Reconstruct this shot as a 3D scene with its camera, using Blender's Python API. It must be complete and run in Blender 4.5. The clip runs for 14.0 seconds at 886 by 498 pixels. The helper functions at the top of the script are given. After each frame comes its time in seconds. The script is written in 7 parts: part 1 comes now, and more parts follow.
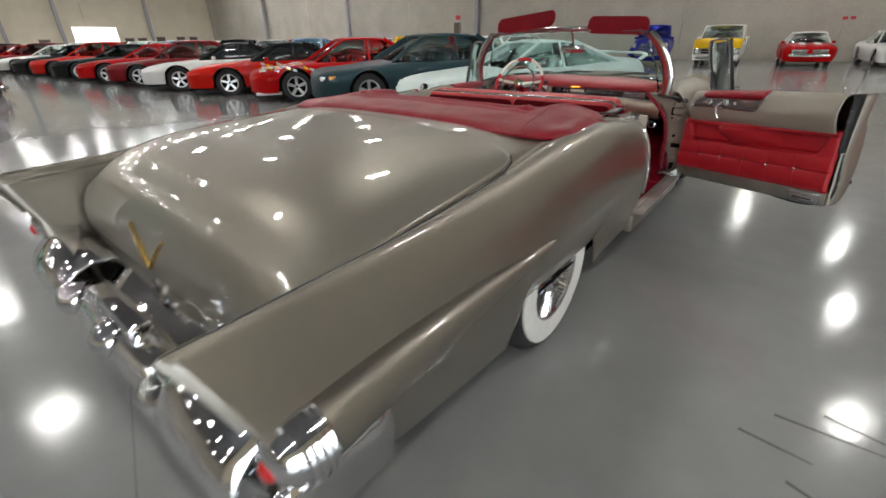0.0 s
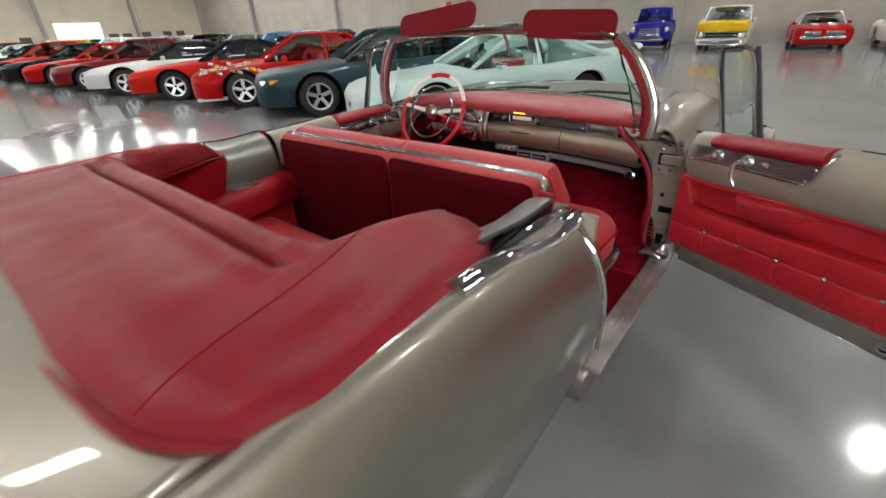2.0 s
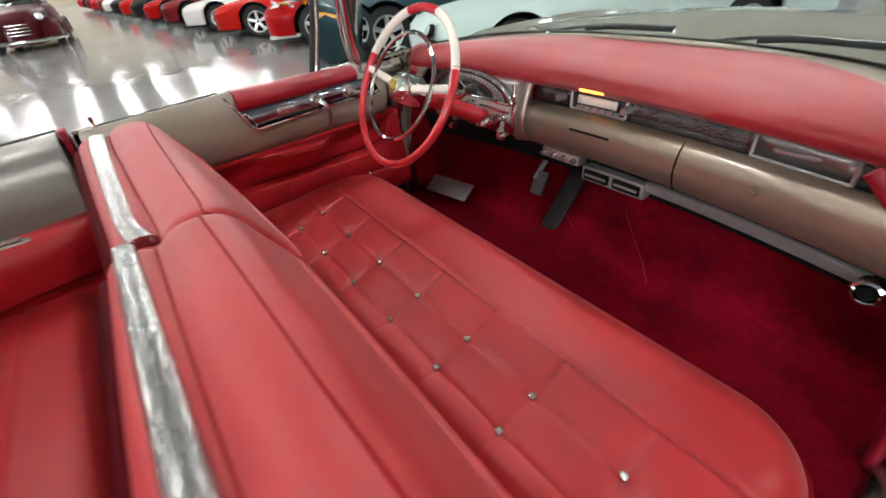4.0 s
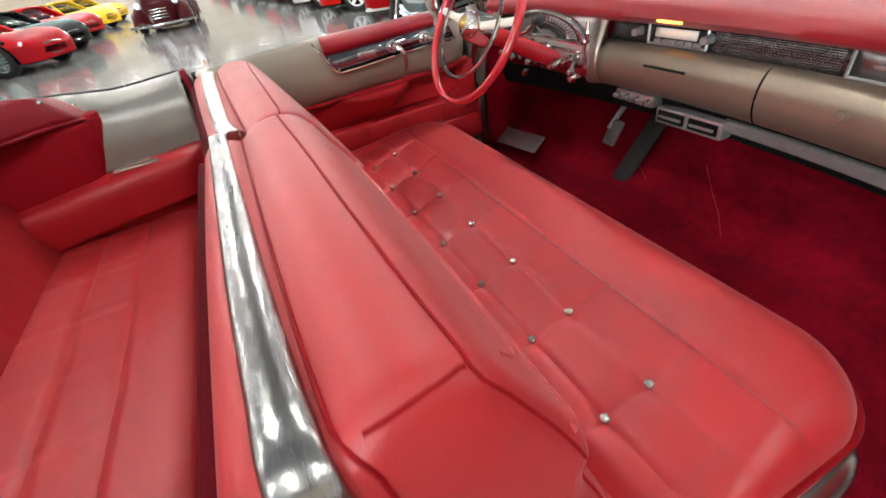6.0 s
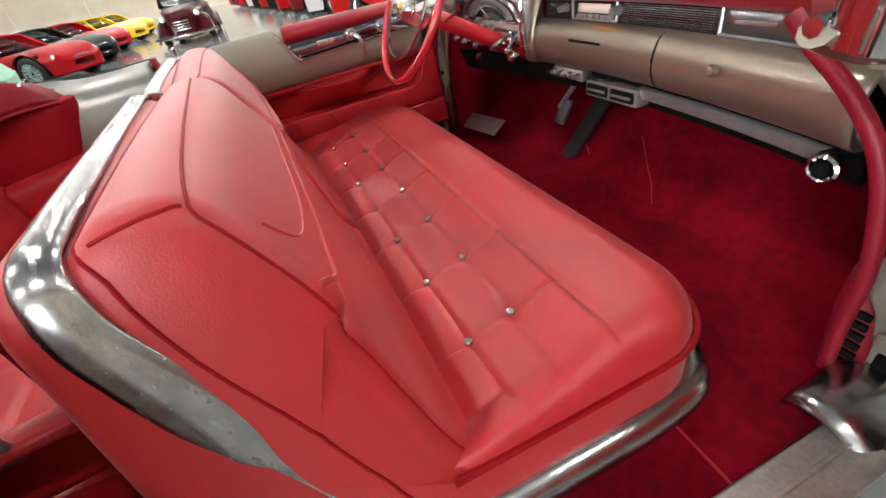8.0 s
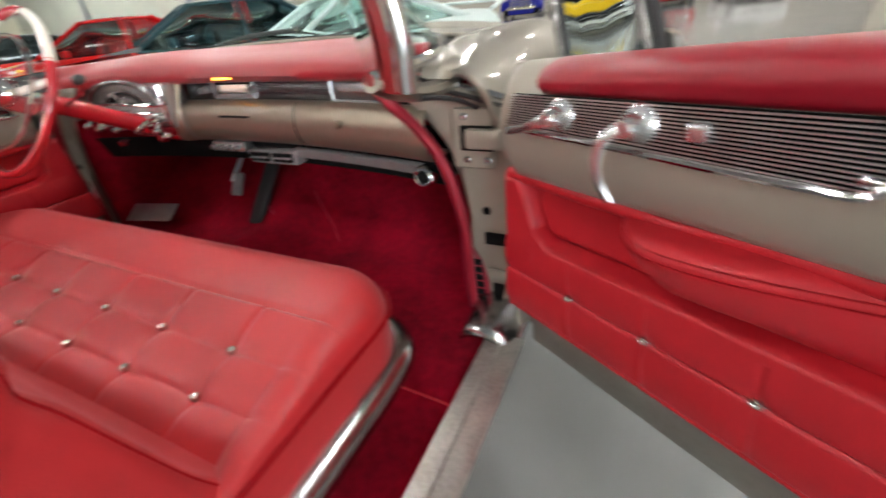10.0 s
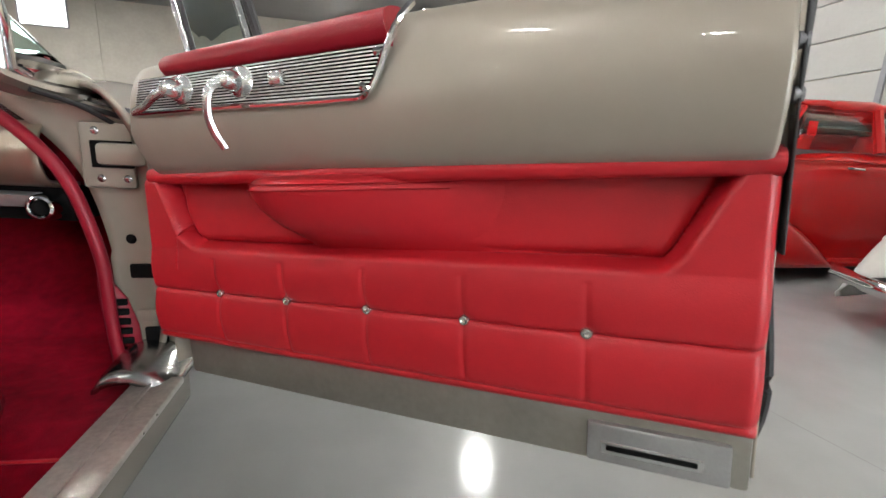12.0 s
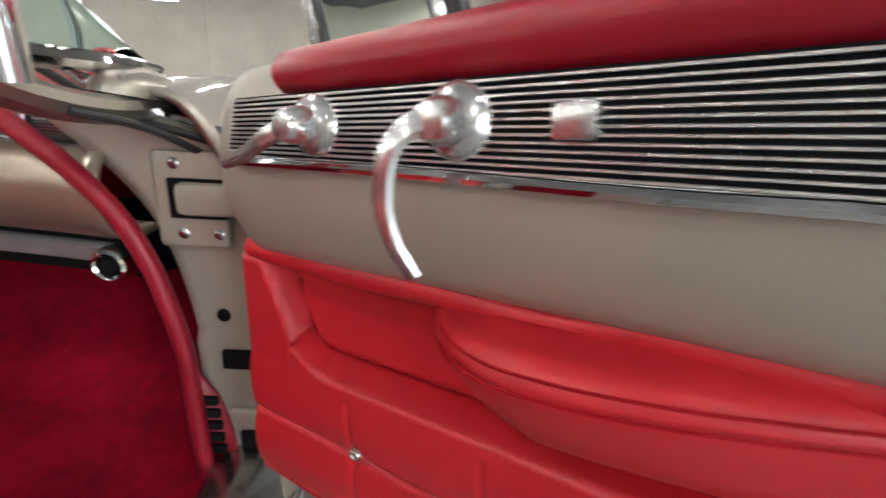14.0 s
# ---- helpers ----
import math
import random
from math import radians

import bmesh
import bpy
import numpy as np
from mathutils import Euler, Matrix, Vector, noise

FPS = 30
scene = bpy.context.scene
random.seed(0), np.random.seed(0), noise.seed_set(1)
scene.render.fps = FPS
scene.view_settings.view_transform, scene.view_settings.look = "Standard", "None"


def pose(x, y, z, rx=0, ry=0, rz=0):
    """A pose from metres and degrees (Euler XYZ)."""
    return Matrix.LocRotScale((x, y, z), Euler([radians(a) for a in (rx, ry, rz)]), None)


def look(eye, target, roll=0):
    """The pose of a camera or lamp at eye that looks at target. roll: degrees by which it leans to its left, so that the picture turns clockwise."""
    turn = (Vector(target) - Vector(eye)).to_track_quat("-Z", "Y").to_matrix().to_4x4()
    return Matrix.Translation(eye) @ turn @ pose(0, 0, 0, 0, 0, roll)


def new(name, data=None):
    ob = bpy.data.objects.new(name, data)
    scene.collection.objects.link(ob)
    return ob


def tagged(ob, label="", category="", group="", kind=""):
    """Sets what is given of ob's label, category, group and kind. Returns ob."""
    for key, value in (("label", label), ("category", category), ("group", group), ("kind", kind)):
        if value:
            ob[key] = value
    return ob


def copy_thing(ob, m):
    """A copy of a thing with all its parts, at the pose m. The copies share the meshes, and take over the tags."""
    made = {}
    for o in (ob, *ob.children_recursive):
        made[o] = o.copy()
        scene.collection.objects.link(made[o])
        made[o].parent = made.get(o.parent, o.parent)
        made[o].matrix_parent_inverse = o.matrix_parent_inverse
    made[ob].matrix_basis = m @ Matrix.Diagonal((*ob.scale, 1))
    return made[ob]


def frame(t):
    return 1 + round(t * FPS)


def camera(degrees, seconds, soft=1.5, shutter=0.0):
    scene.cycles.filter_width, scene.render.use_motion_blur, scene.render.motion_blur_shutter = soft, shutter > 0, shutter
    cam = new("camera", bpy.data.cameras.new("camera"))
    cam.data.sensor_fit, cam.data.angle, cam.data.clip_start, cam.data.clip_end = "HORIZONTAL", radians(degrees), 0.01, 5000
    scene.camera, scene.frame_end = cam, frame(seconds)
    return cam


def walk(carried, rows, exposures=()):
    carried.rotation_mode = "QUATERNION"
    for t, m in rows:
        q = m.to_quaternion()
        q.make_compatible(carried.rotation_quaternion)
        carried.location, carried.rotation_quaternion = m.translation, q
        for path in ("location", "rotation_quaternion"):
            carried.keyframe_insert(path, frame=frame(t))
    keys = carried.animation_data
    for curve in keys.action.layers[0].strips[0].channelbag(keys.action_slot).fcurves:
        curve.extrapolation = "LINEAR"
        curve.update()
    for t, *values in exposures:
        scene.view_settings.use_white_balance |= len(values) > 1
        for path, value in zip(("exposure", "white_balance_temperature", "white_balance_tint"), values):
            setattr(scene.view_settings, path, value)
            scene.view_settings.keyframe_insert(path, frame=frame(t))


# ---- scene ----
cam = camera(92.8, 14.0, shutter=0.5)

PATH = [
    (0, (1.547, -0.194, 1.318), (0.42, 1.196, 0.425), -0.8),
    (0.5, (1.594, 0.109, 1.421), (0.483, 1.507, 0.521), -2.2),
    (1, (1.522, 0.462, 1.415), (0.436, 1.87, 0.501), -2.4),
    (1.5, (1.375, 0.875, 1.408), (0.288, 2.28, 0.489), -2.3),
    (2, (1.268, 1.275, 1.402), (0.141, 2.637, 0.465), -2.2),
    (2.2, (1.202, 1.433, 1.398), (0.069, 2.781, 0.451), -2.0),
    (4.3, (0.692, 2.627, 1.225), (-0.69, 3.457, 0.041), -6.4),
    (4.5, (0.687, 2.656, 1.202), (-0.709, 3.432, -0.001), -6.8),
    (5, (0.731, 2.63, 1.225), (-0.737, 3.268, 0.026), -9.0),
    (5.5, (0.787, 2.556, 1.23), (-0.664, 3.223, 0.025), -7.7),
    (6, (0.847, 2.524, 1.191), (-0.665, 3.079, 0.005), -10.2),
    (6.5, (0.931, 2.562, 1.159), (-0.593, 3.065, -0.036), -11.0),
    (7, (1.0, 2.652, 1.121), (-0.561, 3.102, -0.045), -11.9),
    (7.2, (1.018, 2.679, 1.099), (-0.557, 3.118, -0.051), -12.2),
    (9.3, (1.09, 2.67, 1.125), (-0.246, 3.663, 0.016), -11.6),
    (9.5, (1.099, 2.651, 1.116), (-0.104, 3.824, 0.031), -10.1),
    (10, (1.197, 2.597, 1.07), (0.388, 4.123, 0.063), -6.2),
    (10.5, (1.34, 2.504, 1.018), (1.022, 4.287, 0.171), -2.3),
    (11, (1.37, 2.435, 0.91), (1.509, 4.331, 0.289), 1.2),
    (11.5, (1.358, 2.415, 0.834), (1.744, 4.326, 0.385), 2.4),
    (12, (1.346, 2.439, 0.839), (1.756, 4.349, 0.411), 2.8),
    (12.5, (1.355, 2.519, 0.928), (1.736, 4.428, 0.466), 3.3),
    (13, (1.323, 2.649, 0.939), (1.693, 4.552, 0.449), 3.7),
    (13.5, (1.25, 2.787, 0.93), (1.54, 4.693, 0.399), 4.0),
    (14, (1.17, 2.868, 0.929), (1.25, 4.78, 0.348), 3.3),
]
EXPOSURE = [(0.0, -0.28), (2.2, 0.10), (4.3, 0.48), (5.2, 0.62), (7.2, 0.80), (9.3, 0.80), (10.5, 0.66), (11.5, 0.73), (12.5, 0.69), (13.0, 0.58), (13.5, 0.68), (14.0, 0.76)]
walk(cam, [(t, look(eye, target, roll)) for t, eye, target, roll in PATH], EXPOSURE)

# ---------------------------------------------------------------- light
world = bpy.data.worlds.new("world")
world.use_nodes = True
world.node_tree.nodes["Background"].inputs["Color"].default_value = (0.9, 0.95, 1.0, 1)
world.node_tree.nodes["Background"].inputs["Strength"].default_value = 0.25
scene.world = world
LAMP_STRENGTH = 168.0

# ---------------------------------------------------------------- materials


def material(name, color, rough=0.5, metal=0.0, coat=0.0, noise_scale=0.0, noise_amount=0.0, bump=0.0, bump_scale=200.0,
             rough_var=0.0, spec=0.5, sheen=0.0, transmission=0.0, emit=None, detail=4.0, stretch=None, second=None):
    """A surface with colour variation at two scales and fine relief; scales in cycles per metre."""
    mat = bpy.data.materials.new(name)
    mat.use_nodes = True
    nodes, links = mat.node_tree.nodes, mat.node_tree.links
    b = nodes["Principled BSDF"]
    b.inputs["Base Color"].default_value = (*color, 1)
    b.inputs["Roughness"].default_value = rough
    b.inputs["Metallic"].default_value = metal
    b.inputs["Coat Weight"].default_value = coat
    b.inputs["Coat Roughness"].default_value = 0.04
    b.inputs["Specular IOR Level"].default_value = spec
    b.inputs["Sheen Weight"].default_value = sheen
    b.inputs["Sheen Roughness"].default_value = 0.4
    b.inputs["Transmission Weight"].default_value = transmission
    if emit:
        b.inputs["Emission Color"].default_value = (*emit[:3], 1)
        b.inputs["Emission Strength"].default_value = emit[3]
    if not (noise_amount or bump or rough_var):
        return mat
    coord = nodes.new("ShaderNodeTexCoord").outputs["Object"]
    if stretch:
        mapping = nodes.new("ShaderNodeMapping")
        mapping.inputs["Scale"].default_value = stretch
        links.new(coord, mapping.inputs["Vector"])
        coord = mapping.outputs["Vector"]

    def tex(scale, det):
        n = nodes.new("ShaderNodeTexNoise")
        n.inputs["Scale"].default_value, n.inputs["Detail"].default_value = scale, det
        links.new(coord, n.inputs["Vector"])
        return n.outputs["Fac"]

    if noise_amount:
        big, fine = tex(noise_scale, detail), tex(noise_scale * 9.0, detail)
        add = nodes.new("ShaderNodeMath")
        add.operation = "MULTIPLY_ADD"
        links.new(fine, add.inputs[0])
        add.inputs[1].default_value = 0.5
        links.new(big, add.inputs[2])
        ramp = nodes.new("ShaderNodeMapRange")
        ramp.inputs["From Min"].default_value, ramp.inputs["From Max"].default_value = 0.45, 1.05
        links.new(add.outputs[0], ramp.inputs["Value"])
        mix = nodes.new("ShaderNodeMix")
        mix.data_type = "RGBA"
        other = second or tuple(max(0.0, c * (1 - noise_amount)) for c in color)
        mix.inputs[6].default_value, mix.inputs[7].default_value = (*other, 1), (*(min(1.0, c * (1 + 0.5 * noise_amount)) for c in color), 1)
        links.new(ramp.outputs["Result"], mix.inputs[0])
        links.new(mix.outputs[2], b.inputs["Base Color"])
    if rough_var:
        rr = nodes.new("ShaderNodeMapRange")
        rr.inputs["To Min"].default_value, rr.inputs["To Max"].default_value = max(0.02, rough - rough_var), rough + rough_var
        links.new(tex(max(1.0, noise_scale * 2.3), 3.0), rr.inputs["Value"])
        links.new(rr.outputs["Result"], b.inputs["Roughness"])
    if bump:
        bp = nodes.new("ShaderNodeBump")
        bp.inputs["Strength"].default_value, bp.inputs["Distance"].default_value = 1.0, bump
        links.new(tex(bump_scale, 3.0), bp.inputs["Height"])
        links.new(bp.outputs["Normal"], b.inputs["Normal"])
    return mat


PAINT = material("taupe_metallic_paint", (0.295, 0.268, 0.226), 0.44, 0.93, 0.85, 3.0, 0.05)
SILVERIN = material("silver_grey_enamel", (0.245, 0.238, 0.222), 0.40, 0.8, 0.15, 4.0, 0.06, 0.00005, 120.0, 0.04)
PAINT_IN = material("cream_grey_enamel", (0.285, 0.252, 0.206), 0.40, 0.15, 0.25, 4.0, 0.06, 0.00005, 120.0, 0.04)
LEATHER = material("red_leather", (0.40, 0.013, 0.017), 0.43, 0.0, 0.0, 5.0, 0.12, 0.0004, 420.0, 0.06, 0.6, 0.12)
LEATHER_DOOR = material("red_door_vinyl", (0.405, 0.012, 0.019), 0.42, 0.0, 0.0, 5.0, 0.14, 0.0003, 500.0, 0.07, 0.35)
PIPING = material("dark_red_piping", (0.25, 0.004, 0.008), 0.5, 0.0, 0.0, 6.0, 0.1, 0.0003, 400.0, spec=0.12)
DARKRED = material("dark_red_vinyl", (0.165, 0.003, 0.008), 0.5, 0.0, 0.0, 5.0, 0.14, 0.0005, 400.0, spec=0.15)
DASHTOP = material("red_dash_vinyl", (0.30, 0.013, 0.02), 0.42, 0.0, 0.0, 4.0, 0.12, 0.0006, 300.0, 0.06, 0.5, 0.1)
BUTTON = material("tarnished_button", (0.55, 0.53, 0.48), 0.25, 0.8, 0.0, 60.0, 0.2)
TRIM = material("bright_silver_trim", (0.36, 0.36, 0.355), 0.24, 0.6, 0.0, 30.0, 0.15, spec=0.6)
KNOB = material("polished_knob_metal", (0.60, 0.60, 0.59), 0.2, 0.9, 0.0, 30.0, 0.15)
RAILGREY = material("grey_door_rail", (0.27, 0.255, 0.22), 0.38, 0.6, 0.0, 10.0, 0.2, 0.0004, 80.0)
CAPRED = material("wine_red_cap_vinyl", (0.255, 0.006, 0.016), 0.42, 0.0, 0.0, 5.0, 0.12, 0.0004, 400.0, spec=0.35)
WELT = material("wine_red_welt", (0.215, 0.005, 0.016), 0.45, 0.0, 0.0, 6.0, 0.12, 0.0005, 300.0, spec=0.35)
VINYL = material("red_boot_vinyl", (0.225, 0.005, 0.014), 0.42, 0.0, 0.0, 4.0, 0.2, 0.0010, 160.0, 0.08, 0.25, 0.0)
BACKCLOTH = material("deep_red_back_cloth", (0.075, 0.001, 0.004), 0.8, 0.0, 0.0, 6.0, 0.3, 0.001, 400.0, spec=0.08)
# Red side vinyl with the shade beside the rear seat put into its colour
SIDETRIM = material("shaded_red_side_vinyl", (0.27, 0.003, 0.010), 0.6, 0.0, 0.0, 5.0, 0.12, 0.0004, 400.0, spec=0.12)
CARPET = material("dark_red_carpet", (0.25, 0.002, 0.014), 0.95, 0.0, 0.0, 5.0, 0.6, 0.004, 500.0, 0.0, 0.1, 0.0)
CHROME = material("chrome", (0.74, 0.74, 0.745), 0.055, 1.0, 0.0, 8.0, 0.04, 0.0001, 28.0, 0.02)
CHROME_WORN = material("worn_chrome", (0.45, 0.45, 0.445), 0.22, 1.0, 0.0, 25.0, 0.3, 0.0001, 70.0, 0.08)
DARKCHROME = material("dark_mirror_metal", (0.29, 0.30, 0.36), 0.12, 1.0, 0.0, 20.0, 0.1)
RAILMETAL = material("streaked_rail_metal", (0.43, 0.432, 0.43), 0.25, 1.0, 0.0, 60.0, 0.45, 0.0, 60.0, 0.08, stretch=(0.12, 1.0, 0.5))
ALLOY = material("brushed_aluminium", (0.56, 0.56, 0.55), 0.34, 0.9, 0.0, 20.0, 0.2, 0.0004, 150.0, 0.1)
SILL = material("scuffed_sill_metal", (0.50, 0.47, 0.43), 0.35, 0.75, 0.0, 12.0, 0.4, 0.001, 60.0, 0.15)
DARK = material("black_rubber", (0.015, 0.015, 0.016), 0.6, 0.0, 0.0, 30.0, 0.3, 0.0006, 300.0)
# Near-black for liners and grilles, also put in for shade in gaps and slots
SHADOWBOX = material("black_liner_and_shade", (0.006, 0.006, 0.006), 0.9, 0.0, 0.0, 10.0, 0.3, spec=0.08)
WHITEWALL = material("whitewall_rubber", (0.74, 0.73, 0.68), 0.5, 0.0, 0.0, 20.0, 0.08)
GLASS = material("window_glass", (0.82, 0.93, 0.91), 0.0, 0.0, 0.0, transmission=1.0)
GLASS.node_tree.nodes["Principled BSDF"].inputs["IOR"].default_value = 1.02
GLASS_TINT = material("dark_car_glass", (0.02, 0.025, 0.026), 0.05, 0.0, 0.0, 3.0, 0.3, spec=0.7)
REDLENS = material("red_lens", (0.5, 0.008, 0.01), 0.08, 0.0, 0.8)
GOLD = material("gold_plate", (0.75, 0.5, 0.14), 0.25, 1.0, 0.0, 30.0, 0.15)
BEIGE = material("bronze_dash_paint", (0.30, 0.245, 0.185), 0.32, 0.7, 0.5, 6.0, 0.12, 0.0003, 200.0)
INSTR = material("black_dash_panel", (0.02, 0.02, 0.022), 0.25, 0.0, 0.3, 20.0, 0.3)
AMBER = material("amber_dash_light", (1.0, 0.45, 0.08), 0.4, emit=(1.0, 0.34, 0.03, 7.0))
DIALFACE = material("satin_silver_dial", (0.62, 0.61, 0.585), 0.38, 0.7, 0.0, 40.0, 0.15)
IVORY = material("ivory_wheel_plastic", (0.75, 0.70, 0.62), 0.25, 0.0, 0.6)
WHEELRED = material("red_wheel_plastic", (0.5, 0.02, 0.03), 0.16, 0.0, 0.8, 8.0, 0.1)
PEDAL = material("grey_pedal_rubber", (0.11, 0.11, 0.115), 0.5, 0.2, 0.0, 40.0, 0.2)
BLUEGREY = material("ribbed_satin_metal", (0.28, 0.28, 0.29), 0.3, 0.9, 0.0, 30.0, 0.2)
EPOXY = material("grey_epoxy_floor", (0.275, 0.279, 0.276), 0.125, 0.0, 0.0, 0.5, 0.16, 0.0009, 6.0, 0.05, 0.42)
CONCRETE = material("painted_concrete_wall", (0.41, 0.387, 0.337), 0.75, 0.0, 0.0, 0.7, 0.16, 0.002, 40.0)
CREAM_WALL = material("cream_painted_wall", (0.64, 0.58, 0.46), 0.75, 0.0, 0.0, 0.7, 0.1, 0.002, 40.0)
# Even dark grey deck, darker than the wall paints
CEILING = material("dark_grey_metal_deck", (0.17, 0.17, 0.175), 0.6, 0.0, 0.0, 0.8, 0.1)
STEEL = material("grey_painted_steel", (0.30, 0.30, 0.32), 0.45, 0.3, 0.0, 6.0, 0.15)
WHITE_METAL = material("white_door_panel", (0.48, 0.48, 0.46), 0.45, 0.0, 0.0, 2.0, 0.08)
LAMP = material("lamp_diffuser", (1, 1, 1), 0.5, emit=(1.0, 0.975, 0.94, LAMP_STRENGTH))
# Glow of the unseen east bay, added as side light for the car
BAYLIGHT = material("added_side_daylight", (1, 1, 1), 0.5, emit=(0.84, 0.92, 1.0, 11.0))
DAYLIGHT = material("daylight_opening", (1, 1, 1), 0.5, emit=(0.97, 0.99, 1.0, 3.0))
RED_SIGN = material("red_sign_plate", (0.45, 0.03, 0.03), 0.5)
DARKSIGN = material("dark_sign_board", (0.10, 0.075, 0.055), 0.6, 0.0, 0.0, 6.0, 0.4)
JOINT = material("joint_filler", (0.13, 0.13, 0.13), 0.6, 0.0, 0.0, 20.0, 0.3)
MARK = material("tyre_scuff", (0.05, 0.05, 0.05), 0.5, 0.0, 0.0, 40.0, 0.6)


def car_paint(name, color, metal=0.0):
    return material(name, color, 0.45, metal, 0.3, 2.0, 0.08, spec=0.08)


# ---------------------------------------------------------------- mesh helpers


def hermite(ts, vals, q):
    """Smooth curve through vals at ts, read at q (finite-difference slopes)."""
    ts, vals, q = np.asarray(ts, float), np.asarray(vals, float), np.asarray(q, float)
    flat = vals.reshape(len(ts), -1)
    d = np.diff(flat, axis=0) / np.diff(ts)[:, None]
    m = np.vstack([d[:1], 0.5 * (d[1:] + d[:-1]), d[-1:]])
    i = np.clip(np.searchsorted(ts, q) - 1, 0, len(ts) - 2)
    h = (ts[i + 1] - ts[i])[:, None]
    s = np.clip((q - ts[i])[:, None] / h, 0, 1)
    out = ((2 * s**3 - 3 * s**2 + 1) * flat[i] + (s**3 - 2 * s**2 + s) * h * m[i]
           + (-2 * s**3 + 3 * s**2) * flat[i + 1] + (s**3 - s**2) * h * m[i + 1])
    return out.reshape(len(q), *vals.shape[1:])


def curve(points, n):
    """n points on a smooth curve through the given ones, by arc length."""
    p = np.asarray(points, float)
    t = np.r_[0, np.cumsum(np.linalg.norm(np.diff(p, axis=0), axis=1) + 1e-9)]
    return hermite(t, p, np.linspace(0, t[-1], n))


from mathutils.bvhtree import BVHTree


def on_surface(shape, path, lift=0.0):
    """The path laid on the nearest places of a shape."""
    tree = BVHTree.FromPolygons(shape.v, shape.f)
    out = []
    for p in path:
        q, normal, _, _ = tree.find_nearest(Vector(p))
        away = (Vector(p) - q)
        out.append(q + (away.normalized() * lift if away.length > 1e-6 else Vector((0, 0, lift))))
    return np.array(out)


class Shape:
    """Vertices and faces of one mesh, to which pieces are added."""

    def __init__(self):
        self.v, self.f = [], []

    def add(self, verts, faces):
        k = len(self.v)
        self.v += [tuple(map(float, p)) for p in verts]
        self.f += [tuple(k + i for i in f) for f in faces]
        return self

    def grid(self, p, close_u=False, close_v=False, cap=False):
        """Faces over an array of points (n, m, 3)."""
        p = np.asarray(p, float)
        n, m = p.shape[:2]
        f = []
        for i in range(n if close_u else n - 1):
            for j in range(m if close_v else m - 1):
                a, b = i, (i + 1) % n
                c, d = j, (j + 1) % m
                f.append((a * m + c, b * m + c, b * m + d, a * m + d))
        if cap and close_v:
            f += [tuple(range(m)), tuple((n - 1) * m + j for j in reversed(range(m)))]
        return self.add(p.reshape(-1, 3), f)

    def box(self, lo, hi, bevel=0.0, m=None):
        bm = bmesh.new()
        bmesh.ops.create_cube(bm, size=1)
        lo, hi = Vector(lo), Vector(hi)
        for v in bm.verts:
            v.co = Vector([lo[k] + (v.co[k] + 0.5) * (hi[k] - lo[k]) for k in range(3)])
        if bevel:
            bmesh.ops.bevel(bm, geom=bm.edges[:], offset=bevel, segments=2, affect="EDGES", profile=0.5)
        if m is not None:
            bm.transform(m)
        bm.verts.index_update()
        self.add([v.co for v in bm.verts], [[v.index for v in f.verts] for f in bm.faces])
        bm.free()
        return self

    def tube(self, path, r, n=10, closed=False, flat=1.0, up=(0, 0, 1), taper=None):
        """A round (or flattened) bar along a path."""
        p = np.asarray(path, float)
        k = len(p)
        tan = (np.roll(p, -1, 0) - np.roll(p, 1, 0)) if closed else np.gradient(p, axis=0)
        tan /= np.linalg.norm(tan, axis=1)[:, None] + 1e-12
        side = np.cross(tan, np.asarray(up, float))
        bad = np.linalg.norm(side, axis=1) < 1e-3
        side[bad] = np.cross(tan[bad], (1.0, 0.2, 0))
        side /= np.linalg.norm(side, axis=1)[:, None]
        top = np.cross(side, tan)
        a = np.linspace(0, 2 * np.pi, n, endpoint=False)
        rr = (np.full(k, r) if taper is None else np.asarray(taper, float) * r)[:, None, None]
        ring = p[:, None] + rr * (np.cos(a)[None, :, None] * side[:, None] + flat * np.sin(a)[None, :, None] * top[:, None])
        return self.grid(ring, close_u=closed, close_v=True, cap=not closed)

    def lathe(self, profile, centre, axis, n=32):
        """A profile of (radius, along) turned about an axis."""
        q = Vector((0, 0, 1)).rotation_difference(Vector(axis)).to_matrix()
        pr = np.asarray(profile, float)
        a = np.linspace(0, 2 * np.pi, n, endpoint=False)
        pts = np.stack([pr[:, 0, None] * np.cos(a), pr[:, 0, None] * np.sin(a), np.repeat(pr[:, 1, None], n, 1)], -1)
        pts = pts @ np.array(q).T + np.asarray(centre, float)
        return self.grid(pts, close_v=True)

    def moved(self, fn):
        self.v = [tuple(map(float, fn(p))) for p in self.v]
        return self


def place(name, shape, mat, parent=None, label="", smooth=True, angle=38, thick=0.0):
    """Links a shape as one mesh object, under a parent if there is one."""
    mesh = bpy.data.meshes.new(name)
    mesh.from_pydata(shape.v, [], shape.f)
    bm = bmesh.new()
    bm.from_mesh(mesh)
    bmesh.ops.remove_doubles(bm, verts=bm.verts, dist=1e-5)
    bmesh.ops.recalc_face_normals(bm, faces=bm.faces)
    bm.to_mesh(mesh)
    bm.free()
    mesh.materials.append(mat)
    if smooth:
        mesh.shade_smooth()
        mesh.set_sharp_from_angle(angle=radians(angle))
    ob = new(name, mesh)
    if thick:
        mod = ob.modifiers.new("thickness", "SOLIDIFY")
        mod.thickness, mod.offset = thick, 0.0
    if parent is not None:
        ob.parent = parent
    if label:
        tagged(ob, label)
    return ob


def thing(name, label, category, at=(0, 0, 0), group=""):
    return tagged(pose_empty(name, at), label, category, group)


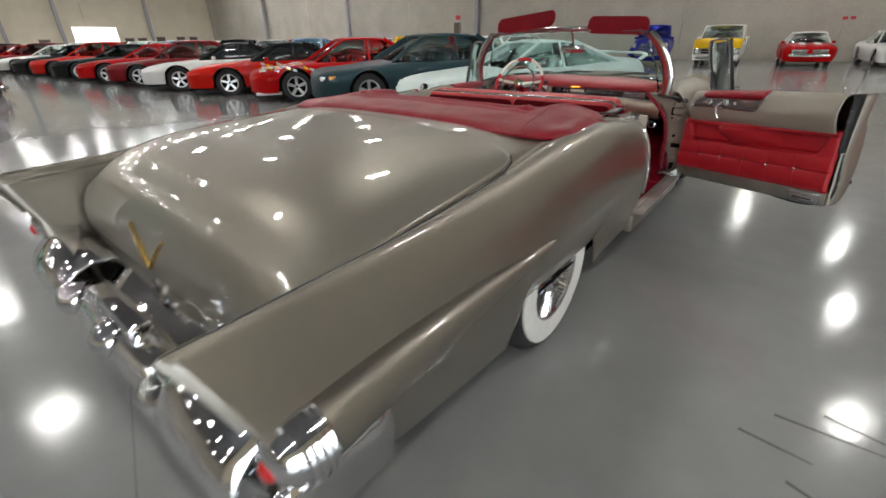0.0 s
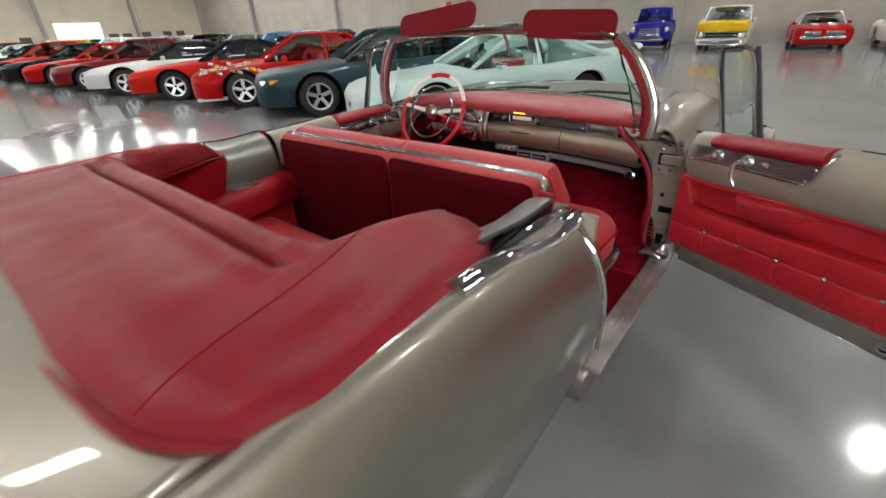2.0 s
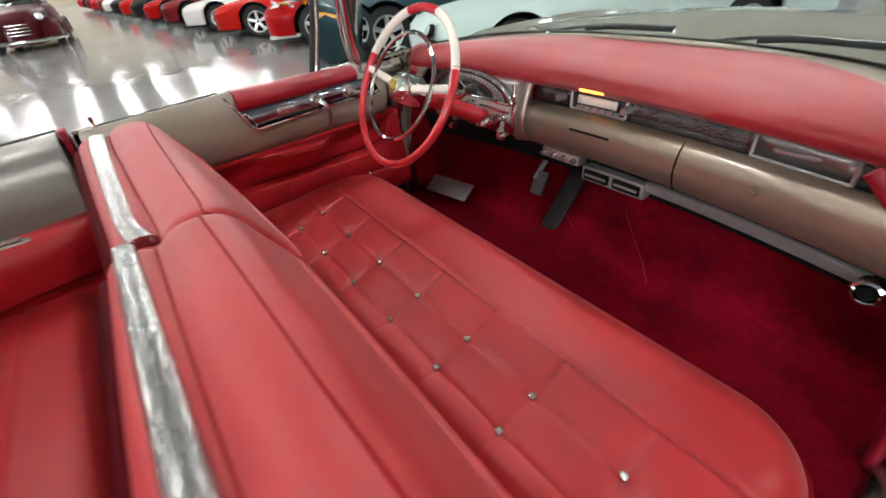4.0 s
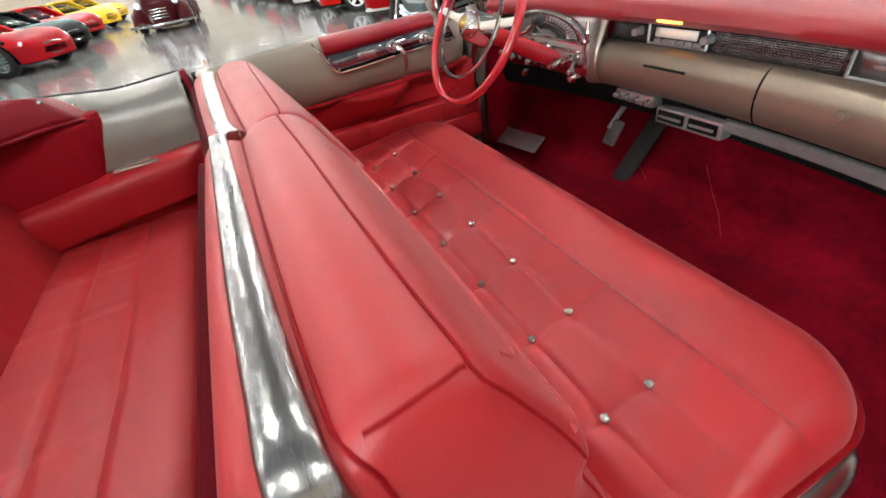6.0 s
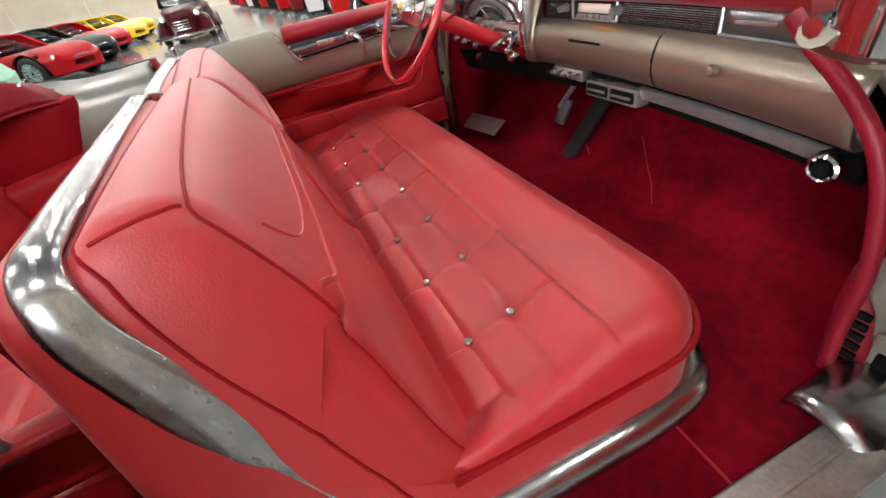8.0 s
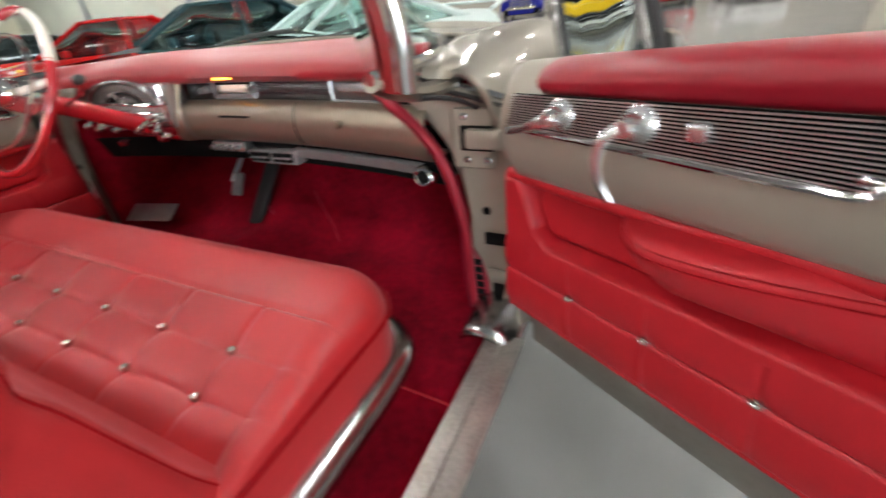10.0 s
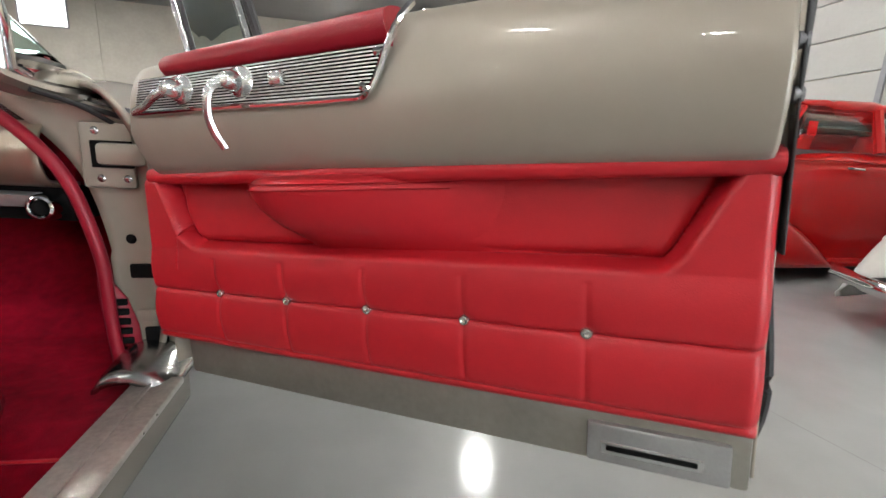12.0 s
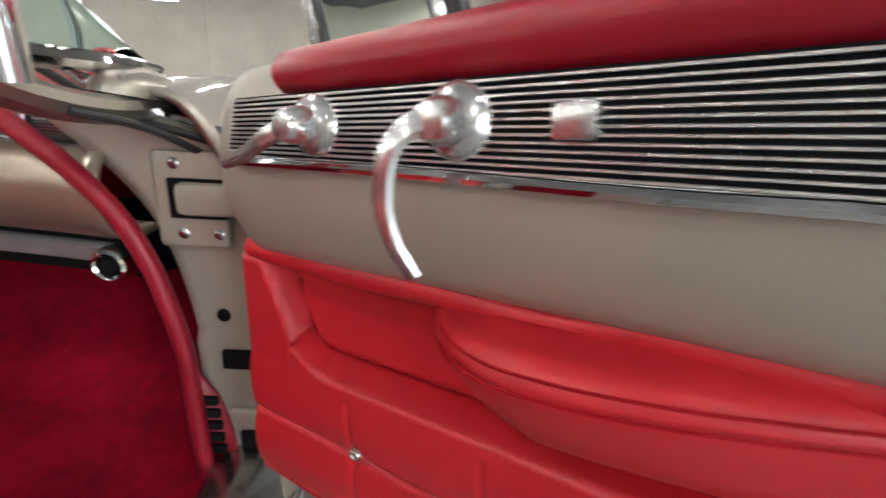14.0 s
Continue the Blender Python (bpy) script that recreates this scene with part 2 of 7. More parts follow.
def pose_empty(name, at):
    ob = new(name)
    ob.location = at
    return ob


def struct(name, shape, mat, label="", smooth=False):
    return tagged(place(name, shape, mat, None, label, smooth), kind="structure")


def pad(x0, x1, y0, y1, top, r, corner, bottom, nx=60, ny=30, dent=None):
    """An upholstered pad seen from above: rounded outline, rolled edge of radius r; dent(x, y) lowers its face."""
    xs, ys = np.linspace(x0, x1, nx), np.linspace(y0, y1, ny)
    gx, gy = np.meshgrid(xs, ys, indexing="ij")
    cx, cy = np.clip(gx, x0 + corner, x1 - corner), np.clip(gy, y0 + corner, y1 - corner)
    dx, dy = gx - cx, gy - cy
    big = np.maximum(np.abs(dx), np.abs(dy))
    length = np.hypot(dx, dy) + 1e-12
    both = (np.abs(dx) > 1e-9) & (np.abs(dy) > 1e-9)
    gx, gy = np.where(both, cx + dx / length * big, gx), np.where(both, cy + dy / length * big, gy)
    edge = np.minimum.reduce([gx - x0, x1 - gx, gy - y0, y1 - gy])
    edge = np.where(both, np.minimum(edge, corner - big), edge)
    e = np.clip(edge, 0, r)
    gz = top - r + np.sqrt(np.maximum(r * r - (r - e) ** 2, 0))
    if dent is not None:
        gz = gz - dent(gx, gy) * np.clip(edge / r, 0, 1)
    s = Shape().grid(np.stack([gx, gy, gz], -1))
    rim = [(i, 0) for i in range(nx)] + [(nx - 1, j) for j in range(1, ny)] + [(i, ny - 1) for i in reversed(range(nx - 1))] + [(0, j) for j in reversed(range(1, ny - 1))]
    loop = np.array([[gx[i, j], gy[i, j], gz[i, j]] for i, j in rim])
    low = loop.copy()
    low[:, 2] = bottom
    return s.grid(np.stack([loop, low]), close_v=True).add(low, [tuple(range(len(low)))])


def groove(d, width=0.008, depth=0.006):
    return depth * np.exp(-((d / width) ** 2))


# ---------------------------------------------------------------- the hall
X0, X1, Y0, Y1, HALL = -64.0, 9.6, -26.0, 31.0, 8.3
struct("floor", Shape().box((X0 - 1, Y0 - 1, -0.3), (X1 + 1, Y1 + 1, 0.0)), EPOXY, "glossy grey epoxy coated concrete floor")
struct("ceiling", Shape().box((X0 - 1, Y0 - 1, HALL), (X1 + 1, Y1 + 1, HALL + 0.3)), CEILING, "dark grey metal deck ceiling of the hall")


def panel_wall(name, along, at, a0, a1, step, mat, label, inward):
    """A tilt-up wall: concrete panels with open joints between them."""
    w = new(name)
    tagged(w, label, kind="structure")
    n = max(1, round((a1 - a0) / step))
    wide = (a1 - a0) / n
    for k in range(n):
        lo, hi = a0 + k * wide + 0.012, a0 + (k + 1) * wide - 0.012
        s = Shape()
        if along == "x":
            s.box((lo, min(at, at - inward * 0.3), 0), (hi, max(at, at - inward * 0.3), HALL), 0.01)
        else:
            s.box((min(at, at - inward * 0.3), lo, 0), (max(at, at - inward * 0.3), hi, HALL), 0.01)
        place("panel", s, mat, w, smooth=False)
    s = Shape()
    if along == "x":
        s.box((a0 - 0.5, at - inward * 0.28, 0), (a1 + 0.5, at - inward * 0.5, HALL))
    else:
        s.box((at - inward * 0.28, a0 - 0.5, 0), (at - inward * 0.5, a1 + 0.5, HALL))
    place("backing", s, CONCRETE, w, smooth=False)
    return w


panel_wall("wall_north", "x", Y1, X0, X1, 7.6, CONCRETE, "grey beige painted concrete panel wall", -1)
panel_wall("wall_south", "x", Y0, X0, X1, 7.6, CONCRETE, "grey beige painted concrete panel wall", 1)
panel_wall("wall_west", "y", X0, Y0, Y1, 7.6, CREAM_WALL, "cream painted concrete panel wall", 1)
panel_wall("wall_east", "y", X1, Y0, Y1, 7.6, CREAM_WALL, "cream painted concrete panel wall", -1)

lamp0 = thing("ceiling_light", "white rectangular high bay light under the ceiling", "ceiling light", (4.9, 26.0, 8.0), "hall lights")
place("housing", Shape().box((-0.215, -0.44, 0.02), (0.215, 0.44, 0.1), 0.01), WHITE_METAL, lamp0, smooth=False)
place("diffuser", Shape().box((-0.185, -0.41, 0.0), (0.185, 0.41, 0.018)), LAMP, lamp0, smooth=False)
for y in (-0.35, 0.35):
    place("hanger", Shape().box((-0.01, y - 0.01, 0.1), (0.01, y + 0.01, 0.3)), STEEL, lamp0, smooth=False)
for k in range(-14, 2):
    for j in range(-7, 2):
        x, y = 4.9 + 4.3 * k, 26.0 + 6.6 * j + (3.3 if k % 2 else 0)
        spare = k % 2 and x > -30.0 and (k, j) != (-1, 0)
        if (k, j) != (0, 0) and not spare and X0 + 1 < x < X1 - 1 and Y0 + 1 < y < Y1 - 0.9:
            copy_thing(lamp0, pose(x, y, 8.0))


def column(x, y, w=0.3):
    c = thing("column", "slim grey painted steel column standing against the wall", "column", (x, y, 0), "columns")
    place("shaft", Shape().box((-w / 2, -w / 2, 0.02), (w / 2, w / 2, HALL), 0.01), STEEL, c, smooth=False)
    place("base_plate", Shape().box((-w * 0.8, -w * 0.8, 0), (w * 0.8, w * 0.8, 0.02)), STEEL, c, smooth=False)
    return c


for x, y in ((-34.9, 30.6), (-63.5, 23.2), (-63.5, 14.3), (-63.5, 9.5), (-19.8, 30.75), (-50.0, 30.7)):
    column(x, y)

# Bright goods entrance and boards on the far wall
struct("door_1", Shape().box((X0 + 0.01, 15.4, 0.0), (X0 + 0.06, 19.6, 2.95)), DAYLIGHT, "bright open goods entrance in the cream wall")
for y, z, h in ((8.2, 0.9, 0.9), (12.6, 0.8, 0.9), (20.7, 1.35, 0.45), (22.1, 1.35, 0.45), (24.2, 1.0, 0.9), (26.6, 1.0, 0.9), (28.2, 1.0, 0.9)):
    s = thing("sign_board", "small dark framed board hung on the cream wall", "board", (X0 + 0.04, y, z), "wall boards")
    place("board", Shape().box((0, -0.5, 0), (0.04, 0.5, h), 0.01), DARKSIGN, s, smooth=False)
    place("frame", Shape().box((-0.01, -0.56, -0.05), (0.03, 0.56, 0.0)).box((-0.01, -0.56, h), (0.03, 0.56, h + 0.05)), STEEL, s, smooth=False)


sgn = thing("warning_sign", "small red sign fixed to the concrete wall", "sign", (-21.8, Y1 - 0.05, 2.65))
place("plate", Shape().box((-0.22, -0.03, 0), (0.22, 0.05, 0.32), 0.01), RED_SIGN, sgn, smooth=False)
wbx = thing("wall_cabinet", "grey steel cabinet hung on the concrete wall", "cabinet", (-21.8, Y1 - 0.2, 1.1))
place("case", Shape().box((-0.32, 0.0, 0), (0.32, 0.2, 1.4), 0.01), STEEL, wbx, smooth=False)
place("cabinet_door", Shape().box((-0.28, -0.015, 0.05), (0.28, 0.0, 1.35), 0.005), DARKSIGN, wbx, smooth=False)
wnt = thing("wall_notice", "small white notice with red bars on the concrete wall", "notice", (2.4, Y1 - 0.03, 1.85))
place("sheet", Shape().box((-0.3, 0.0, 0), (0.3, 0.03, 0.26)), CONCRETE, wnt, smooth=False)
for x in (-0.26, 0.04):
    place("bar", Shape().box((x, -0.006, 0.06), (x + 0.2, 0.0, 0.2)), RED_SIGN, wnt, smooth=False)


def overhead_door(y0, y1, z1, name, label):
    d = new(name)
    tagged(d, label, kind="structure")
    n = round(z1 / 0.6)
    for k in range(n):
        place("panel", Shape().box((X1 - 0.09, y0, k * z1 / n + 0.008), (X1 - 0.03, y1, (k + 1) * z1 / n - 0.008), 0.012), WHITE_METAL, d, smooth=False)
    for y in (y0 - 0.06, y1 + 0.06):
        place("track", Shape().box((X1 - 0.22, y - 0.05, 0), (X1 - 0.02, y + 0.05, min(HALL, z1 + 0.4)), 0.01), STEEL, d, smooth=False)
    k = y0 + 1.6
    while k < y1 - 0.5:
        place("stile", Shape().box((X1 - 0.13, k - 0.04, 0.02), (X1 - 0.092, k + 0.04, z1)), STEEL, d, smooth=False)
        k += 1.7
    return d


overhead_door(3.0, 13.2, 4.4, "door_2", "white sectional overhead door with grey steel tracks")
DOOR_3 = overhead_door(18.2, 23.4, 7.6, "door_3", "tall white sectional overhead door with grey tracks")

for k in range(3):
    place("pane", Shape().box((X1 - 0.094, 18.35 + 1.7 * k, 1.35), (X1 - 0.088, 19.85 + 1.7 * k, 3.1)), DAYLIGHT, DOOR_3, "bright daylit door window", smooth=False)
win = tagged(new("window_1"), "bright high window in the concrete wall", kind="structure")
place("pane", Shape().box((-16.1, Y1 - 0.02, 6.7), (-13.9, Y1 + 0.01, 8.1)), DAYLIGHT, win, smooth=False)
for x0, x1, z0, z1 in ((-16.18, -16.1, 6.62, 8.18), (-13.9, -13.82, 6.62, 8.18), (-16.1, -13.9, 6.62, 6.7), (-16.1, -13.9, 8.1, 8.18)):
    place("frame", Shape().box((x0, Y1 - 0.05, z0), (x1, Y1 + 0.02, z1)), STEEL, win, smooth=False)

# Bay out of view, added to brighten the car's flank and seat side
struct("unseen_bay_light", Shape().box((X1 - 0.06, -11.0, 0.0), (X1 - 0.01, -4.0, 4.4)), BAYLIGHT, "unseen glowing bay added to light the car from the side")

# Saw-cut joints and tyre scuffs in the coating
JOINTS = Shape()
for (ax, ay), (bx, by) in (((-6.3, 1.73), (8.2, -2.45)), ((1.4, 11.3), (4.3, -4.7))):
    t = Vector((by - ay, ax - bx, 0)).normalized() * 0.0018
    JOINTS.grid([[(ax - t.x, ay - t.y, 0.003), (bx - t.x, by - t.y, 0.003)], [(ax + t.x, ay + t.y, 0.003), (bx + t.x, by + t.y, 0.003)]])
struct("floor_joint", JOINTS, JOINT, "thin dark saw cut joints in the floor")
SCUFFS = Shape()
for ax, ay, bx, by in ((1.7, 1.35, 1.92, 1.33), (1.8, 1.51, 2.12, 1.52), (1.85, 1.20, 2.1, 1.12), (1.95, 1.62, 2.3, 1.55)):
    SCUFFS.grid([[(ax, ay - 0.006, 0.003), (bx, by - 0.003, 0.003)], [(ax, ay + 0.006, 0.003), (bx, by + 0.003, 0.003)]])
struct("floor_scuffs", SCUFFS, MARK, "dark tyre scuffs on the grey floor")

# ---------------------------------------------------------------- the convertible
car = thing("convertible_car", "taupe metallic fifties convertible with red leather, passenger door open", "car")


def mirrored(fn):
    for side in (1, -1):
        fn(side)


ST_Y = [-0.07, 0.15, 0.5, 1.0, 1.3, 1.7, 2.0, 2.36]
ST_P = [
    [(0.828, 0.815), (0.846, 0.852), (0.885, 0.79), (0.918, 0.72), (0.945, 0.65), (0.955, 0.59), (0.94, 0.48), (0.89, 0.32)],
    [(0.828, 0.825), (0.846, 0.857), (0.888, 0.79), (0.922, 0.72), (0.95, 0.65), (0.96, 0.59), (0.945, 0.48), (0.895, 0.30)],
    [(0.828, 0.842), (0.848, 0.868), (0.902, 0.80), (0.943, 0.72), (0.968, 0.65), (0.975, 0.59), (0.96, 0.47), (0.905, 0.27)],
    [(0.832, 0.898), (0.855, 0.910), (0.925, 0.84), (0.972, 0.735), (0.995, 0.66), (0.996, 0.60), (0.982, 0.48), (0.925, 0.25)],
    [(0.842, 0.950), (0.872, 0.955), (0.94, 0.89), (0.983, 0.77), (1.003, 0.665), (1.0, 0.60), (0.985, 0.48), (0.93, 0.25)],
    [(0.86, 0.970), (0.89, 0.970), (0.945, 0.91), (0.983, 0.79), (0.998, 0.67), (0.996, 0.59), (0.98, 0.46), (0.93, 0.25)],
    [(0.85, 0.950), (0.872, 0.950), (0.93, 0.895), (0.973, 0.785), (0.99, 0.67), (0.985, 0.58), (0.97, 0.45), (0.92, 0.25)],
    [(0.845, 0.912), (0.866, 0.912), (0.92, 0.86), (0.963, 0.76), (0.98, 0.65), (0.975, 0.57), (0.96, 0.45), (0.91, 0.25)],
]
AXLE_REAR, AXLE_FRONT, WHEEL_R = 1.38, 4.62, 0.355


def side_grid(ys, ps, n, ny, axle, top=0.42):
    prof = np.stack([curve(p, n) for p in ps])
    q = np.linspace(ys[0], ys[-1], ny)
    g = hermite(ys, prof, q)
    zb = 0.25 + 0 * q
    inside = np.abs(q - axle) < 0.44
    zb[inside] = np.maximum(0.25, np.minimum(0.20 + np.sqrt(0.44**2 - (q[inside] - axle) ** 2), top))
    low = g[..., 1] < 0.64
    cut = (0.64 - zb) / (0.64 - 0.25)
    g[..., 1] = np.where(low, 0.64 - (0.64 - g[..., 1]) * cut[:, None], g[..., 1])
    return np.stack([g[..., 0], np.repeat(q[:, None], n, 1), g[..., 1]], -1)


def rear_quarter(side):
    g = side_grid(ST_Y, ST_P, 44, 150, AXLE_REAR)
    g[..., 1] += 0.085 * np.clip((0.86 - g[..., 2]) / 0.22, 0, 1) * np.clip(1 - (g[..., 1] + 0.07) / 0.4, 0, 1)
    g[..., 0] *= side
    fin = [[(side * (0.832 - 0.045 * (0.85 - z) / 0.35 * math.exp(-(y / 0.3) ** 2)), y + 0.085 * min(1, (0.86 - z) / 0.22) * max(0, 1 - (y + 0.07) / 0.4), z) for z in np.linspace(0.85, 0.46, 10)] for y in np.linspace(-0.066, 0.45, 16)]
    place("fin_inner_panel", Shape().grid(fin), PAINT, car, thick=0.006, angle=60)
    place("rear_quarter_panel", Shape().grid(g), PAINT, car, thick=0.01, angle=60)
    spine = curve([(0.945 * side, 0.06, 0.590), (0.955 * side, 0.3, 0.615), (0.972 * side, 0.65, 0.642), (0.99 * side, 0.95, 0.655), (1.0 * side, 1.14, 0.664)], 40)
    place("tail_tube", Shape().tube(spine, 0.078, 24, taper=np.interp(np.linspace(0, 1, 40), [0, 0.3, 0.65, 0.95, 1], [1.0, 0.85, 0.55, 0.2, 0.03])), PAINT, car, "rounded tail pod flowing into the rear wing")


mirrored(rear_quarter)

# Deck, boot lid and tail
CENTRE = [(0.17, 0.48), (0.165, 0.60), (0.17, 0.68), (0.188, 0.78), (0.225, 0.87), (0.30, 0.935), (0.45, 0.978), (0.65, 0.998), (0.9, 1.005), (1.13, 1.005), (1.36, 0.998), (1.52, 0.985)]
EDGE = [(0.185, 0.48), (0.178, 0.56), (0.175, 0.62), (0.185, 0.69), (0.215, 0.745), (0.27, 0.785), (0.42, 0.815), (0.65, 0.848), (0.9, 0.878), (1.13, 0.915), (1.36, 0.956), (1.52, 0.962)]
C_CURVE, E_CURVE = curve(CENTRE, 70), curve(EDGE, 70)


def deck_point(x, s, lift=0.0, half=0.835):
    """A place on the rear deck: x across, s from 0 at the tail to 1 at the cockpit."""
    i = s * 69
    k = int(min(68, i))
    f = i - k
    c, e = C_CURVE[k] * (1 - f) + C_CURVE[k + 1] * f, E_CURVE[k] * (1 - f) + E_CURVE[k + 1] * f
    t = min(1.0, abs(x) / half)
    w = 0.3 * t**2 + 0.7 * t**4.5
    y, z = c * (1 - w) + e * w
    return (x * (1 - 0.07 * math.exp(-((y / 0.32) ** 4))), y, z + lift)


place("rear_deck", Shape().grid([[deck_point(x, s, -0.008) for x in np.linspace(-0.832, 0.832, 61)] for s in np.linspace(0, 1, 70)]), PAINT, car, thick=0.01, angle=60)


def lid_front(x):
    return float(np.interp(abs(x), [0.0, 0.45, 0.62, 0.72, 0.785, 0.812, 0.822], [1.128, 1.128, 1.13, 1.128, 1.105, 1.06, 0.98]))


def deck_s(y):
    return float(np.interp(y, C_CURVE[20:, 0], np.linspace(0, 1, 70)[20:]))


lid = []
for a in np.linspace(-1, 1, 101):
    x = a * 0.82
    lid.append([deck_point(x, 0.06 + b * (deck_s(lid_front(x)) - 0.06), 0.004) for b in np.linspace(0, 1, 61)])
lid_ob = place("boot_lid", Shape().grid(lid), PAINT, car, thick=0.014, angle=60)
gap = [np.array(deck_point(-0.824, s, 0.002)) for s in np.linspace(0.12, deck_s(0.93), 40)] + [np.array(deck_point(x * 1.006, deck_s(lid_front(x) + 0.005), 0.001)) for x in np.r_[np.linspace(-0.82, -0.6, 20), np.linspace(-0.58, 0.58, 20), np.linspace(0.6, 0.82, 20)]] + [np.array(deck_point(0.824, s, 0.002)) for s in np.linspace(deck_s(0.93), 0.12, 40)]
place("lid_gap", Shape().tube(gap, 0.0022, 6), SHADOWBOX, car)
vpath = [(-0.135, 0.178, 0.765), (-0.065, 0.166, 0.705), (0.0, 0.158, 0.64), (0.065, 0.166, 0.705), (0.135, 0.178, 0.765)]
place("v_emblem", Shape().tube(np.array(vpath[:3]), 0.012, 8, flat=0.5).tube(np.array(vpath[2:]), 0.012, 8, flat=0.5), GOLD, lid_ob, "gold plated v shaped emblem")
place("lid_crest", Shape().lathe([(0.0, 0.0), (0.05, 0.0), (0.05, 0.012), (0.03, 0.02), (0.0, 0.022)], (0, 0.165, 0.55), (0, -1, 0.1)), CHROME, lid_ob)


def tail_light(side):
    x, z, y0 = 0.945 * side, 0.585, 0.05
    body = place("tail_lamp", Shape().lathe([(0.0, 0.045), (0.03, 0.045), (0.05, 0.035), (0.066, 0.02), (0.072, 0.0), (0.082, -0.005), (0.084, -0.05), (0.078, -0.075)], (x, y0, z), (0, -1, -0.12), 32), CHROME, car, "chrome tail lamp housing with stepped rings")
    place("lens", Shape().lathe([(0.0, 0.060), (0.015, 0.057), (0.026, 0.048), (0.03, 0.03)], (x, y0, z), (0, -1, -0.12), 24), REDLENS, body, "red glass lens")
    for r, a in ((0.074, 0.002), (0.079, -0.014), (0.083, -0.03), (0.085, -0.046), (0.083, -0.062)):
        ang = np.linspace(0, 2 * np.pi, 32, endpoint=False)
        place("ring", Shape().tube(np.stack([x + r * np.cos(ang), np.full(32, y0 - a), z + r * np.sin(ang)], 1), 0.0065, 6, closed=True, up=(0, 1, 0)), CHROME, body)
    wrap = [[(side * xx, y, zz) for xx, zz in ((0.945, 0.51), (0.966, 0.48), (0.962, 0.40), (0.945, 0.31), (0.90, 0.285))] for y in np.linspace(0.0, 0.31, 8)]
    place("bumper_wrap", Shape().grid([curve(p, 14) for p in wrap]), CHROME, car, "chrome bumper end wrapped round the side", thick=0.012)
    fin = Shape().tube(curve([(0.846 * side, -0.07, 0.853), (0.846 * side, 0.15, 0.858), (0.848 * side, 0.5, 0.869), (0.855 * side, 1.0, 0.911)], 40), 0.0055, 8)
    place("fin_trim", fin, CHROME, car, "thin chrome strip along the fin ridge")
    edge = curve([(0.838 * side, -0.07, 0.85), (0.86 * side, -0.047, 0.80), (0.89 * side, -0.018, 0.73), (0.915 * side, 0.0, 0.68)], 14)
    place("fin_end", Shape().tube(edge, 0.012, 8), PAINT, car)
    shelf = [[(side * xx, yy, zz) for yy, zz in ((0.15, 0.56), (0.07, 0.56 + 0.05 * k), (0.0, 0.53 + 0.04 * k), (-0.04 - 0.03 * k, 0.46 + 0.03 * k), (-0.035 - 0.02 * k, 0.39))] for xx, k in ((0.40, 0.0), (0.5, 0.4), (0.62, 0.9), (0.74, 0.8), (0.87, 0.3))]
    place("bumper_pod", Shape().grid([curve(p, 16) for p in shelf]), CHROME, car, "chrome gull shaped bumper pod", thick=0.012)
    place("exhaust_tip", Shape().lathe([(0.0, -0.08), (0.035, -0.08), (0.04, 0.0), (0.046, 0.004), (0.05, -0.01), (0.05, -0.16)], (0.84 * side, -0.02, 0.29), (0, -1, 0), 20).moved(lambda p: (0.84 * side + (p[0] - 0.84 * side) * 1.5, p[1], p[2])), CHROME, car)


mirrored(tail_light)
bar = []
for a in np.linspace(-1, 1, 61):
    y = 0.0 + 0.06 * abs(a) ** 2.4
    ring = []
    for t in np.linspace(0, 2 * np.pi, 20, endpoint=False):
        ring.append((0.90 * a, y + 0.035 + 0.085 * math.cos(t), 0.40 + 0.05 * abs(a) ** 3 + 0.11 * math.sin(t)))
    bar.append(ring)
bumper = place("rear_bumper", Shape().grid(bar, close_v=True, cap=True), CHROME, car, "heavy chrome rear bumper with guards")
for x, r in ((0.0, 0.075), (0.40, 0.075), (-0.40, 0.075)):
    place("bumper_guard", Shape().lathe([(0.0, 0.05), (r * 0.5, 0.04), (r * 0.85, 0.015), (r, -0.02), (r * 0.9, -0.09)], (x, -0.025, 0.46), (0, -1, 0.5), 24), CHROME, bumper)
place("plate_recess", Shape().box((-0.2, 0.0, 0.48), (0.2, 0.07, 0.57), 0.015), CHROME, bumper)
pan = [[(x, y, 0.475 + 0.05 * s - 0.02 * math.cos(9 * x) * s) for s, y in zip(np.linspace(0, 1, 8), np.linspace(0.03, 0.215, 8))] for x in np.linspace(-0.86, 0.86, 40)]
place("splash_pan", Shape().grid(pan), CHROME, bumper, "chrome shelf between bumper and boot lid", thick=0.006)
place("valance", Shape().box((-0.86, 0.02, 0.3), (0.86, 0.1, 0.5), 0.02), PAINT, car)

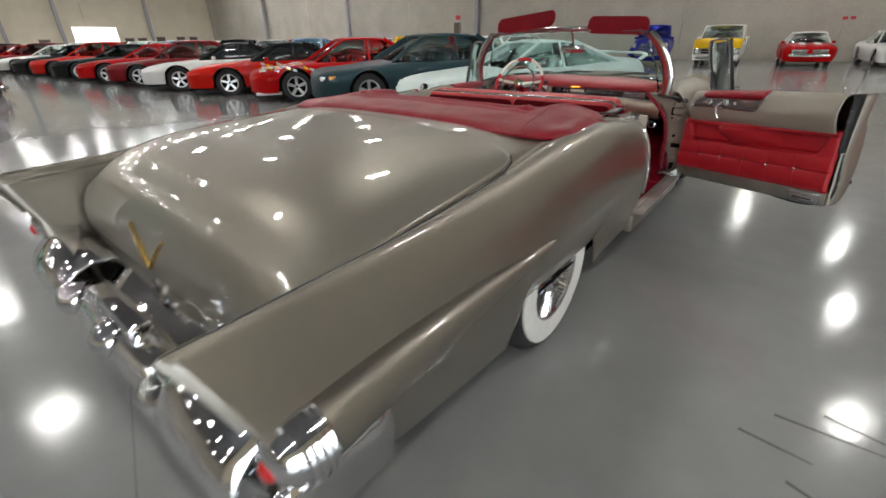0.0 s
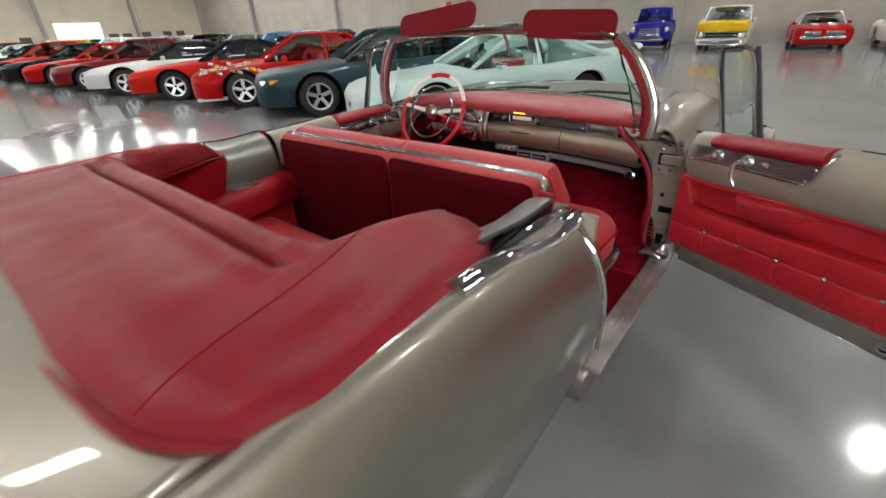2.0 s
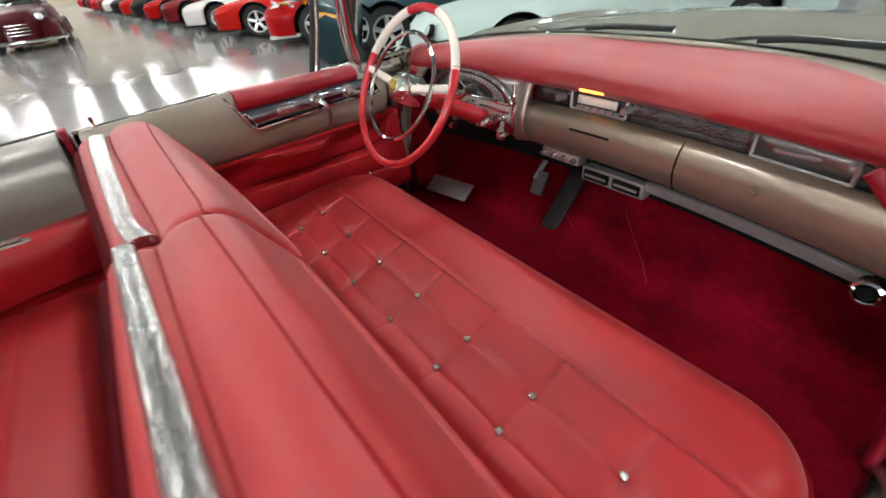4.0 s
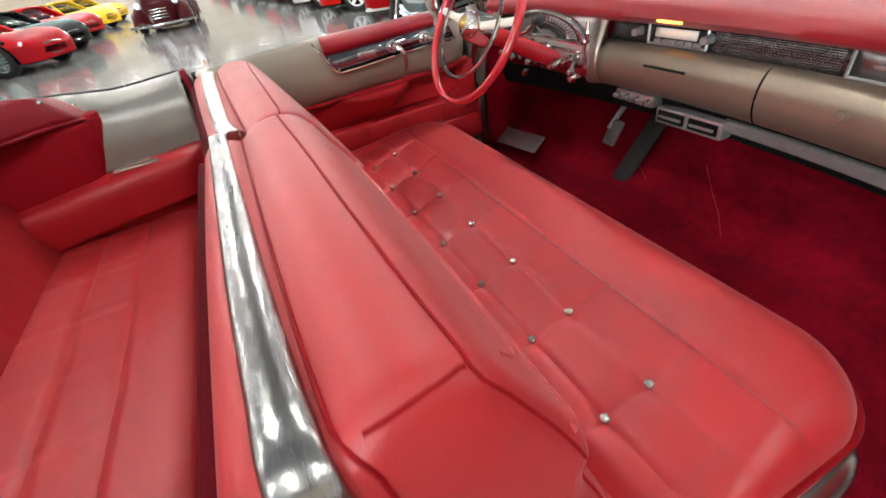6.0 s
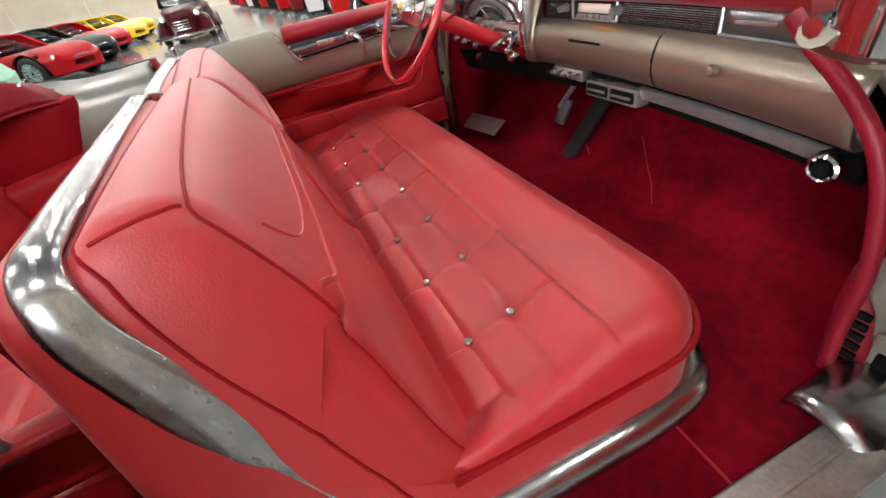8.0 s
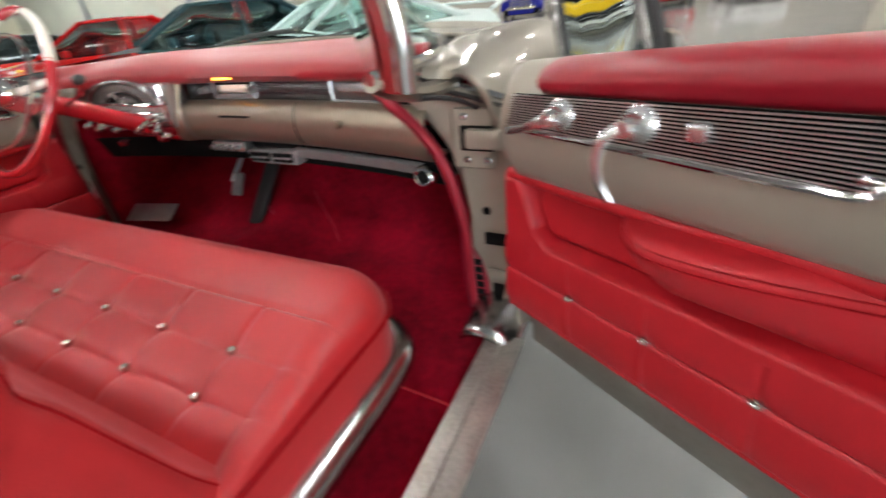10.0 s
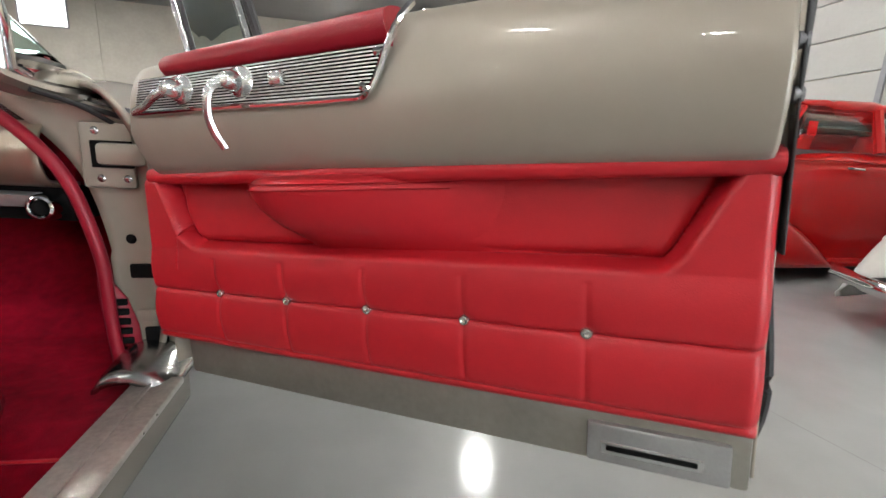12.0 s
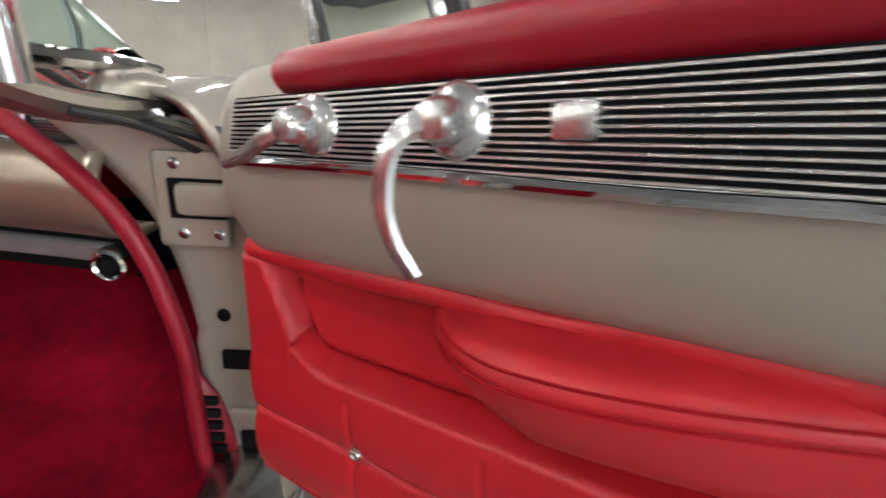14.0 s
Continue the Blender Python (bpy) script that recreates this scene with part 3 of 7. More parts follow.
# Front wings, bonnet, cowl
FR_Y = [3.43, 3.7, 4.1, 4.6, 5.0, 5.35]
FR_P = [
    [(0.80, 0.945), (0.845, 0.94), (0.895, 0.88), (0.935, 0.77), (0.95, 0.65), (0.945, 0.57), (0.93, 0.45), (0.89, 0.25)],
    [(0.70, 0.975), (0.79, 0.972), (0.88, 0.90), (0.93, 0.78), (0.945, 0.65), (0.94, 0.57), (0.925, 0.45), (0.885, 0.25)],
    [(0.66, 0.975), (0.76, 0.985), (0.87, 0.92), (0.92, 0.79), (0.935, 0.65), (0.93, 0.57), (0.915, 0.45), (0.875, 0.25)],
    [(0.62, 0.95), (0.74, 0.965), (0.85, 0.90), (0.905, 0.78), (0.92, 0.65), (0.915, 0.57), (0.90, 0.45), (0.86, 0.25)],
    [(0.58, 0.89), (0.71, 0.90), (0.82, 0.85), (0.88, 0.75), (0.895, 0.64), (0.89, 0.57), (0.875, 0.45), (0.83, 0.25)],
    [(0.52, 0.78), (0.65, 0.79), (0.76, 0.76), (0.82, 0.70), (0.84, 0.62), (0.835, 0.56), (0.82, 0.45), (0.78, 0.3)],
]


def front_wing(side):
    g = side_grid(FR_Y, FR_P, 40, 120, AXLE_FRONT, 0.6)
    g[..., 0] *= side
    place("front_wing", Shape().grid(g), PAINT, car, thick=0.012, angle=60)
    place("side_spear", Shape().tube(curve([(0.945 * side, 3.5, 0.50), (0.94 * side, 4.0, 0.47), (0.90 * side, 4.82, 0.43)], 20), 0.014, 8), CHROME, car)


mirrored(front_wing)
hood = []
for s in np.linspace(0, 1, 30):
    y = 3.86 + 1.5 * s
    zc, w = 1.0 + 0.03 * s - 0.22 * s**3.2, 0.71 - 0.12 * s
    ze = float(np.interp(y, FR_Y, [p[0][1] for p in FR_P]))
    hood.append([(a * w, y, ze + (zc - ze) * (1 - abs(a) ** 2.4)) for a in np.linspace(-1, 1, 31)])
place("bonnet", Shape().grid(hood), PAINT, car, thick=0.012, angle=60)
place("front_bumper", Shape().tube(curve([(-0.9, 5.3, 0.45), (-0.5, 5.52, 0.45), (0, 5.56, 0.45), (0.5, 5.52, 0.45), (0.9, 5.3, 0.45)], 40), 0.08, 12, flat=1.1), CHROME, car)
place("grille", Shape().box((-0.6, 5.28, 0.35), (0.6, 5.36, 0.72), 0.03), CHROME_WORN, car)
cowl = []
for a in np.linspace(-1, 1, 41):
    x = 0.80 * a
    yb = 3.93 - 0.46 * abs(a) ** 3
    cowl.append([(x, yb - 0.06 + 0.11 * s, 0.985 + 0.012 * math.sin(3.1 * s) - 0.03 * abs(a) ** 4) for s in np.linspace(0, 1, 6)])
place("cowl", Shape().grid(cowl), PAINT, car, thick=0.01)


def wheel(x, y, side):
    w = place("wheel", Shape().lathe([(0.19, 0.09), (0.26, 0.10), (0.325, 0.085), (0.352, 0.05), (0.355, 0.0), (0.352, -0.05), (0.32, -0.09), (0.2, -0.09)], (x, y, WHEEL_R), (side, 0, 0), 48), DARK, car, "black tyre with a broad whitewall")
    place("whitewall", Shape().lathe([(0.195, 0.098), (0.25, 0.107), (0.30, 0.1), (0.30, 0.09), (0.2, 0.09)], (x, y, WHEEL_R), (side, 0, 0), 48), WHITEWALL, w)
    place("rim", Shape().lathe([(0.0, 0.06), (0.04, 0.085), (0.07, 0.08), (0.10, 0.05), (0.15, 0.055), (0.185, 0.09), (0.2, 0.095), (0.2, 0.0)], (x, y, WHEEL_R), (side, 0, 0), 40), CHROME, w, "chrome wire style wheel cover")
    sp = Shape()
    for k in range(30):
        a = 2 * math.pi * k / 30
        for da in (0.16, -0.16):
            p = [(x + side * 0.075, y + 0.055 * math.cos(a), WHEEL_R + 0.055 * math.sin(a)), (x + side * 0.085, y + 0.182 * math.cos(a + da), WHEEL_R + 0.182 * math.sin(a + da))]
            sp.tube(np.array(p), 0.003, 5, up=(side, 0, 0.01))
    place("spokes", sp, CHROME, w)


for y in (AXLE_REAR, AXLE_FRONT):
    for side in (1, -1):
        wheel((0.825 if y < 2 else 0.77) * side, y, side)
        # Near-black lining puts the wheel well's shade into its colour
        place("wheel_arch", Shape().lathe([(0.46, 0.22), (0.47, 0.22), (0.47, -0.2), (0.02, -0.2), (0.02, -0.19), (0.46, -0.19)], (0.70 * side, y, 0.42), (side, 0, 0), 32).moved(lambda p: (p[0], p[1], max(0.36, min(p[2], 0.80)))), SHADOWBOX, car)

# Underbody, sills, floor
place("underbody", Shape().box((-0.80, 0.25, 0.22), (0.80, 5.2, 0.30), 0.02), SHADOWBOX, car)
for side in (1, -1):
    lo, hi = sorted((0.89 * side, 0.965 * side))
    place("sill", Shape().box((lo, 2.34, 0.24), (hi, 3.46, 0.350), 0.018), PAINT, car, "painted metal door sill")
    lo, hi = sorted((0.905 * side, 0.995 * side))
    plate = place("sill_plate", Shape().box((lo, 2.40, 0.346), (hi, 3.34, 0.362), 0.005), SILL, car, "scuffed bare metal sill plate")
    place("sill_rib", Shape().box((0.945 * side - 0.004, 2.42, 0.36), (0.945 * side + 0.004, 3.33, 0.367), 0.002), SILL, plate)


def floor_z(x, y):
    hump = 0.065 * math.exp(-(((x + 0.02) / 0.16) ** 2)) * (1 if y > 2.9 else 0.8)
    rise = 0.0 if y < 3.60 else (y - 3.60) * 0.75
    return 0.345 + hump + rise + 0.004 * noise.noise((x * 5, y * 5, 0))


place("carpet", Shape().grid([[(x, y, floor_z(x, y)) for x in np.linspace(-0.90, 0.90, 61)] for y in np.linspace(1.9, 3.98, 80)]), CARPET, car, "deep red carpet on the cabin floor", thick=0.01)
place("carpet_seam", Shape().tube([(x, 3.12 - 0.07 * (x - 0.75), floor_z(x, 3.12) + 0.008) for x in np.linspace(0.6, 0.9, 12)], 0.003, 6), LEATHER_DOOR, car)
place("bulkhead", Shape().box((-0.76, 3.93, 0.34), (0.76, 3.97, 0.93)), CARPET, car)

# Folded-roof cover behind the cockpit
def cover_point(a, b):
    """a across (-1 to 1), b from the deck edge (0) to the cockpit edge (1)."""
    s = abs(a)
    back = 1.268 + 0.03 * min(1.0, max(0.0, (s - 0.55) / 0.3)) + 0.19 * max(0.0, (s - 0.74) / 0.26) ** 2.4
    front = float(np.interp(s, [0, 0.55, 0.60, 0.635, 0.67, 0.71, 0.78, 0.86, 0.92, 1.0], [1.722, 1.725, 1.75, 1.84, 1.97, 2.085, 2.112, 2.095, 2.01, 1.87]))
    y = back + (front - back) * b
    xr = 0.922 * a * (1 - 0.05 * b**2.5 * s**3)
    base = float(np.interp(s, [0, 0.5, 0.8, 0.93, 1.0], [1.003, 0.997, 0.990, 0.980, 0.972])) - 0.012 * b * max(0, s - 0.6) / 0.4
    dome = 0.02 * math.sin(math.pi * min(1, b * 1.05)) ** 0.7
    inner = min(1.0, max(0.0, (0.67 - s) / 0.06))
    fold = (0.030 * math.exp(-(((y - 1.668) / 0.042) ** 2)) - 0.036 * math.exp(-(((y - 1.612) / 0.015) ** 2)) + 0.014 * math.exp(-(((y - 1.575) / 0.03) ** 2))) * inner
    ridge = 0.020 * math.exp(-(((s - 0.70 + 0.05 * (1 - b)) / 0.085) ** 2)) * min(1.0, max(0.0, (y - 1.55) / 0.3))
    hem = 0.055 * max(0.0, (b - 0.90) / 0.10) ** 1.6 + 0.03 * b**7
    sag = 0.016 * math.exp(-(((s - 0.86) / 0.05) ** 2 + ((y - 1.56) / 0.16) ** 2))
    z = base + dome + fold + ridge - hem - sag - 0.05 * max(0, (s - 0.88) / 0.12) ** 2 - 0.02 * max(0, 1 - b / 0.12) ** 2
    crease = 0.004 * noise.noise((xr * 4, y * 6, 2.0)) + 0.0014 * noise.noise((xr * 14, y * 11, 5.0)) + 0.003 * noise.noise((xr * 9 + y * 4, y * 3, 9.0)) * inner
    return (xr, y, z + crease * min(1, 6 * b))


across = np.r_[np.linspace(-1, -0.56, 70), np.linspace(-0.55, 0.55, 80), np.linspace(0.56, 1, 70)]
cover = place("roof_cover", Shape().grid([[cover_point(a, b) for b in np.linspace(0, 1, 64)] for a in across]), VINYL, car, "dusty red vinyl cover over the folded roof", thick=0.008, angle=70)
for side in (1, -1):
    seam = [np.array(cover_point(side * (0.79 - 0.16 * b), b)) + (0, 0, 0.004) for b in np.linspace(0.02, 0.90, 40)]
    place("cover_seam", Shape().tube(seam, 0.0022, 6), PIPING, cover)
    for lift in (0.0, 0.02):
        stitch = [np.array(cover_point(side * (0.955 - lift - 0.02 * b), b)) + (0, 0, 0.003) for b in np.linspace(0.16, 0.90, 40)]
        place("hem_stitching", Shape().tube(stitch, 0.0016, 5), PIPING, cover)
    for a, b in ((0.79, 0.955), (0.715, 0.93)):
        p = cover_point(side * a, b)
        place("snap_stud", Shape().lathe([(0.0, 0.006), (0.005, 0.005), (0.008, 0.001), (0.008, -0.006)], (p[0], p[1], p[2] + 0.004), (0, 0.5, 1), 12), KNOB, cover)
rim = [np.array(cover_point(a, 0.0)) + (0, -0.004, 0.006) for a in np.linspace(-0.98, 0.98, 80)]
place("cover_piping", Shape().tube(rim, 0.007, 8), VINYL, cover)
rim = [np.array(cover_point(a, 1.0)) for a in across]
place("cover_hem", Shape().tube(rim, 0.0065, 8), VINYL, cover)


def rear_side(side):
    """Rear seat side: horn of the cover, grey panel and belt moulding."""
    lo, hi = sorted((0.632 * side, 0.85 * side))
    trim_form = pad(lo, hi, 1.60, 2.132, 0.932, 0.03, 0.075, 0.60, 30, 44)
    place("side_trim", trim_form.moved(lambda p: (p[0], p[1] - 0.26 * (0.925 - p[2]) * max(0.0, (p[1] - 1.6) / 0.5), p[2])), SIDETRIM, car, "red vinyl side trim beside the rear seat")
    prof = curve([(0.655, 0.765), (0.660, 0.79), (0.672, 0.85), (0.695, 0.905), (0.735, 0.942), (0.785, 0.957), (0.80, 0.957)], 26)
    end = 2.325 if side > 0 else 2.358

    def top_line(y):
        return float(np.interp(y, [1.96, 2.04, 2.10, 2.16, 2.23, 2.36], [0.018, 0.012, 0.003, -0.004, -0.003, 0.004]))

    bulge = [[(side * x, y, z + top_line(y) * max(0.0, (z - 0.80) / 0.15)) for x, z in prof] for y in np.linspace(1.98, end, 34)]
    place("side_panel", Shape().grid(bulge), SILVERIN, car, "silver grey painted metal quarter panel", thick=0.008, angle=60)
    lo, hi = sorted((0.755 * side, 0.806 * side))
    place("door_buffer", Shape().box((lo, end + 0.003, 0.87), (hi, end + 0.021, 0.972), 0.006), WELT, car)
    place("side_roll", Shape().grid([curve([(side * 0.665, y, 0.775 - k), (side * 0.635, y, 0.772 - k), (side * 0.605, y, 0.757 - k), (side * 0.592, y, 0.73 - k), (side * 0.595, y, 0.64 - k)], 18) for y, k in ((1.70, 0.06), (1.85, 0.04), (2.0, 0.02), (2.15, 0.005), (2.40, -0.01))]), LEATHER_DOOR, car, "padded red ledge under the quarter panel", thick=0.012, angle=60)
    tray = place("ashtray", Shape().box((0.632 * side - 0.018, 2.09, 0.766), (0.632 * side + 0.018, 2.215, 0.776), 0.006), CHROME, car, "small chrome ashtray lid")
    place("lid_rib", Shape().box((0.632 * side - 0.008, 2.11, 0.776), (0.632 * side + 0.008, 2.195, 0.780), 0.003), CHROME, tray)
    lo, hi = sorted((0.615 * side, 0.80 * side))
    place("side_lower", Shape().box((lo, 1.72, 0.34), (hi, 2.37, 0.66), 0.02), LEATHER_DOOR, car)
    belt = curve([(0.865 * side, 1.78, 0.972), (0.862 * side, 1.95, 0.955), (0.868 * side, 2.12, 0.925), (0.868 * side, 2.25, 0.912), (0.866 * side, 2.36, 0.918)], 30)
    place("belt_moulding", Shape().tube(belt, 0.034, 12, flat=0.45), CHROME, car, "bright chrome belt moulding")
    lo, hi = sorted((0.785 * side, 0.85 * side))
    place("belt_garnish", Shape().box((lo, 1.99, 0.85), (hi, 2.362, 0.946), 0.014), CHROME, car, "bright window garnish moulding")
    place("window_slot", Shape().tube([(0.806 * side, y, 0.960 + top_line(y)) for y in np.linspace(1.96, end, 24)], 0.0055, 8), DARK, car)
    place("pillar_post", Shape().box((min(0.775 * side, 0.93 * side), 2.335, 0.36), (max(0.775 * side, 0.93 * side), 2.365, 0.93), 0.008), PAINT_IN, car)


mirrored(rear_side)
for side in (1, -1):
    place("gap_moulding", Shape().tube(curve([(side * 0.885, 2.30, 0.905), (side * 0.94, 2.31, 0.85), (side * 0.973, 2.325, 0.76), (side * 0.99, 2.335, 0.64), (side * 0.985, 2.345, 0.50)], 24), 0.008, 8), CHROME, car)

# Rear seat
place("rear_cushion", pad(-0.69, 0.69, 1.80, 2.27, 0.60, 0.07, 0.08, 0.38, 100, 40,
                     lambda x, y: groove(y - 2.1, 0.007) + groove(y - 1.98, 0.007) + sum(groove(x - k * 0.19, 0.006, 0.004) for k in range(-3, 4)) * (np.abs(y - 1.97) < 0.13)), LEATHER, car, "red leather rear bench cushion")
back = pad(-0.69, 0.69, 0.0, 0.46, 0.0, 0.07, 0.08, -0.16, 90, 30, lambda x, y: groove(y - 0.32) + sum(groove(x - k * 0.19, 0.006, 0.004) for k in range(-3, 4)) * (y < 0.32))
place("rear_backrest", back.moved(lambda p: (p[0], 1.885 - 0.27 * p[1] + p[2] * 0.97, 0.52 + p[1] * 0.97 + 0.25 * p[2])), LEATHER, car, "red leather rear backrest")

# Front bench
COLS = [0.02 + 0.19 * k for k in range(-3, 4)]
ROW_A, ROW_B, SEAM = 2.832, 2.918, 3.012


def bench_dent(x, y):
    d = groove(y - ROW_A, 0.006, 0.005) + groove(y - ROW_B, 0.006, 0.005) + groove(y - SEAM, 0.005, 0.006)
    between = ((y > ROW_B) & (y < SEAM)) | ((y > ROW_A - 0.06) & (y < ROW_A))
    for c in COLS:
        d = d + groove(x - c, 0.005, 0.004) * between
        d = d + groove(x - c, 0.005, 0.0025) * ((y >= ROW_A) & (y <= ROW_B))
        for r in (ROW_A, ROW_B):
            d = d + 0.010 * np.exp(-(((x - c) ** 2 + (y - r) ** 2) / 0.028**2))
    slope = np.clip((3.0 - y) / 0.3, 0, 1) * 0.085 + np.clip((2.80 - y) / 0.09, 0, 1) ** 1.5 * 0.035
    return d + slope


bench = place("front_cushion", pad(-0.745, 0.785, 2.62, 3.215, 0.612, 0.075, 0.15, 0.42, 300, 130, bench_dent), LEATHER, car, "red leather front bench cushion with chrome buttons")


def bench_top(x, y):
    return 0.612 - float(np.clip((3.0 - y) / 0.3, 0, 1)) * 0.085 - 0.006


for r in (ROW_A, ROW_B):
    for c in COLS:
        place("button", Shape().lathe([(0.0, 0.006), (0.004, 0.0055), (0.0075, 0.003), (0.0085, -0.002), (0.007, -0.006)], (c, r, bench_top(c, r)), (0, -0.1, 1), 14), BUTTON, bench)
piping = [(0.785 - 0.012, y, 0.545) for y in np.linspace(2.7, 3.05, 12)] + [(0.785 - 0.15 + 0.138 * math.cos(t), 3.065 + 0.138 * math.sin(t), 0.545) for t in np.linspace(0.15, 1.5, 8)] + [(x, 3.203, 0.545) for x in np.linspace(0.60, -0.60, 12)]
place("cushion_piping", Shape().tube(np.array(piping) + (0.012, 0.012, 0), 0.006, 6), PIPING, bench)
base = [(0.782, 2.66, 0.42), (0.784, 2.95, 0.42), (0.782, 3.08, 0.42), (0.765, 3.16, 0.42), (0.71, 3.205, 0.42), (0.5, 3.215, 0.42)]
place("seat_base_trim", Shape().tube(curve(base, 40), 0.034, 12, flat=1.1), CHROME_WORN, bench, "scuffed bright metal strip round the seat base")
place("seat_box", Shape().box((-0.70, 2.55, 0.33), (0.75, 3.14, 0.42), 0.02), LEATHER_DOOR, bench)


SEAT_SEC = [(2.80, 0.50), (2.742, 0.57), (2.706, 0.68), (2.680, 0.77), (2.664, 0.806), (2.674, 0.832), (2.662, 0.862), (2.628, 0.918), (2.604, 0.958), (2.588, 0.975), (2.572, 0.983), (2.54, 0.986), (2.515, 0.981), (2.500, 0.971), (2.489, 0.960), (2.481, 0.964), (2.468, 0.968), (2.454, 0.968), (2.438, 0.966), (2.424, 0.953), (2.416, 0.92), (2.416, 0.85), (2.417, 0.74), (2.42, 0.62), (2.45, 0.40), (2.56, 0.36), (2.74, 0.40)]


def seat_side_x(z):
    """The outer face of a backrest leans out towards the cushion."""
    return 0.703 + 0.163 * (0.975 - z)


def seat_back(side):
    """One half of the front backrest: leather shell with a flat top pad, seams, and a bright rail that turns down its outer end."""
    inner = 0.051 if side > 0 else -0.044

    def turn(p):
        """The driver's half stands slightly turned, its outer end further back."""
        p = np.array(p, float)
        if side < 0:
            p[..., 1] += 0.009 - 0.052 * np.abs(p[..., 0])
            p[..., 0] *= 1.0 - 0.05 * np.clip(np.abs(p[..., 0]) / 0.5, 0, 1)
            p[..., 2] -= 0.007
        return p

    sec = curve(SEAT_SEC + SEAT_SEC[:1], 121)[:-1]
    d = np.roll(sec, -1, 0) - np.roll(sec, 1, 0)
    nrm = np.stack([d[:, 1], -d[:, 0]], 1) / (np.linalg.norm(d, axis=1)[:, None] + 1e-9)
    if (nrm * (sec - sec.mean(0))).sum() > 0:
        nrm = -nrm
    rings = []

    def ring(f, inset, dx):
        p = sec + nrm * inset
        x = inner + dx[0] + (seat_side_x(p[:, 1]) + dx[1] - inner - dx[0]) * f
        return turn(np.stack([side * x, p[:, 0], p[:, 1]], 1))

    for a in np.linspace(0, 0.5 * math.pi, 7):
        rings.append(ring(0.0, 0.020 * (1 - math.sin(a)), (0.020 * (1 - math.cos(a)), 0)))
    rings += [ring(f, -0.0025 * math.sin(math.pi * f), (0.020, -0.028)) for f in np.linspace(0.03, 0.99, 26)]
    for a in np.linspace(0.5 * math.pi, 0, 7):
        rings.append(ring(1.0, 0.028 * (1 - math.sin(a)), (0, -0.028 * (1 - math.cos(a)))))
    for end, grow in ((rings[0], -1), (rings[-1], 1)):
        mid = end.mean(0)
        cap = [end] + [mid + (end - mid) * k + np.array([side * grow * 0.014 * (1 - k**3), 0, 0]) for k in (0.93, 0.82, 0.66, 0.46, 0.22, 0.02)]
        rings = [c for c in cap[:0:-1]] + rings if grow < 0 else rings + cap[1:]
    form = Shape().grid(rings, close_v=True, cap=True)
    shell = place("front_backrest", form, LEATHER, car, "red leather split backrest with a bright top rail", angle=60)
    pan = pad(inner + 0.006, 0.698, 0.45, 0.950, 0.012, 0.012, 0.035, -0.02, 40, 24)
    panel = place("back_panel", pan.moved(lambda p: tuple(turn((side * p[0], 2.413 - p[2] + 0.012 * (0.925 - p[1]), p[1])))), BACKCLOTH, shell, "dark red carpeted rear panel")
    place("panel_stud", Shape().lathe([(0.0, 0.006), (0.006, 0.004), (0.008, 0.0)], turn((side * (inner + 0.07), 2.408, 0.875)), (0, -1, 0), 12), BUTTON, panel)

    def line(name, pts, n, r, mat, lift=0.0):
        place(name, Shape().tube(on_surface(form, turn(curve(pts, n) * (side, 1, 1)), lift), r, 6), mat, shell)

    front = [(seat_side_x(z) - 0.006, y, z) for y, z in ((2.592, 0.972), (2.622, 0.917), (2.656, 0.844), (2.688, 0.735), (2.716, 0.65), (2.748, 0.565))]
    line("seam_piping", [(inner + 0.012, 2.556, 0.985), (0.3, 2.566, 0.986), (0.5, 2.574, 0.985), (0.66, 2.585, 0.98), (0.69, 2.589, 0.976)] + front, 90, 0.0022, PIPING)
    line("seam_piping", [(0.692, 2.586, 0.981), (0.697, 2.55, 0.978), (0.699, 2.51, 0.972)], 16, 0.0022, PIPING)
    line("seam_piping", [(inner + 0.008, 2.556, 0.983), (inner, 2.60, 0.95), (inner, 2.63, 0.90), (inner, 2.66, 0.84)], 24, 0.0026, PIPING)
    # Thin dark tube standing in for the shaded groove along the rail
    edge = [(inner + 0.012, 2.487, 0.962), (0.3, 2.488, 0.963), (0.58, 2.492, 0.963), (0.645, 2.496, 0.961), (0.685, 2.502, 0.955)] + [(seat_side_x(z), y, z) for y, z in ((2.510, 0.945), (2.515, 0.918), (2.542, 0.84), (2.584, 0.748), (2.623, 0.645), (2.66, 0.55))]
    line("edge_groove_shade", edge, 90, 0.0024, PIPING)
    line("pad_hem", [(inner + 0.01, 2.672, 0.838), (0.3, 2.674, 0.838), (0.6, 2.674, 0.838), (0.68, 2.665, 0.842), (0.705, 2.652, 0.862)], 60, 0.0045, LEATHER)
    line("pleat", [(inner + 0.03, 2.66, 0.862), (0.3, 2.662, 0.862), (0.56, 2.66, 0.865), (0.635, 2.645, 0.88), (0.655, 2.625, 0.92)], 60, 0.0022, LEATHER)
    back_edge = [(inner + 0.006, 2.438, 0.971), (0.3, 2.441, 0.970), (0.56, 2.446, 0.969), (0.635, 2.449, 0.968), (0.672, 2.450, 0.964), (0.697, 2.450, 0.949), (0.7145, 2.451, 0.910), (0.726, 2.464, 0.859), (0.740, 2.491, 0.776), (0.758, 2.53, 0.66), (0.776, 2.575, 0.55), (0.79, 2.60, 0.46)]
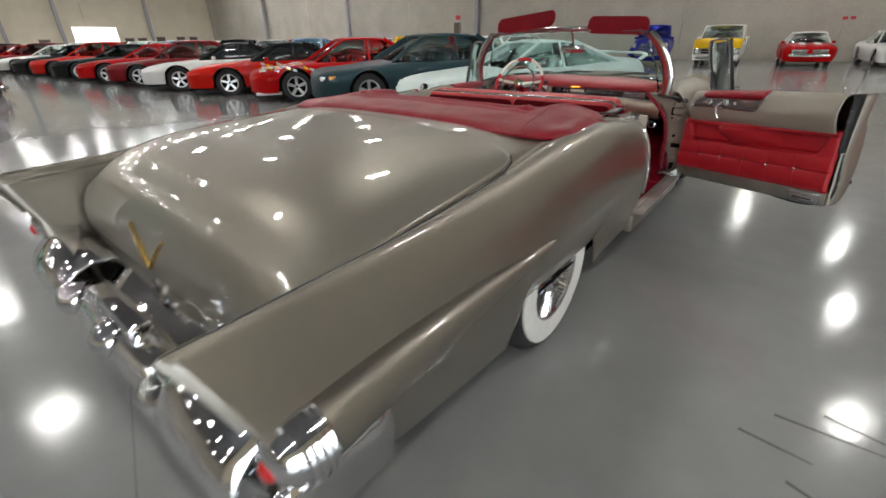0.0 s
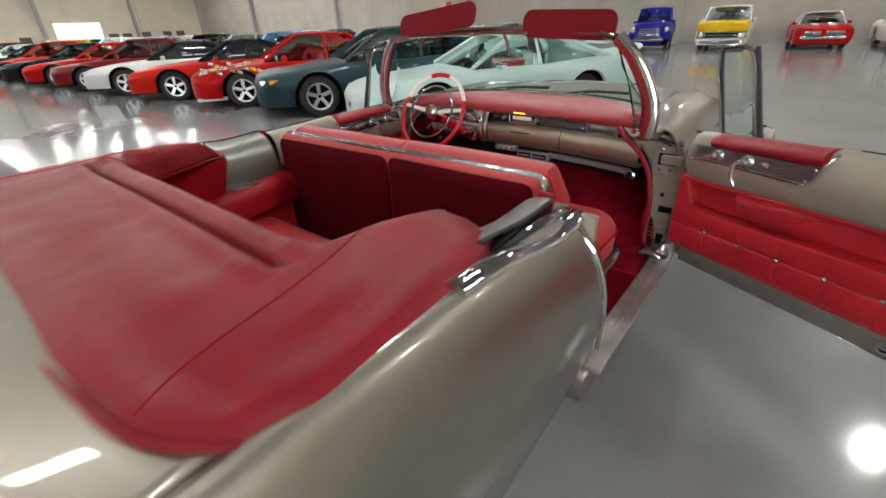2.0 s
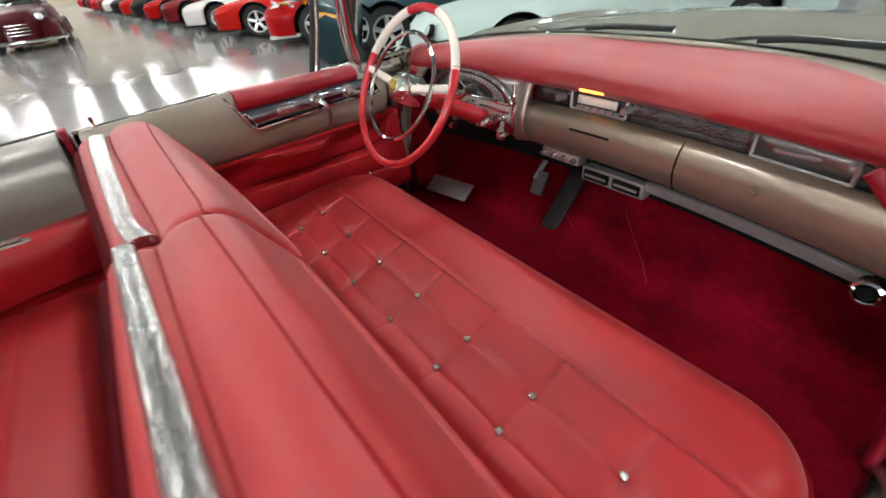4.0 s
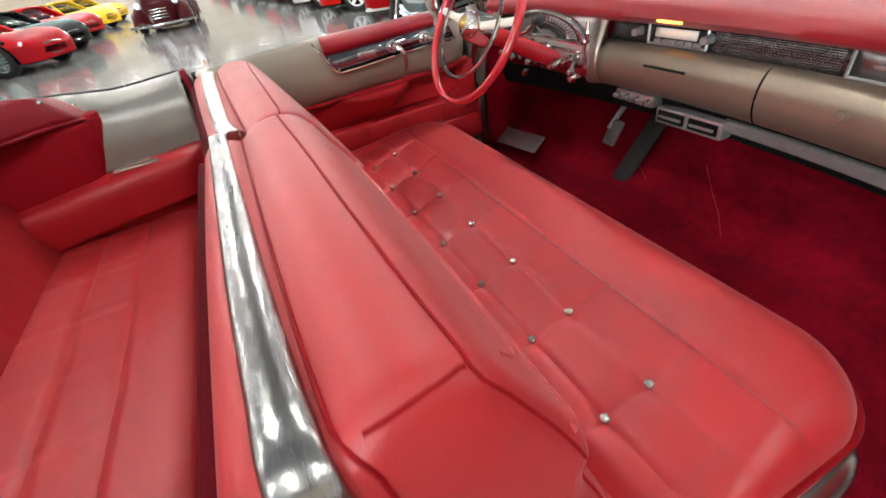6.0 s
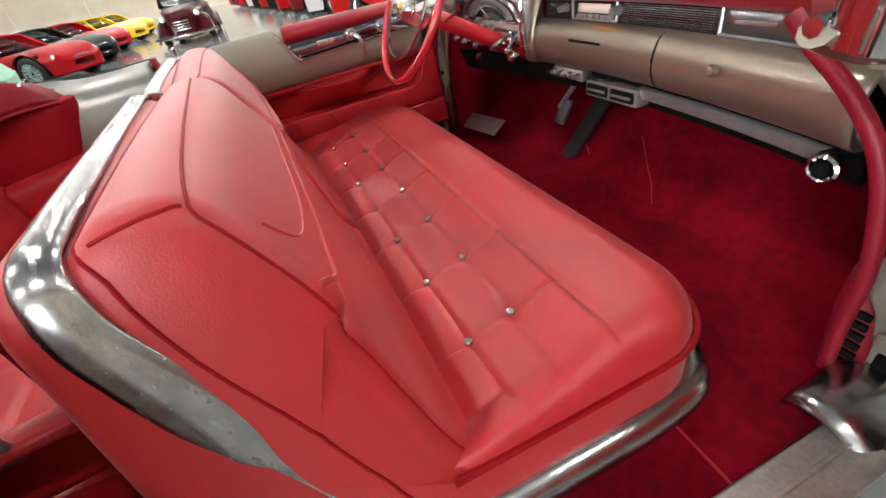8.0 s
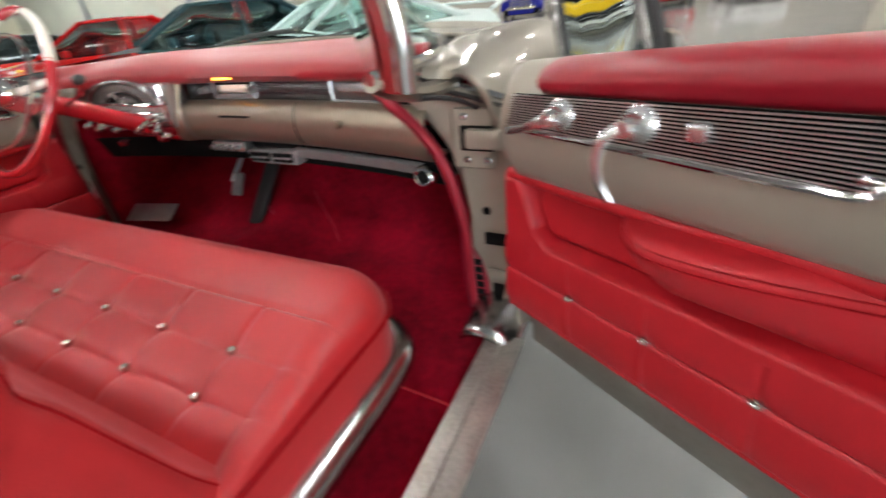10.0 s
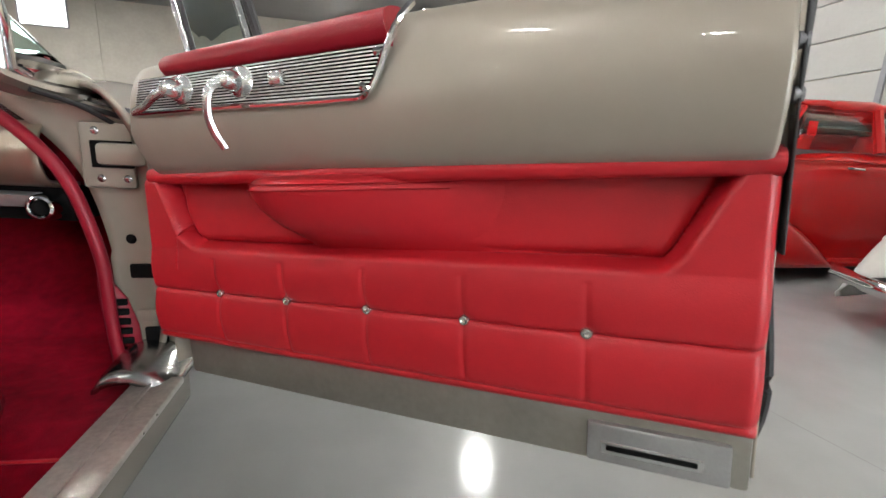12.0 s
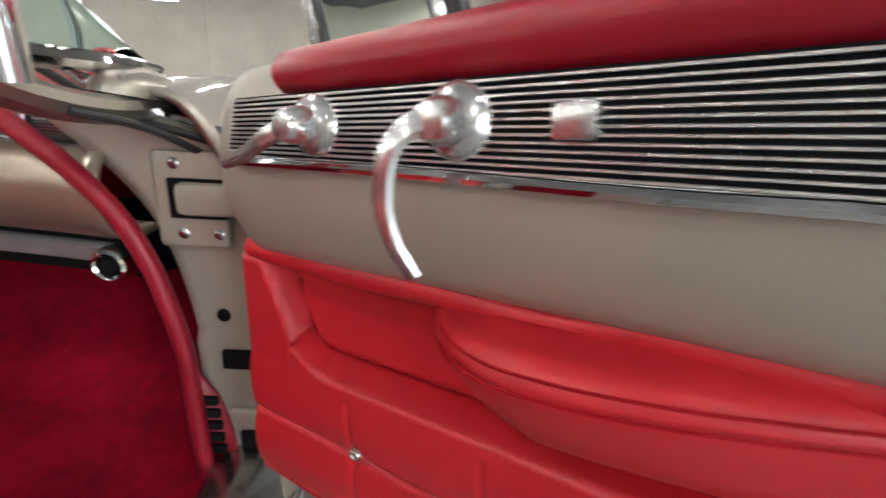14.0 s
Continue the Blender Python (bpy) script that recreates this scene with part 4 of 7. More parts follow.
    fore_edge = [(inner + 0.006, 2.467, 0.969), (0.3, 2.474, 0.969), (0.56, 2.482, 0.967), (0.635, 2.486, 0.967), (0.672, 2.489, 0.963), (0.697, 2.492, 0.949), (0.7135, 2.500, 0.912), (0.725, 2.526, 0.855), (0.740, 2.564, 0.77), (0.757, 2.602, 0.662), (0.776, 2.65, 0.55), (0.79, 2.68, 0.46)]
    ea, eb = curve(back_edge, 90), curve(fore_edge, 90)
    for e, far in ((ea, 0.012), (eb, 0.026)):
        near = np.clip((0.06 - e[:, 0]) / 0.106, 0, 1) ** 2
        e[:, 1] += far * near if side < 0 else 0.0
    rows = []
    for p, q in zip(ea, eb):
        f = min(1.0, max(0.0, (0.5 * (p[0] + q[0]) - 0.635) / 0.075))
        up = np.array([math.sin(0.5 * math.pi * f), 0.0, math.cos(0.5 * math.pi * f) + 0.16 * f])
        p, q = (e + up * 0.0075 * math.exp(-(((e[0] - 0.69) / 0.025) ** 2)) for e in (p, q))
        rows.append([p * (1 - k) + q * k + up * h for k, h in ((0, -0.010), (0, 0.002), (0.04, 0.0055), (0.2, 0.0085), (0.5, 0.0105), (0.8, 0.0085), (0.96, 0.0055), (1, 0.002), (1, -0.010))])
    place("top_rail", Shape().grid(turn(np.array(rows) * (side, 1, 1)), close_v=True, cap=True), RAILMETAL, shell, "streaked polished metal rail along the backrest edge", angle=50)


mirrored(seat_back)

# ---------------------------------------------------------------- doors
D_O = Vector((1.103, 3.252, 0.571))
D_U, D_N, D_V = Vector((0.8147, -0.572, 0.0958)), Vector((-0.5746, -0.8184, 0.0)), Vector((-0.0784, 0.0551, 0.9954))
BUTTONS = [0.0, 0.161, 0.322, 0.483, 0.646]


def open_door(p):
    return D_O + D_U * p[0] + D_N * p[1] + D_V * p[2]


def closed_door(p):
    return Vector((-0.775 + p[1], 3.218 - p[0], 0.555 + p[2]))


def belt_drop(u, v):
    """The door's top edge falls slightly towards its rear end."""
    return v - 0.016 * min(1.0, max(0.0, (u - 0.38) / 0.44)) * min(1.0, max(0.0, (v - 0.28) / 0.09))


def card_depth(u, v):
    left = np.interp(v, [0.07, 0.085, 0.11, 0.215], [-0.01, -0.06, -0.100, -0.150])
    right = np.interp(v, [0.07, 0.085, 0.105, 0.185, 0.215], [0.70, 0.735, 0.752, 0.794, 0.812])
    d = np.minimum.reduce([u - left, right - u, v - 0.08])
    k = np.clip(d / 0.011, 0, 1)
    w = 0.002 - 0.032 * k - 0.012 * np.clip(d / 0.011, 0, 1) * np.exp(-((np.maximum(0, d - 0.011) / 0.008) ** 2))
    w = w - groove(v - 0.0, 0.004, 0.004) - groove(v + 0.093, 0.004, 0.005)
    for b in BUTTONS:
        w = w - groove(u - b, 0.004, 0.003) * ((v > -0.09) & (v < 0.066)) - 0.005 * np.exp(-(((u - b) ** 2 + v**2) / 0.014**2))
    w = w + 0.006 * np.sin(np.pi * np.clip((v + 0.09) / 0.09, 0, 1)) * (v < 0) + 0.005 * np.sin(np.pi * np.clip(v / 0.082, 0, 1)) * ((v > 0) & (v < 0.082))
    return w


def door(to, name, label, is_open):
    d_in = [(-0.06, 0.402), (-0.02, 0.410), (0.012, 0.400), (0.03, 0.375), (0.042, 0.335), (0.045, 0.29), (0.034, 0.250), (0.016, 0.220), (-0.02, 0.207)]
    outer = [(-0.06, 0.402), (-0.085, 0.395), (-0.12, 0.34), (-0.158, 0.22), (-0.172, 0.08), (-0.166, -0.02), (-0.145, -0.11), (-0.11, -0.165), (-0.05, -0.172)]
    oc = curve(outer, 26)
    g = [[(u, w, belt_drop(u, v)) for w, v in oc] for u in np.linspace(-0.185, 0.835, 40)]
    body = place(name, Shape().grid(g).moved(to), PAINT, car, label, thick=0.012, angle=60)
    rear = Shape().grid([[(0.835, w * k + (1 - k) * -0.03, belt_drop(0.83, v)) for w, v in oc] for k in (1, 0.5, 0)])
    place("door_end", rear.moved(to), PAINT_IN, body, thick=0.004)
    front = Shape().grid([[(-0.185, w * k + (1 - k) * -0.02, v) for w, v in oc if v < 0.30] for k in (1, 0.5, 0)])
    place("door_end", front.moved(to), PAINT_IN, body, thick=0.004)
    ic = curve(d_in, 30)
    us = np.r_[-0.118, -0.114, np.linspace(-0.10, 0.80, 40), 0.812, 0.820, 0.825]
    sag = {-0.118: 0.72, -0.114: 0.88, 0.812: 1.0, 0.820: 0.994, 0.825: 0.975}
    g = [[(u, (w + 0.06) * (0.4 + 0.6 * sag.get(round(float(u), 3), 1)) - 0.06, 0.28 + (v - 0.28) * sag.get(round(float(u), 3), 1) + (0.010 - 0.020 * (u + 0.1) / 0.93) * min(1, max(0, (0.31 - v) / 0.08))) for w, v in ic] for u in us]
    g = [[(u - 0.009 * max(0.0, (u - 0.6) / 0.225) ** 2, w, belt_drop(u, v)) for u, w, v in row] for row in g]
    place("upper_panel", Shape().grid(g).moved(to), PAINT_IN, body, "cream grey painted metal upper panel", thick=0.008, angle=60)
    gu, gv = np.meshgrid(np.linspace(-0.19, 0.83, 320), np.linspace(-0.108, 0.216, 130), indexing="ij")
    gw = card_depth(gu, gv)
    edge = np.minimum.reduce([gu + 0.19, 0.83 - gu, gv + 0.108, 0.216 - gv])
    gw = gw - 0.02 * (1 - np.sqrt(np.clip(edge / 0.012, 0, 1)))
    card = Shape().grid(np.stack([gu + 0.015 * np.clip(gv / 0.2, -0.5, 1) * (gu < -0.1), gw, gv], -1))
    card = place("door_card", card.moved(to), LEATHER_DOOR, body, "red vinyl door card with a map pocket and studs", thick=0.006, angle=70)
    roll = curve([(-0.15, -0.006, 0.219), (0.1, 0.004, 0.212), (0.32, 0.003, 0.208), (0.6, 0.002, 0.205), (0.828, -0.002, 0.201)], 50)
    roll[:, 2] += 0.0035 * np.sin(np.linspace(0, 31, 50)) * np.exp(-((np.linspace(0, 1, 50) - 0.38) / 0.14) ** 2)
    place("card_roll", Shape().tube(roll, 0.014, 10, flat=1.05).moved(to), LEATHER_DOOR, card)
    for b in BUTTONS:
        s = Shape().lathe([(0.0, 0.005), (0.003, 0.0055), (0.0045, 0.0075), (0.0065, 0.007), (0.0078, 0.004), (0.008, 0.0), (0.007, -0.006)], (b, float(card_depth(np.array(b), np.array(0.0))) + 0.0075, 0.0), (0, 1, 0), 16)
        place("stud", s.moved(to), BUTTON, card)
    def arm_d(s):
        return 0.104 * math.sin(0.5 * math.pi * min(1.0, s / 0.19)) ** 0.8 * math.cos(0.5 * math.pi * max(0.0, (s - 0.19) / 0.81)) ** 3.6

    arm = []
    for s in np.linspace(0, 1, 60):
        u, d = 0.095 + 0.60 * s, arm_d(s)
        lowv = float(np.interp(s, [0, 0.06, 0.12, 0.20, 0.5, 0.8, 1.0], [0.20, 0.165, 0.125, 0.09, 0.085, 0.085, 0.09]))
        prof = [(-0.037 + d * f, v) for f, v in ((0, 0.209), (0.5, 0.207), (0.9, 0.201 - 0.008 * s), (1.0, 0.192 - 0.012 * s), (0.96, 0.180 - 0.014 * s), (0.66, 0.5 * 0.17 + 0.5 * lowv), (0.36, lowv + 0.020), (0.12, lowv + 0.006), (-0.05, lowv - 0.012))]
        arm.append([(u, w, v) for w, v in curve(prof, 26)])
    arm = place("armrest", Shape().grid(arm).moved(to), LEATHER_DOOR, body, "padded red armrest", thick=0.004, angle=70)
    for dv, f in ((0.0, 0.99), (0.009, 0.93)):
        ln = [(0.095 + 0.60 * s, -0.030 + arm_d(s) * f, 0.190 - 0.012 * s + dv) for s in np.linspace(0.08, 0.62, 30)]
        place("stitching", Shape().tube(ln, 0.0012, 5).moved(to), PIPING, arm)
    cap = []
    for u in np.r_[-0.014, -0.008, np.linspace(0.0, 0.405, 12), 0.412]:
        end = 0.55 if u < -0.01 else (0.85 if u < -0.004 else 1.0)
        lowv = 0.372 - 0.012 * u / 0.43
        ring = [(-0.05, 0.404), (-0.02, 0.415), (0.025, 0.411), (0.05, 0.398), (0.055, 0.386), (0.044, lowv), (0.03, lowv - 0.003), (0.0, lowv)]
        ring = curve(ring + ring[:1], 33)[:-1]
        cap.append([(u + 0.012 * (0.40 - v) / 0.04 * (0.4 if u > 0.3 else 0.3), w * end, 0.388 + (v - 0.388) * end) for w, v in ring])
    place("door_cap", Shape().grid(cap, close_v=True, cap=True).moved(to), CAPRED, body, "padded red vinyl door cap")
    plate = Shape()
    n = 26
    top = [(u, 0.372 - 0.012 * u / 0.43) for u in np.linspace(-0.055, 0.412, n)]
    low = [(u, 0.324 - 0.022 * (u + 0.07) / 0.46) for u in np.linspace(-0.075, 0.380, n)]
    plate.grid([[(a[0], 0.050, a[1]) for a in top], [(b[0], 0.0525, b[1]) for b in low]])
    # Near-black backing puts shade into the gaps between the ribs
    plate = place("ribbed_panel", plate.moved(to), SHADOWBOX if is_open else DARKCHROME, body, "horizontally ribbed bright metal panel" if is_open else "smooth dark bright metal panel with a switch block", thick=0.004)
    if not is_open:
        block = place("switch_block", Shape().box((0.235, 0.05, 0.328), (0.305, 0.06, 0.35), 0.003).moved(to), CHROME, plate)
        for k in range(4):
            place("switch_key", Shape().box((0.240 + 0.016 * k, 0.058, 0.332), (0.251 + 0.016 * k, 0.066, 0.346), 0.002).moved(to), KNOB, block)
    for k in range(13 if is_open else 0):
        f = (k + 0.6) / 13.2
        ln = [((1 - f) * a[0] + f * b[0], 0.0535 + 0.001 * f, (1 - f) * a[1] + f * b[1]) for a, b in zip(top, low)]
        place("rib", Shape().tube(np.array(ln)[[0, 5, 10, 15, 20, 25]], 0.0011, 5).moved(to), ALLOY, plate)
    trim = curve([(-0.078, 0.055, 0.321), (0.1, 0.056, 0.314), (0.35, 0.056, 0.3015), (0.378, 0.056, 0.3015), (0.392, 0.055, 0.312), (0.415, 0.053, 0.356), (0.432, 0.05, 0.385), (0.444, 0.035, 0.406)], 60)
    place("panel_trim", Shape().tube(trim, 0.0045, 8).moved(to), CHROME, plate)
    for u, v in ((0.402, 0.352), (0.378, 0.314)):
        place("screw", Shape().lathe([(0.0, 0.003), (0.004, 0.002), (0.006, 0.0)], (u, 0.056, v), (0, 1, 0), 12).moved(to), CHROME, plate)
    for u, v, sweep in ((0.046, 0.346, [(0.046, 0.076, 0.346), (0.020, 0.080, 0.338), (-0.016, 0.074, 0.327), (-0.052, 0.072, 0.320)]), (0.171, 0.343, [(0.168, 0.078, 0.345), (0.154, 0.090, 0.334), (0.144, 0.092, 0.305), (0.143, 0.085, 0.275), (0.150, 0.075, 0.250)])):
        h = place("window_crank" if u < 0.1 else "door_handle", Shape().lathe([(0.0, 0.036), (0.010, 0.034), (0.0135, 0.026), (0.0145, 0.014), (0.021, 0.010), (0.025, 0.0)], (u, 0.05, v), (0, 1, 0), 24).moved(to), KNOB, body, "chrome handle")
        place("lever", Shape().tube(curve(sweep, 20), 0.0075, 8, flat=0.7, up=(0, 1, 0), taper=np.linspace(1.15, 0.8, 20)).moved(to), KNOB, h)
    place("switch", Shape().box((0.231, 0.05, 0.330), (0.255, 0.064, 0.35), 0.004).moved(to), KNOB, body)
    place("lower_rail", Shape().box((-0.13, -0.05, -0.182), (0.83, -0.012, -0.104), 0.006).moved(to), RAILGREY, body, "bare grey lower door edge")
    step = place("vent_plate", Shape().box((0.648, -0.016, -0.178), (0.81, -0.004, -0.122), 0.005).moved(to), TRIM, body)
    place("slot_rim", Shape().box((0.666, -0.006, -0.163), (0.781, -0.003, -0.146), 0.001).moved(to), KNOB, step)
    place("slot", Shape().box((0.672, -0.008, -0.158), (0.775, -0.0025, -0.150), 0.001).moved(to), SHADOWBOX, step)
    place("weatherstrip", Shape().tube(curve([(-0.1, -0.05, -0.178), (0.4, -0.05, -0.180), (0.79, -0.05, -0.178), (0.832, -0.05, -0.14), (0.836, -0.05, 0.1)], 60), 0.006, 8).moved(to), DARK, body)
    vs = np.linspace(-0.16, 0.396, 24)
    ef = np.interp(vs, [-0.16, 0.10, 0.18, 0.26, 0.34, 0.40], [0.001, 0.001, 0.006, 0.014, 0.024, 0.030])
    place("edge_seal", Shape().grid([[(0.8365, -0.005, v), (0.838 + 0.4 * e, -0.03, v), (0.838 + 0.6 * e, -0.055, v)] for v, e in zip(vs[11:], ef[11:])]).moved(to), DARK, body, "black rubber seal down the door edge", thick=0.003)
    place("edge_flange", Shape().grid([[(0.838 + 0.6 * e, -0.055, v), (0.838 + 0.9 * e, -0.085, v), (0.836 + e, -0.12, v)] for v, e in zip(vs, ef)]).moved(to), PAINT_IN, body, thick=0.003)
    for v in (0.315, 0.265):
        place("latch_bolt", Shape().lathe([(0.0, 0.010), (0.007, 0.009), (0.009, 0.0)], (0.832, -0.012, v), (1, 0, 0), 12).moved(to), BLUEGREY, body)
    place("corner_screw", Shape().lathe([(0.0, 0.0025), (0.003, 0.0015), (0.004, 0.0)], (0.805, 0.024, 0.222), (0, 1, 0), 12).moved(to), CHROME, body)
    place("lock_button", Shape().lathe([(0.0, 0.045), (0.006, 0.044), (0.0075, 0.036), (0.005, 0.03), (0.004, 0.0)], (0.775, -0.015, 0.386), (0, 0, 1), 12).moved(to), CHROME, body)
    place("belt_strip", Shape().tube([(0.44, -0.062, 0.403), (0.6, -0.062, 0.397), (0.835, -0.062, 0.387)], 0.01, 8, flat=0.6).moved(to), CHROME, body)
    # quarter light
    def lean(p):
        return to((p[0] - 0.07 - 0.12 * (p[2] - 0.405), p[1], p[2]))

    fr = curve([(0.025, -0.045, 0.405), (0.005, -0.05, 0.53), (-0.02, -0.055, 0.70), (-0.015, -0.056, 0.722), (0.01, -0.056, 0.728), (0.105, -0.056, 0.72), (0.125, -0.055, 0.70), (0.155, -0.05, 0.53), (0.178, -0.045, 0.405)], 60)
    q = place("quarter_light", Shape().tube(np.vstack([fr, fr[:1]]), 0.009, 8, up=(0, 1, 0)).moved(lean), CHROME_WORN, body, "swivelling quarter light in a bright frame")
    place("gasket", Shape().tube(fr * (0.88, 1, 1) + (0.012, 0.0, 0), 0.006, 6, up=(0, 1, 0)).moved(lean), DARK, q)
    place("channel", Shape().tube([(0.194, -0.045, 0.405), (0.17, -0.05, 0.53), (0.138, -0.056, 0.725)], 0.009, 8).moved(lean), DARK, q)
    pane = place("pane", Shape().grid([[(0.03, -0.046, 0.41), (0.0, -0.053, 0.60), (-0.008, -0.055, 0.71)], [(0.172, -0.046, 0.41), (0.135, -0.053, 0.60), (0.118, -0.055, 0.71)]]).moved(lean), GLASS, q, thick=0.004)
    pane.visible_shadow = False
    spear = curve([(0.83, -0.178, -0.06), (0.3, -0.178, -0.045), (-0.18, -0.172, -0.04)], 20)
    place("door_spear", Shape().tube(spear, 0.012, 8).moved(to), CHROME, body)
    place("push_handle", Shape().tube(curve([(0.70, -0.135, 0.31), (0.66, -0.175, 0.312), (0.56, -0.175, 0.316), (0.52, -0.135, 0.318)], 16), 0.012, 8).moved(to), CHROME, body)
    if is_open:
        mir = place("wing_mirror", Shape().lathe([(0.0, 0.0), (0.04, 0.01), (0.06, 0.03), (0.062, 0.055), (0.055, 0.06)], (-0.05, -0.21, 0.37), (1, 0.1, 0), 28).moved(to), CHROME, body, "round chrome wing mirror")
        place("mirror_foot", Shape().tube([(-0.03, -0.20, 0.34), (-0.02, -0.18, 0.31), (-0.02, -0.14, 0.28)], 0.014, 8, taper=[0.8, 1, 1.6]).moved(to), CHROME, mir)
        place("mirror_face", Shape().lathe([(0.0, 0.062), (0.054, 0.06)], (-0.05, -0.21, 0.37), (1, 0.1, 0), 28).moved(to), CHROME, mir)
    return body


door(open_door, "passenger_door", "open door with a red card and cream upper panel", True)
door(closed_door, "driver_door", "closed door with a red card and cream upper panel", False)

# Hinge pillar and footwell side at the open door
def pillar(side):
    def at(x, z, y=3.45):
        return (x * side, y, z)

    welt = curve([at(0.628, 0.942, 3.40), at(0.668, 0.902, 3.40), at(0.725, 0.854, 3.40), at(0.775, 0.795, 3.402), at(0.803, 0.735, 3.405), at(0.823, 0.65, 3.41), at(0.832, 0.58, 3.415), at(0.832, 0.50, 3.418), at(0.834, 0.42, 3.42), at(0.838, 0.365, 3.42)], 60)
    zz = np.linspace(0.36, 0.93, 36)
    left = np.interp(zz, welt[::-1, 2], np.abs(welt[::-1, 0]))
    right = np.interp(zz, [0.36, 0.77, 0.86, 0.88, 0.91, 0.93], [0.945, 0.94, 0.925, 0.91, 0.82, 0.75])
    g = [[at(l + (max(r, l + 0.002) - l) * k, z, 3.452 + 0.012 * (1 - k) * (z > 0.6) - 0.012 * max(0, k - 0.8)) for k in np.linspace(0, 1, 8)] for l, r, z in zip(left, right, zz)]
    p = place("hinge_pillar", Shape().grid(g), PAINT_IN, car, "cream painted hinge pillar beside the footwell", thick=0.012)
    place("pillar_return", Shape().grid([[at(0.94, z, 3.445), at(0.95, z, 3.50), at(0.935, z, 3.56)] for z in np.linspace(0.30, 0.86, 8)]), PAINT_IN, p, thick=0.008)
    place("door_welt", Shape().tube(welt, 0.0125, 10, up=(0, 1, 0)), WELT, p, "red vinyl welt round the door opening")
    seal = curve([at(0.715, 0.965, 3.40), at(0.755, 0.93, 3.43), at(0.80, 0.908, 3.44), at(0.86, 0.892, 3.445), at(0.915, 0.875, 3.45)], 24)
    place("rubber_seal", Shape().tube(seal, 0.0055, 8), DARK, p)
    place("seal_moulding", Shape().tube(seal + (0, 0.015, 0.013), 0.008, 8), CHROME, p)
    plate = place("hinge_plate", Shape().box(sorted_box(at(0.805, 0.742, 3.436), at(0.90, 0.874, 3.446))[0], sorted_box(at(0.805, 0.742, 3.436), at(0.90, 0.874, 3.446))[1], 0.008), PAINT_IN, p)
    lo, hi = sorted_box(at(0.826, 0.784, 3.430), at(0.90, 0.838, 3.441))
    place("hinge_recess", Shape().box(lo, hi, 0.002), SHADOWBOX, plate)
    lo, hi = sorted_box(at(0.838, 0.789, 3.418), at(0.93, 0.834, 3.445))
    place("hinge_arm", Shape().box(lo, hi, 0.01), PAINT_IN, plate)
    for x, z in ((0.835, 0.857), (0.838, 0.762), (0.886, 0.762), (0.872, 0.632)):
        place("screw", Shape().lathe([(0.0, 0.004), (0.006, 0.003), (0.009, 0.0), (0.011, -0.004)], at(x, z, 3.437 if z > 0.7 else 3.449), (0, -1, 0), 14), CHROME_WORN if z > 0.7 else SHADOWBOX, plate)
    for x0, x1, z0, z1 in ((0.868, 0.93, 0.547, 0.579), (0.884, 0.93, 0.387, 0.432)):
        lo, hi = sorted_box(at(x0, z0, 3.438), at(x1, z1, 3.449))
        place("hinge_slot", Shape().box(lo, hi, 0.004), SHADOWBOX, p)
    lo, hi = sorted_box(at(0.872, 0.445, 3.436), at(0.925, 0.475, 3.447))
    place("check_bracket", Shape().box(lo, hi, 0.006), PAINT_IN, p)
    red = [[at(l, z, 3.436), at(r, z, 3.440)] for z, l, r in ((0.365, 0.816, 0.880), (0.44, 0.81, 0.874), (0.50, 0.806, 0.858), (0.54, 0.806, 0.832), (0.58, 0.808, 0.816))]
    vent = place("kick_vent", Shape().grid(red), WELT, car, "red vinyl kick panel with dark vent slots", thick=0.006)
    for k in range(6):
        z = 0.376 + 0.0225 * k
        lo, hi = sorted_box(at(0.830 - 0.0012 * k, z, 3.428), at(0.866 - 0.0012 * k, z + 0.0145, 3.436))
        place("slot", Shape().box(lo, hi, 0.002), SHADOWBOX, vent)
    place("kick_panel", Shape().grid([[at(0.835, z, 3.475) for z in np.linspace(0.35, 0.80, 8)], [at(0.85, z, 3.62) for z in np.linspace(0.35, 0.80, 8)], [at(0.82, z, 3.96) for z in np.linspace(0.35, 0.80, 8)]]), CARPET, car, "dark red carpeted kick panel", thick=0.01)
    cast = Shape().grid([curve([at(0.845, 0.345, y), at(0.85, 0.372 + h, y), at(0.90, 0.385 + h, y), at(0.95, 0.37 + h, y), at(0.985, 0.345, y)], 12) for y, h in ((3.30, -0.012), (3.33, 0.0), (3.38, 0.006), (3.43, 0.012), (3.455, 0.012))])
    place("sill_casting", cast, CHROME_WORN, car, "rough cast metal sill end", thick=0.01)


def sorted_box(a, b):
    return tuple(min(p, q) for p, q in zip(a, b)), tuple(max(p, q) for p, q in zip(a, b))


mirrored(pillar)

# ---------------------------------------------------------------- windscreen
GL_TOP = curve([(-0.625, 3.20, 1.335), (-0.45, 3.285, 1.36), (0, 3.33, 1.372), (0.45, 3.285, 1.36), (0.625, 3.20, 1.335)], 61)
GL_LOW = curve([(-0.745, 3.245, 0.965), (-0.76, 3.45, 0.975), (-0.60, 3.78, 0.99), (0, 3.90, 1.0), (0.60, 3.78, 0.99), (0.76, 3.45, 0.975), (0.745, 3.245, 0.965)], 61)
ws = place("windscreen_frame", Shape().tube(GL_TOP, 0.020, 10, flat=0.8), CHROME, car, "chrome panoramic windscreen surround")
place("lower_moulding", Shape().tube(GL_LOW, 0.012, 8), CHROME, ws)
place("lower_gasket", Shape().tube(GL_LOW + (0, 0.016, 0.004), 0.006, 8), DARK, ws)
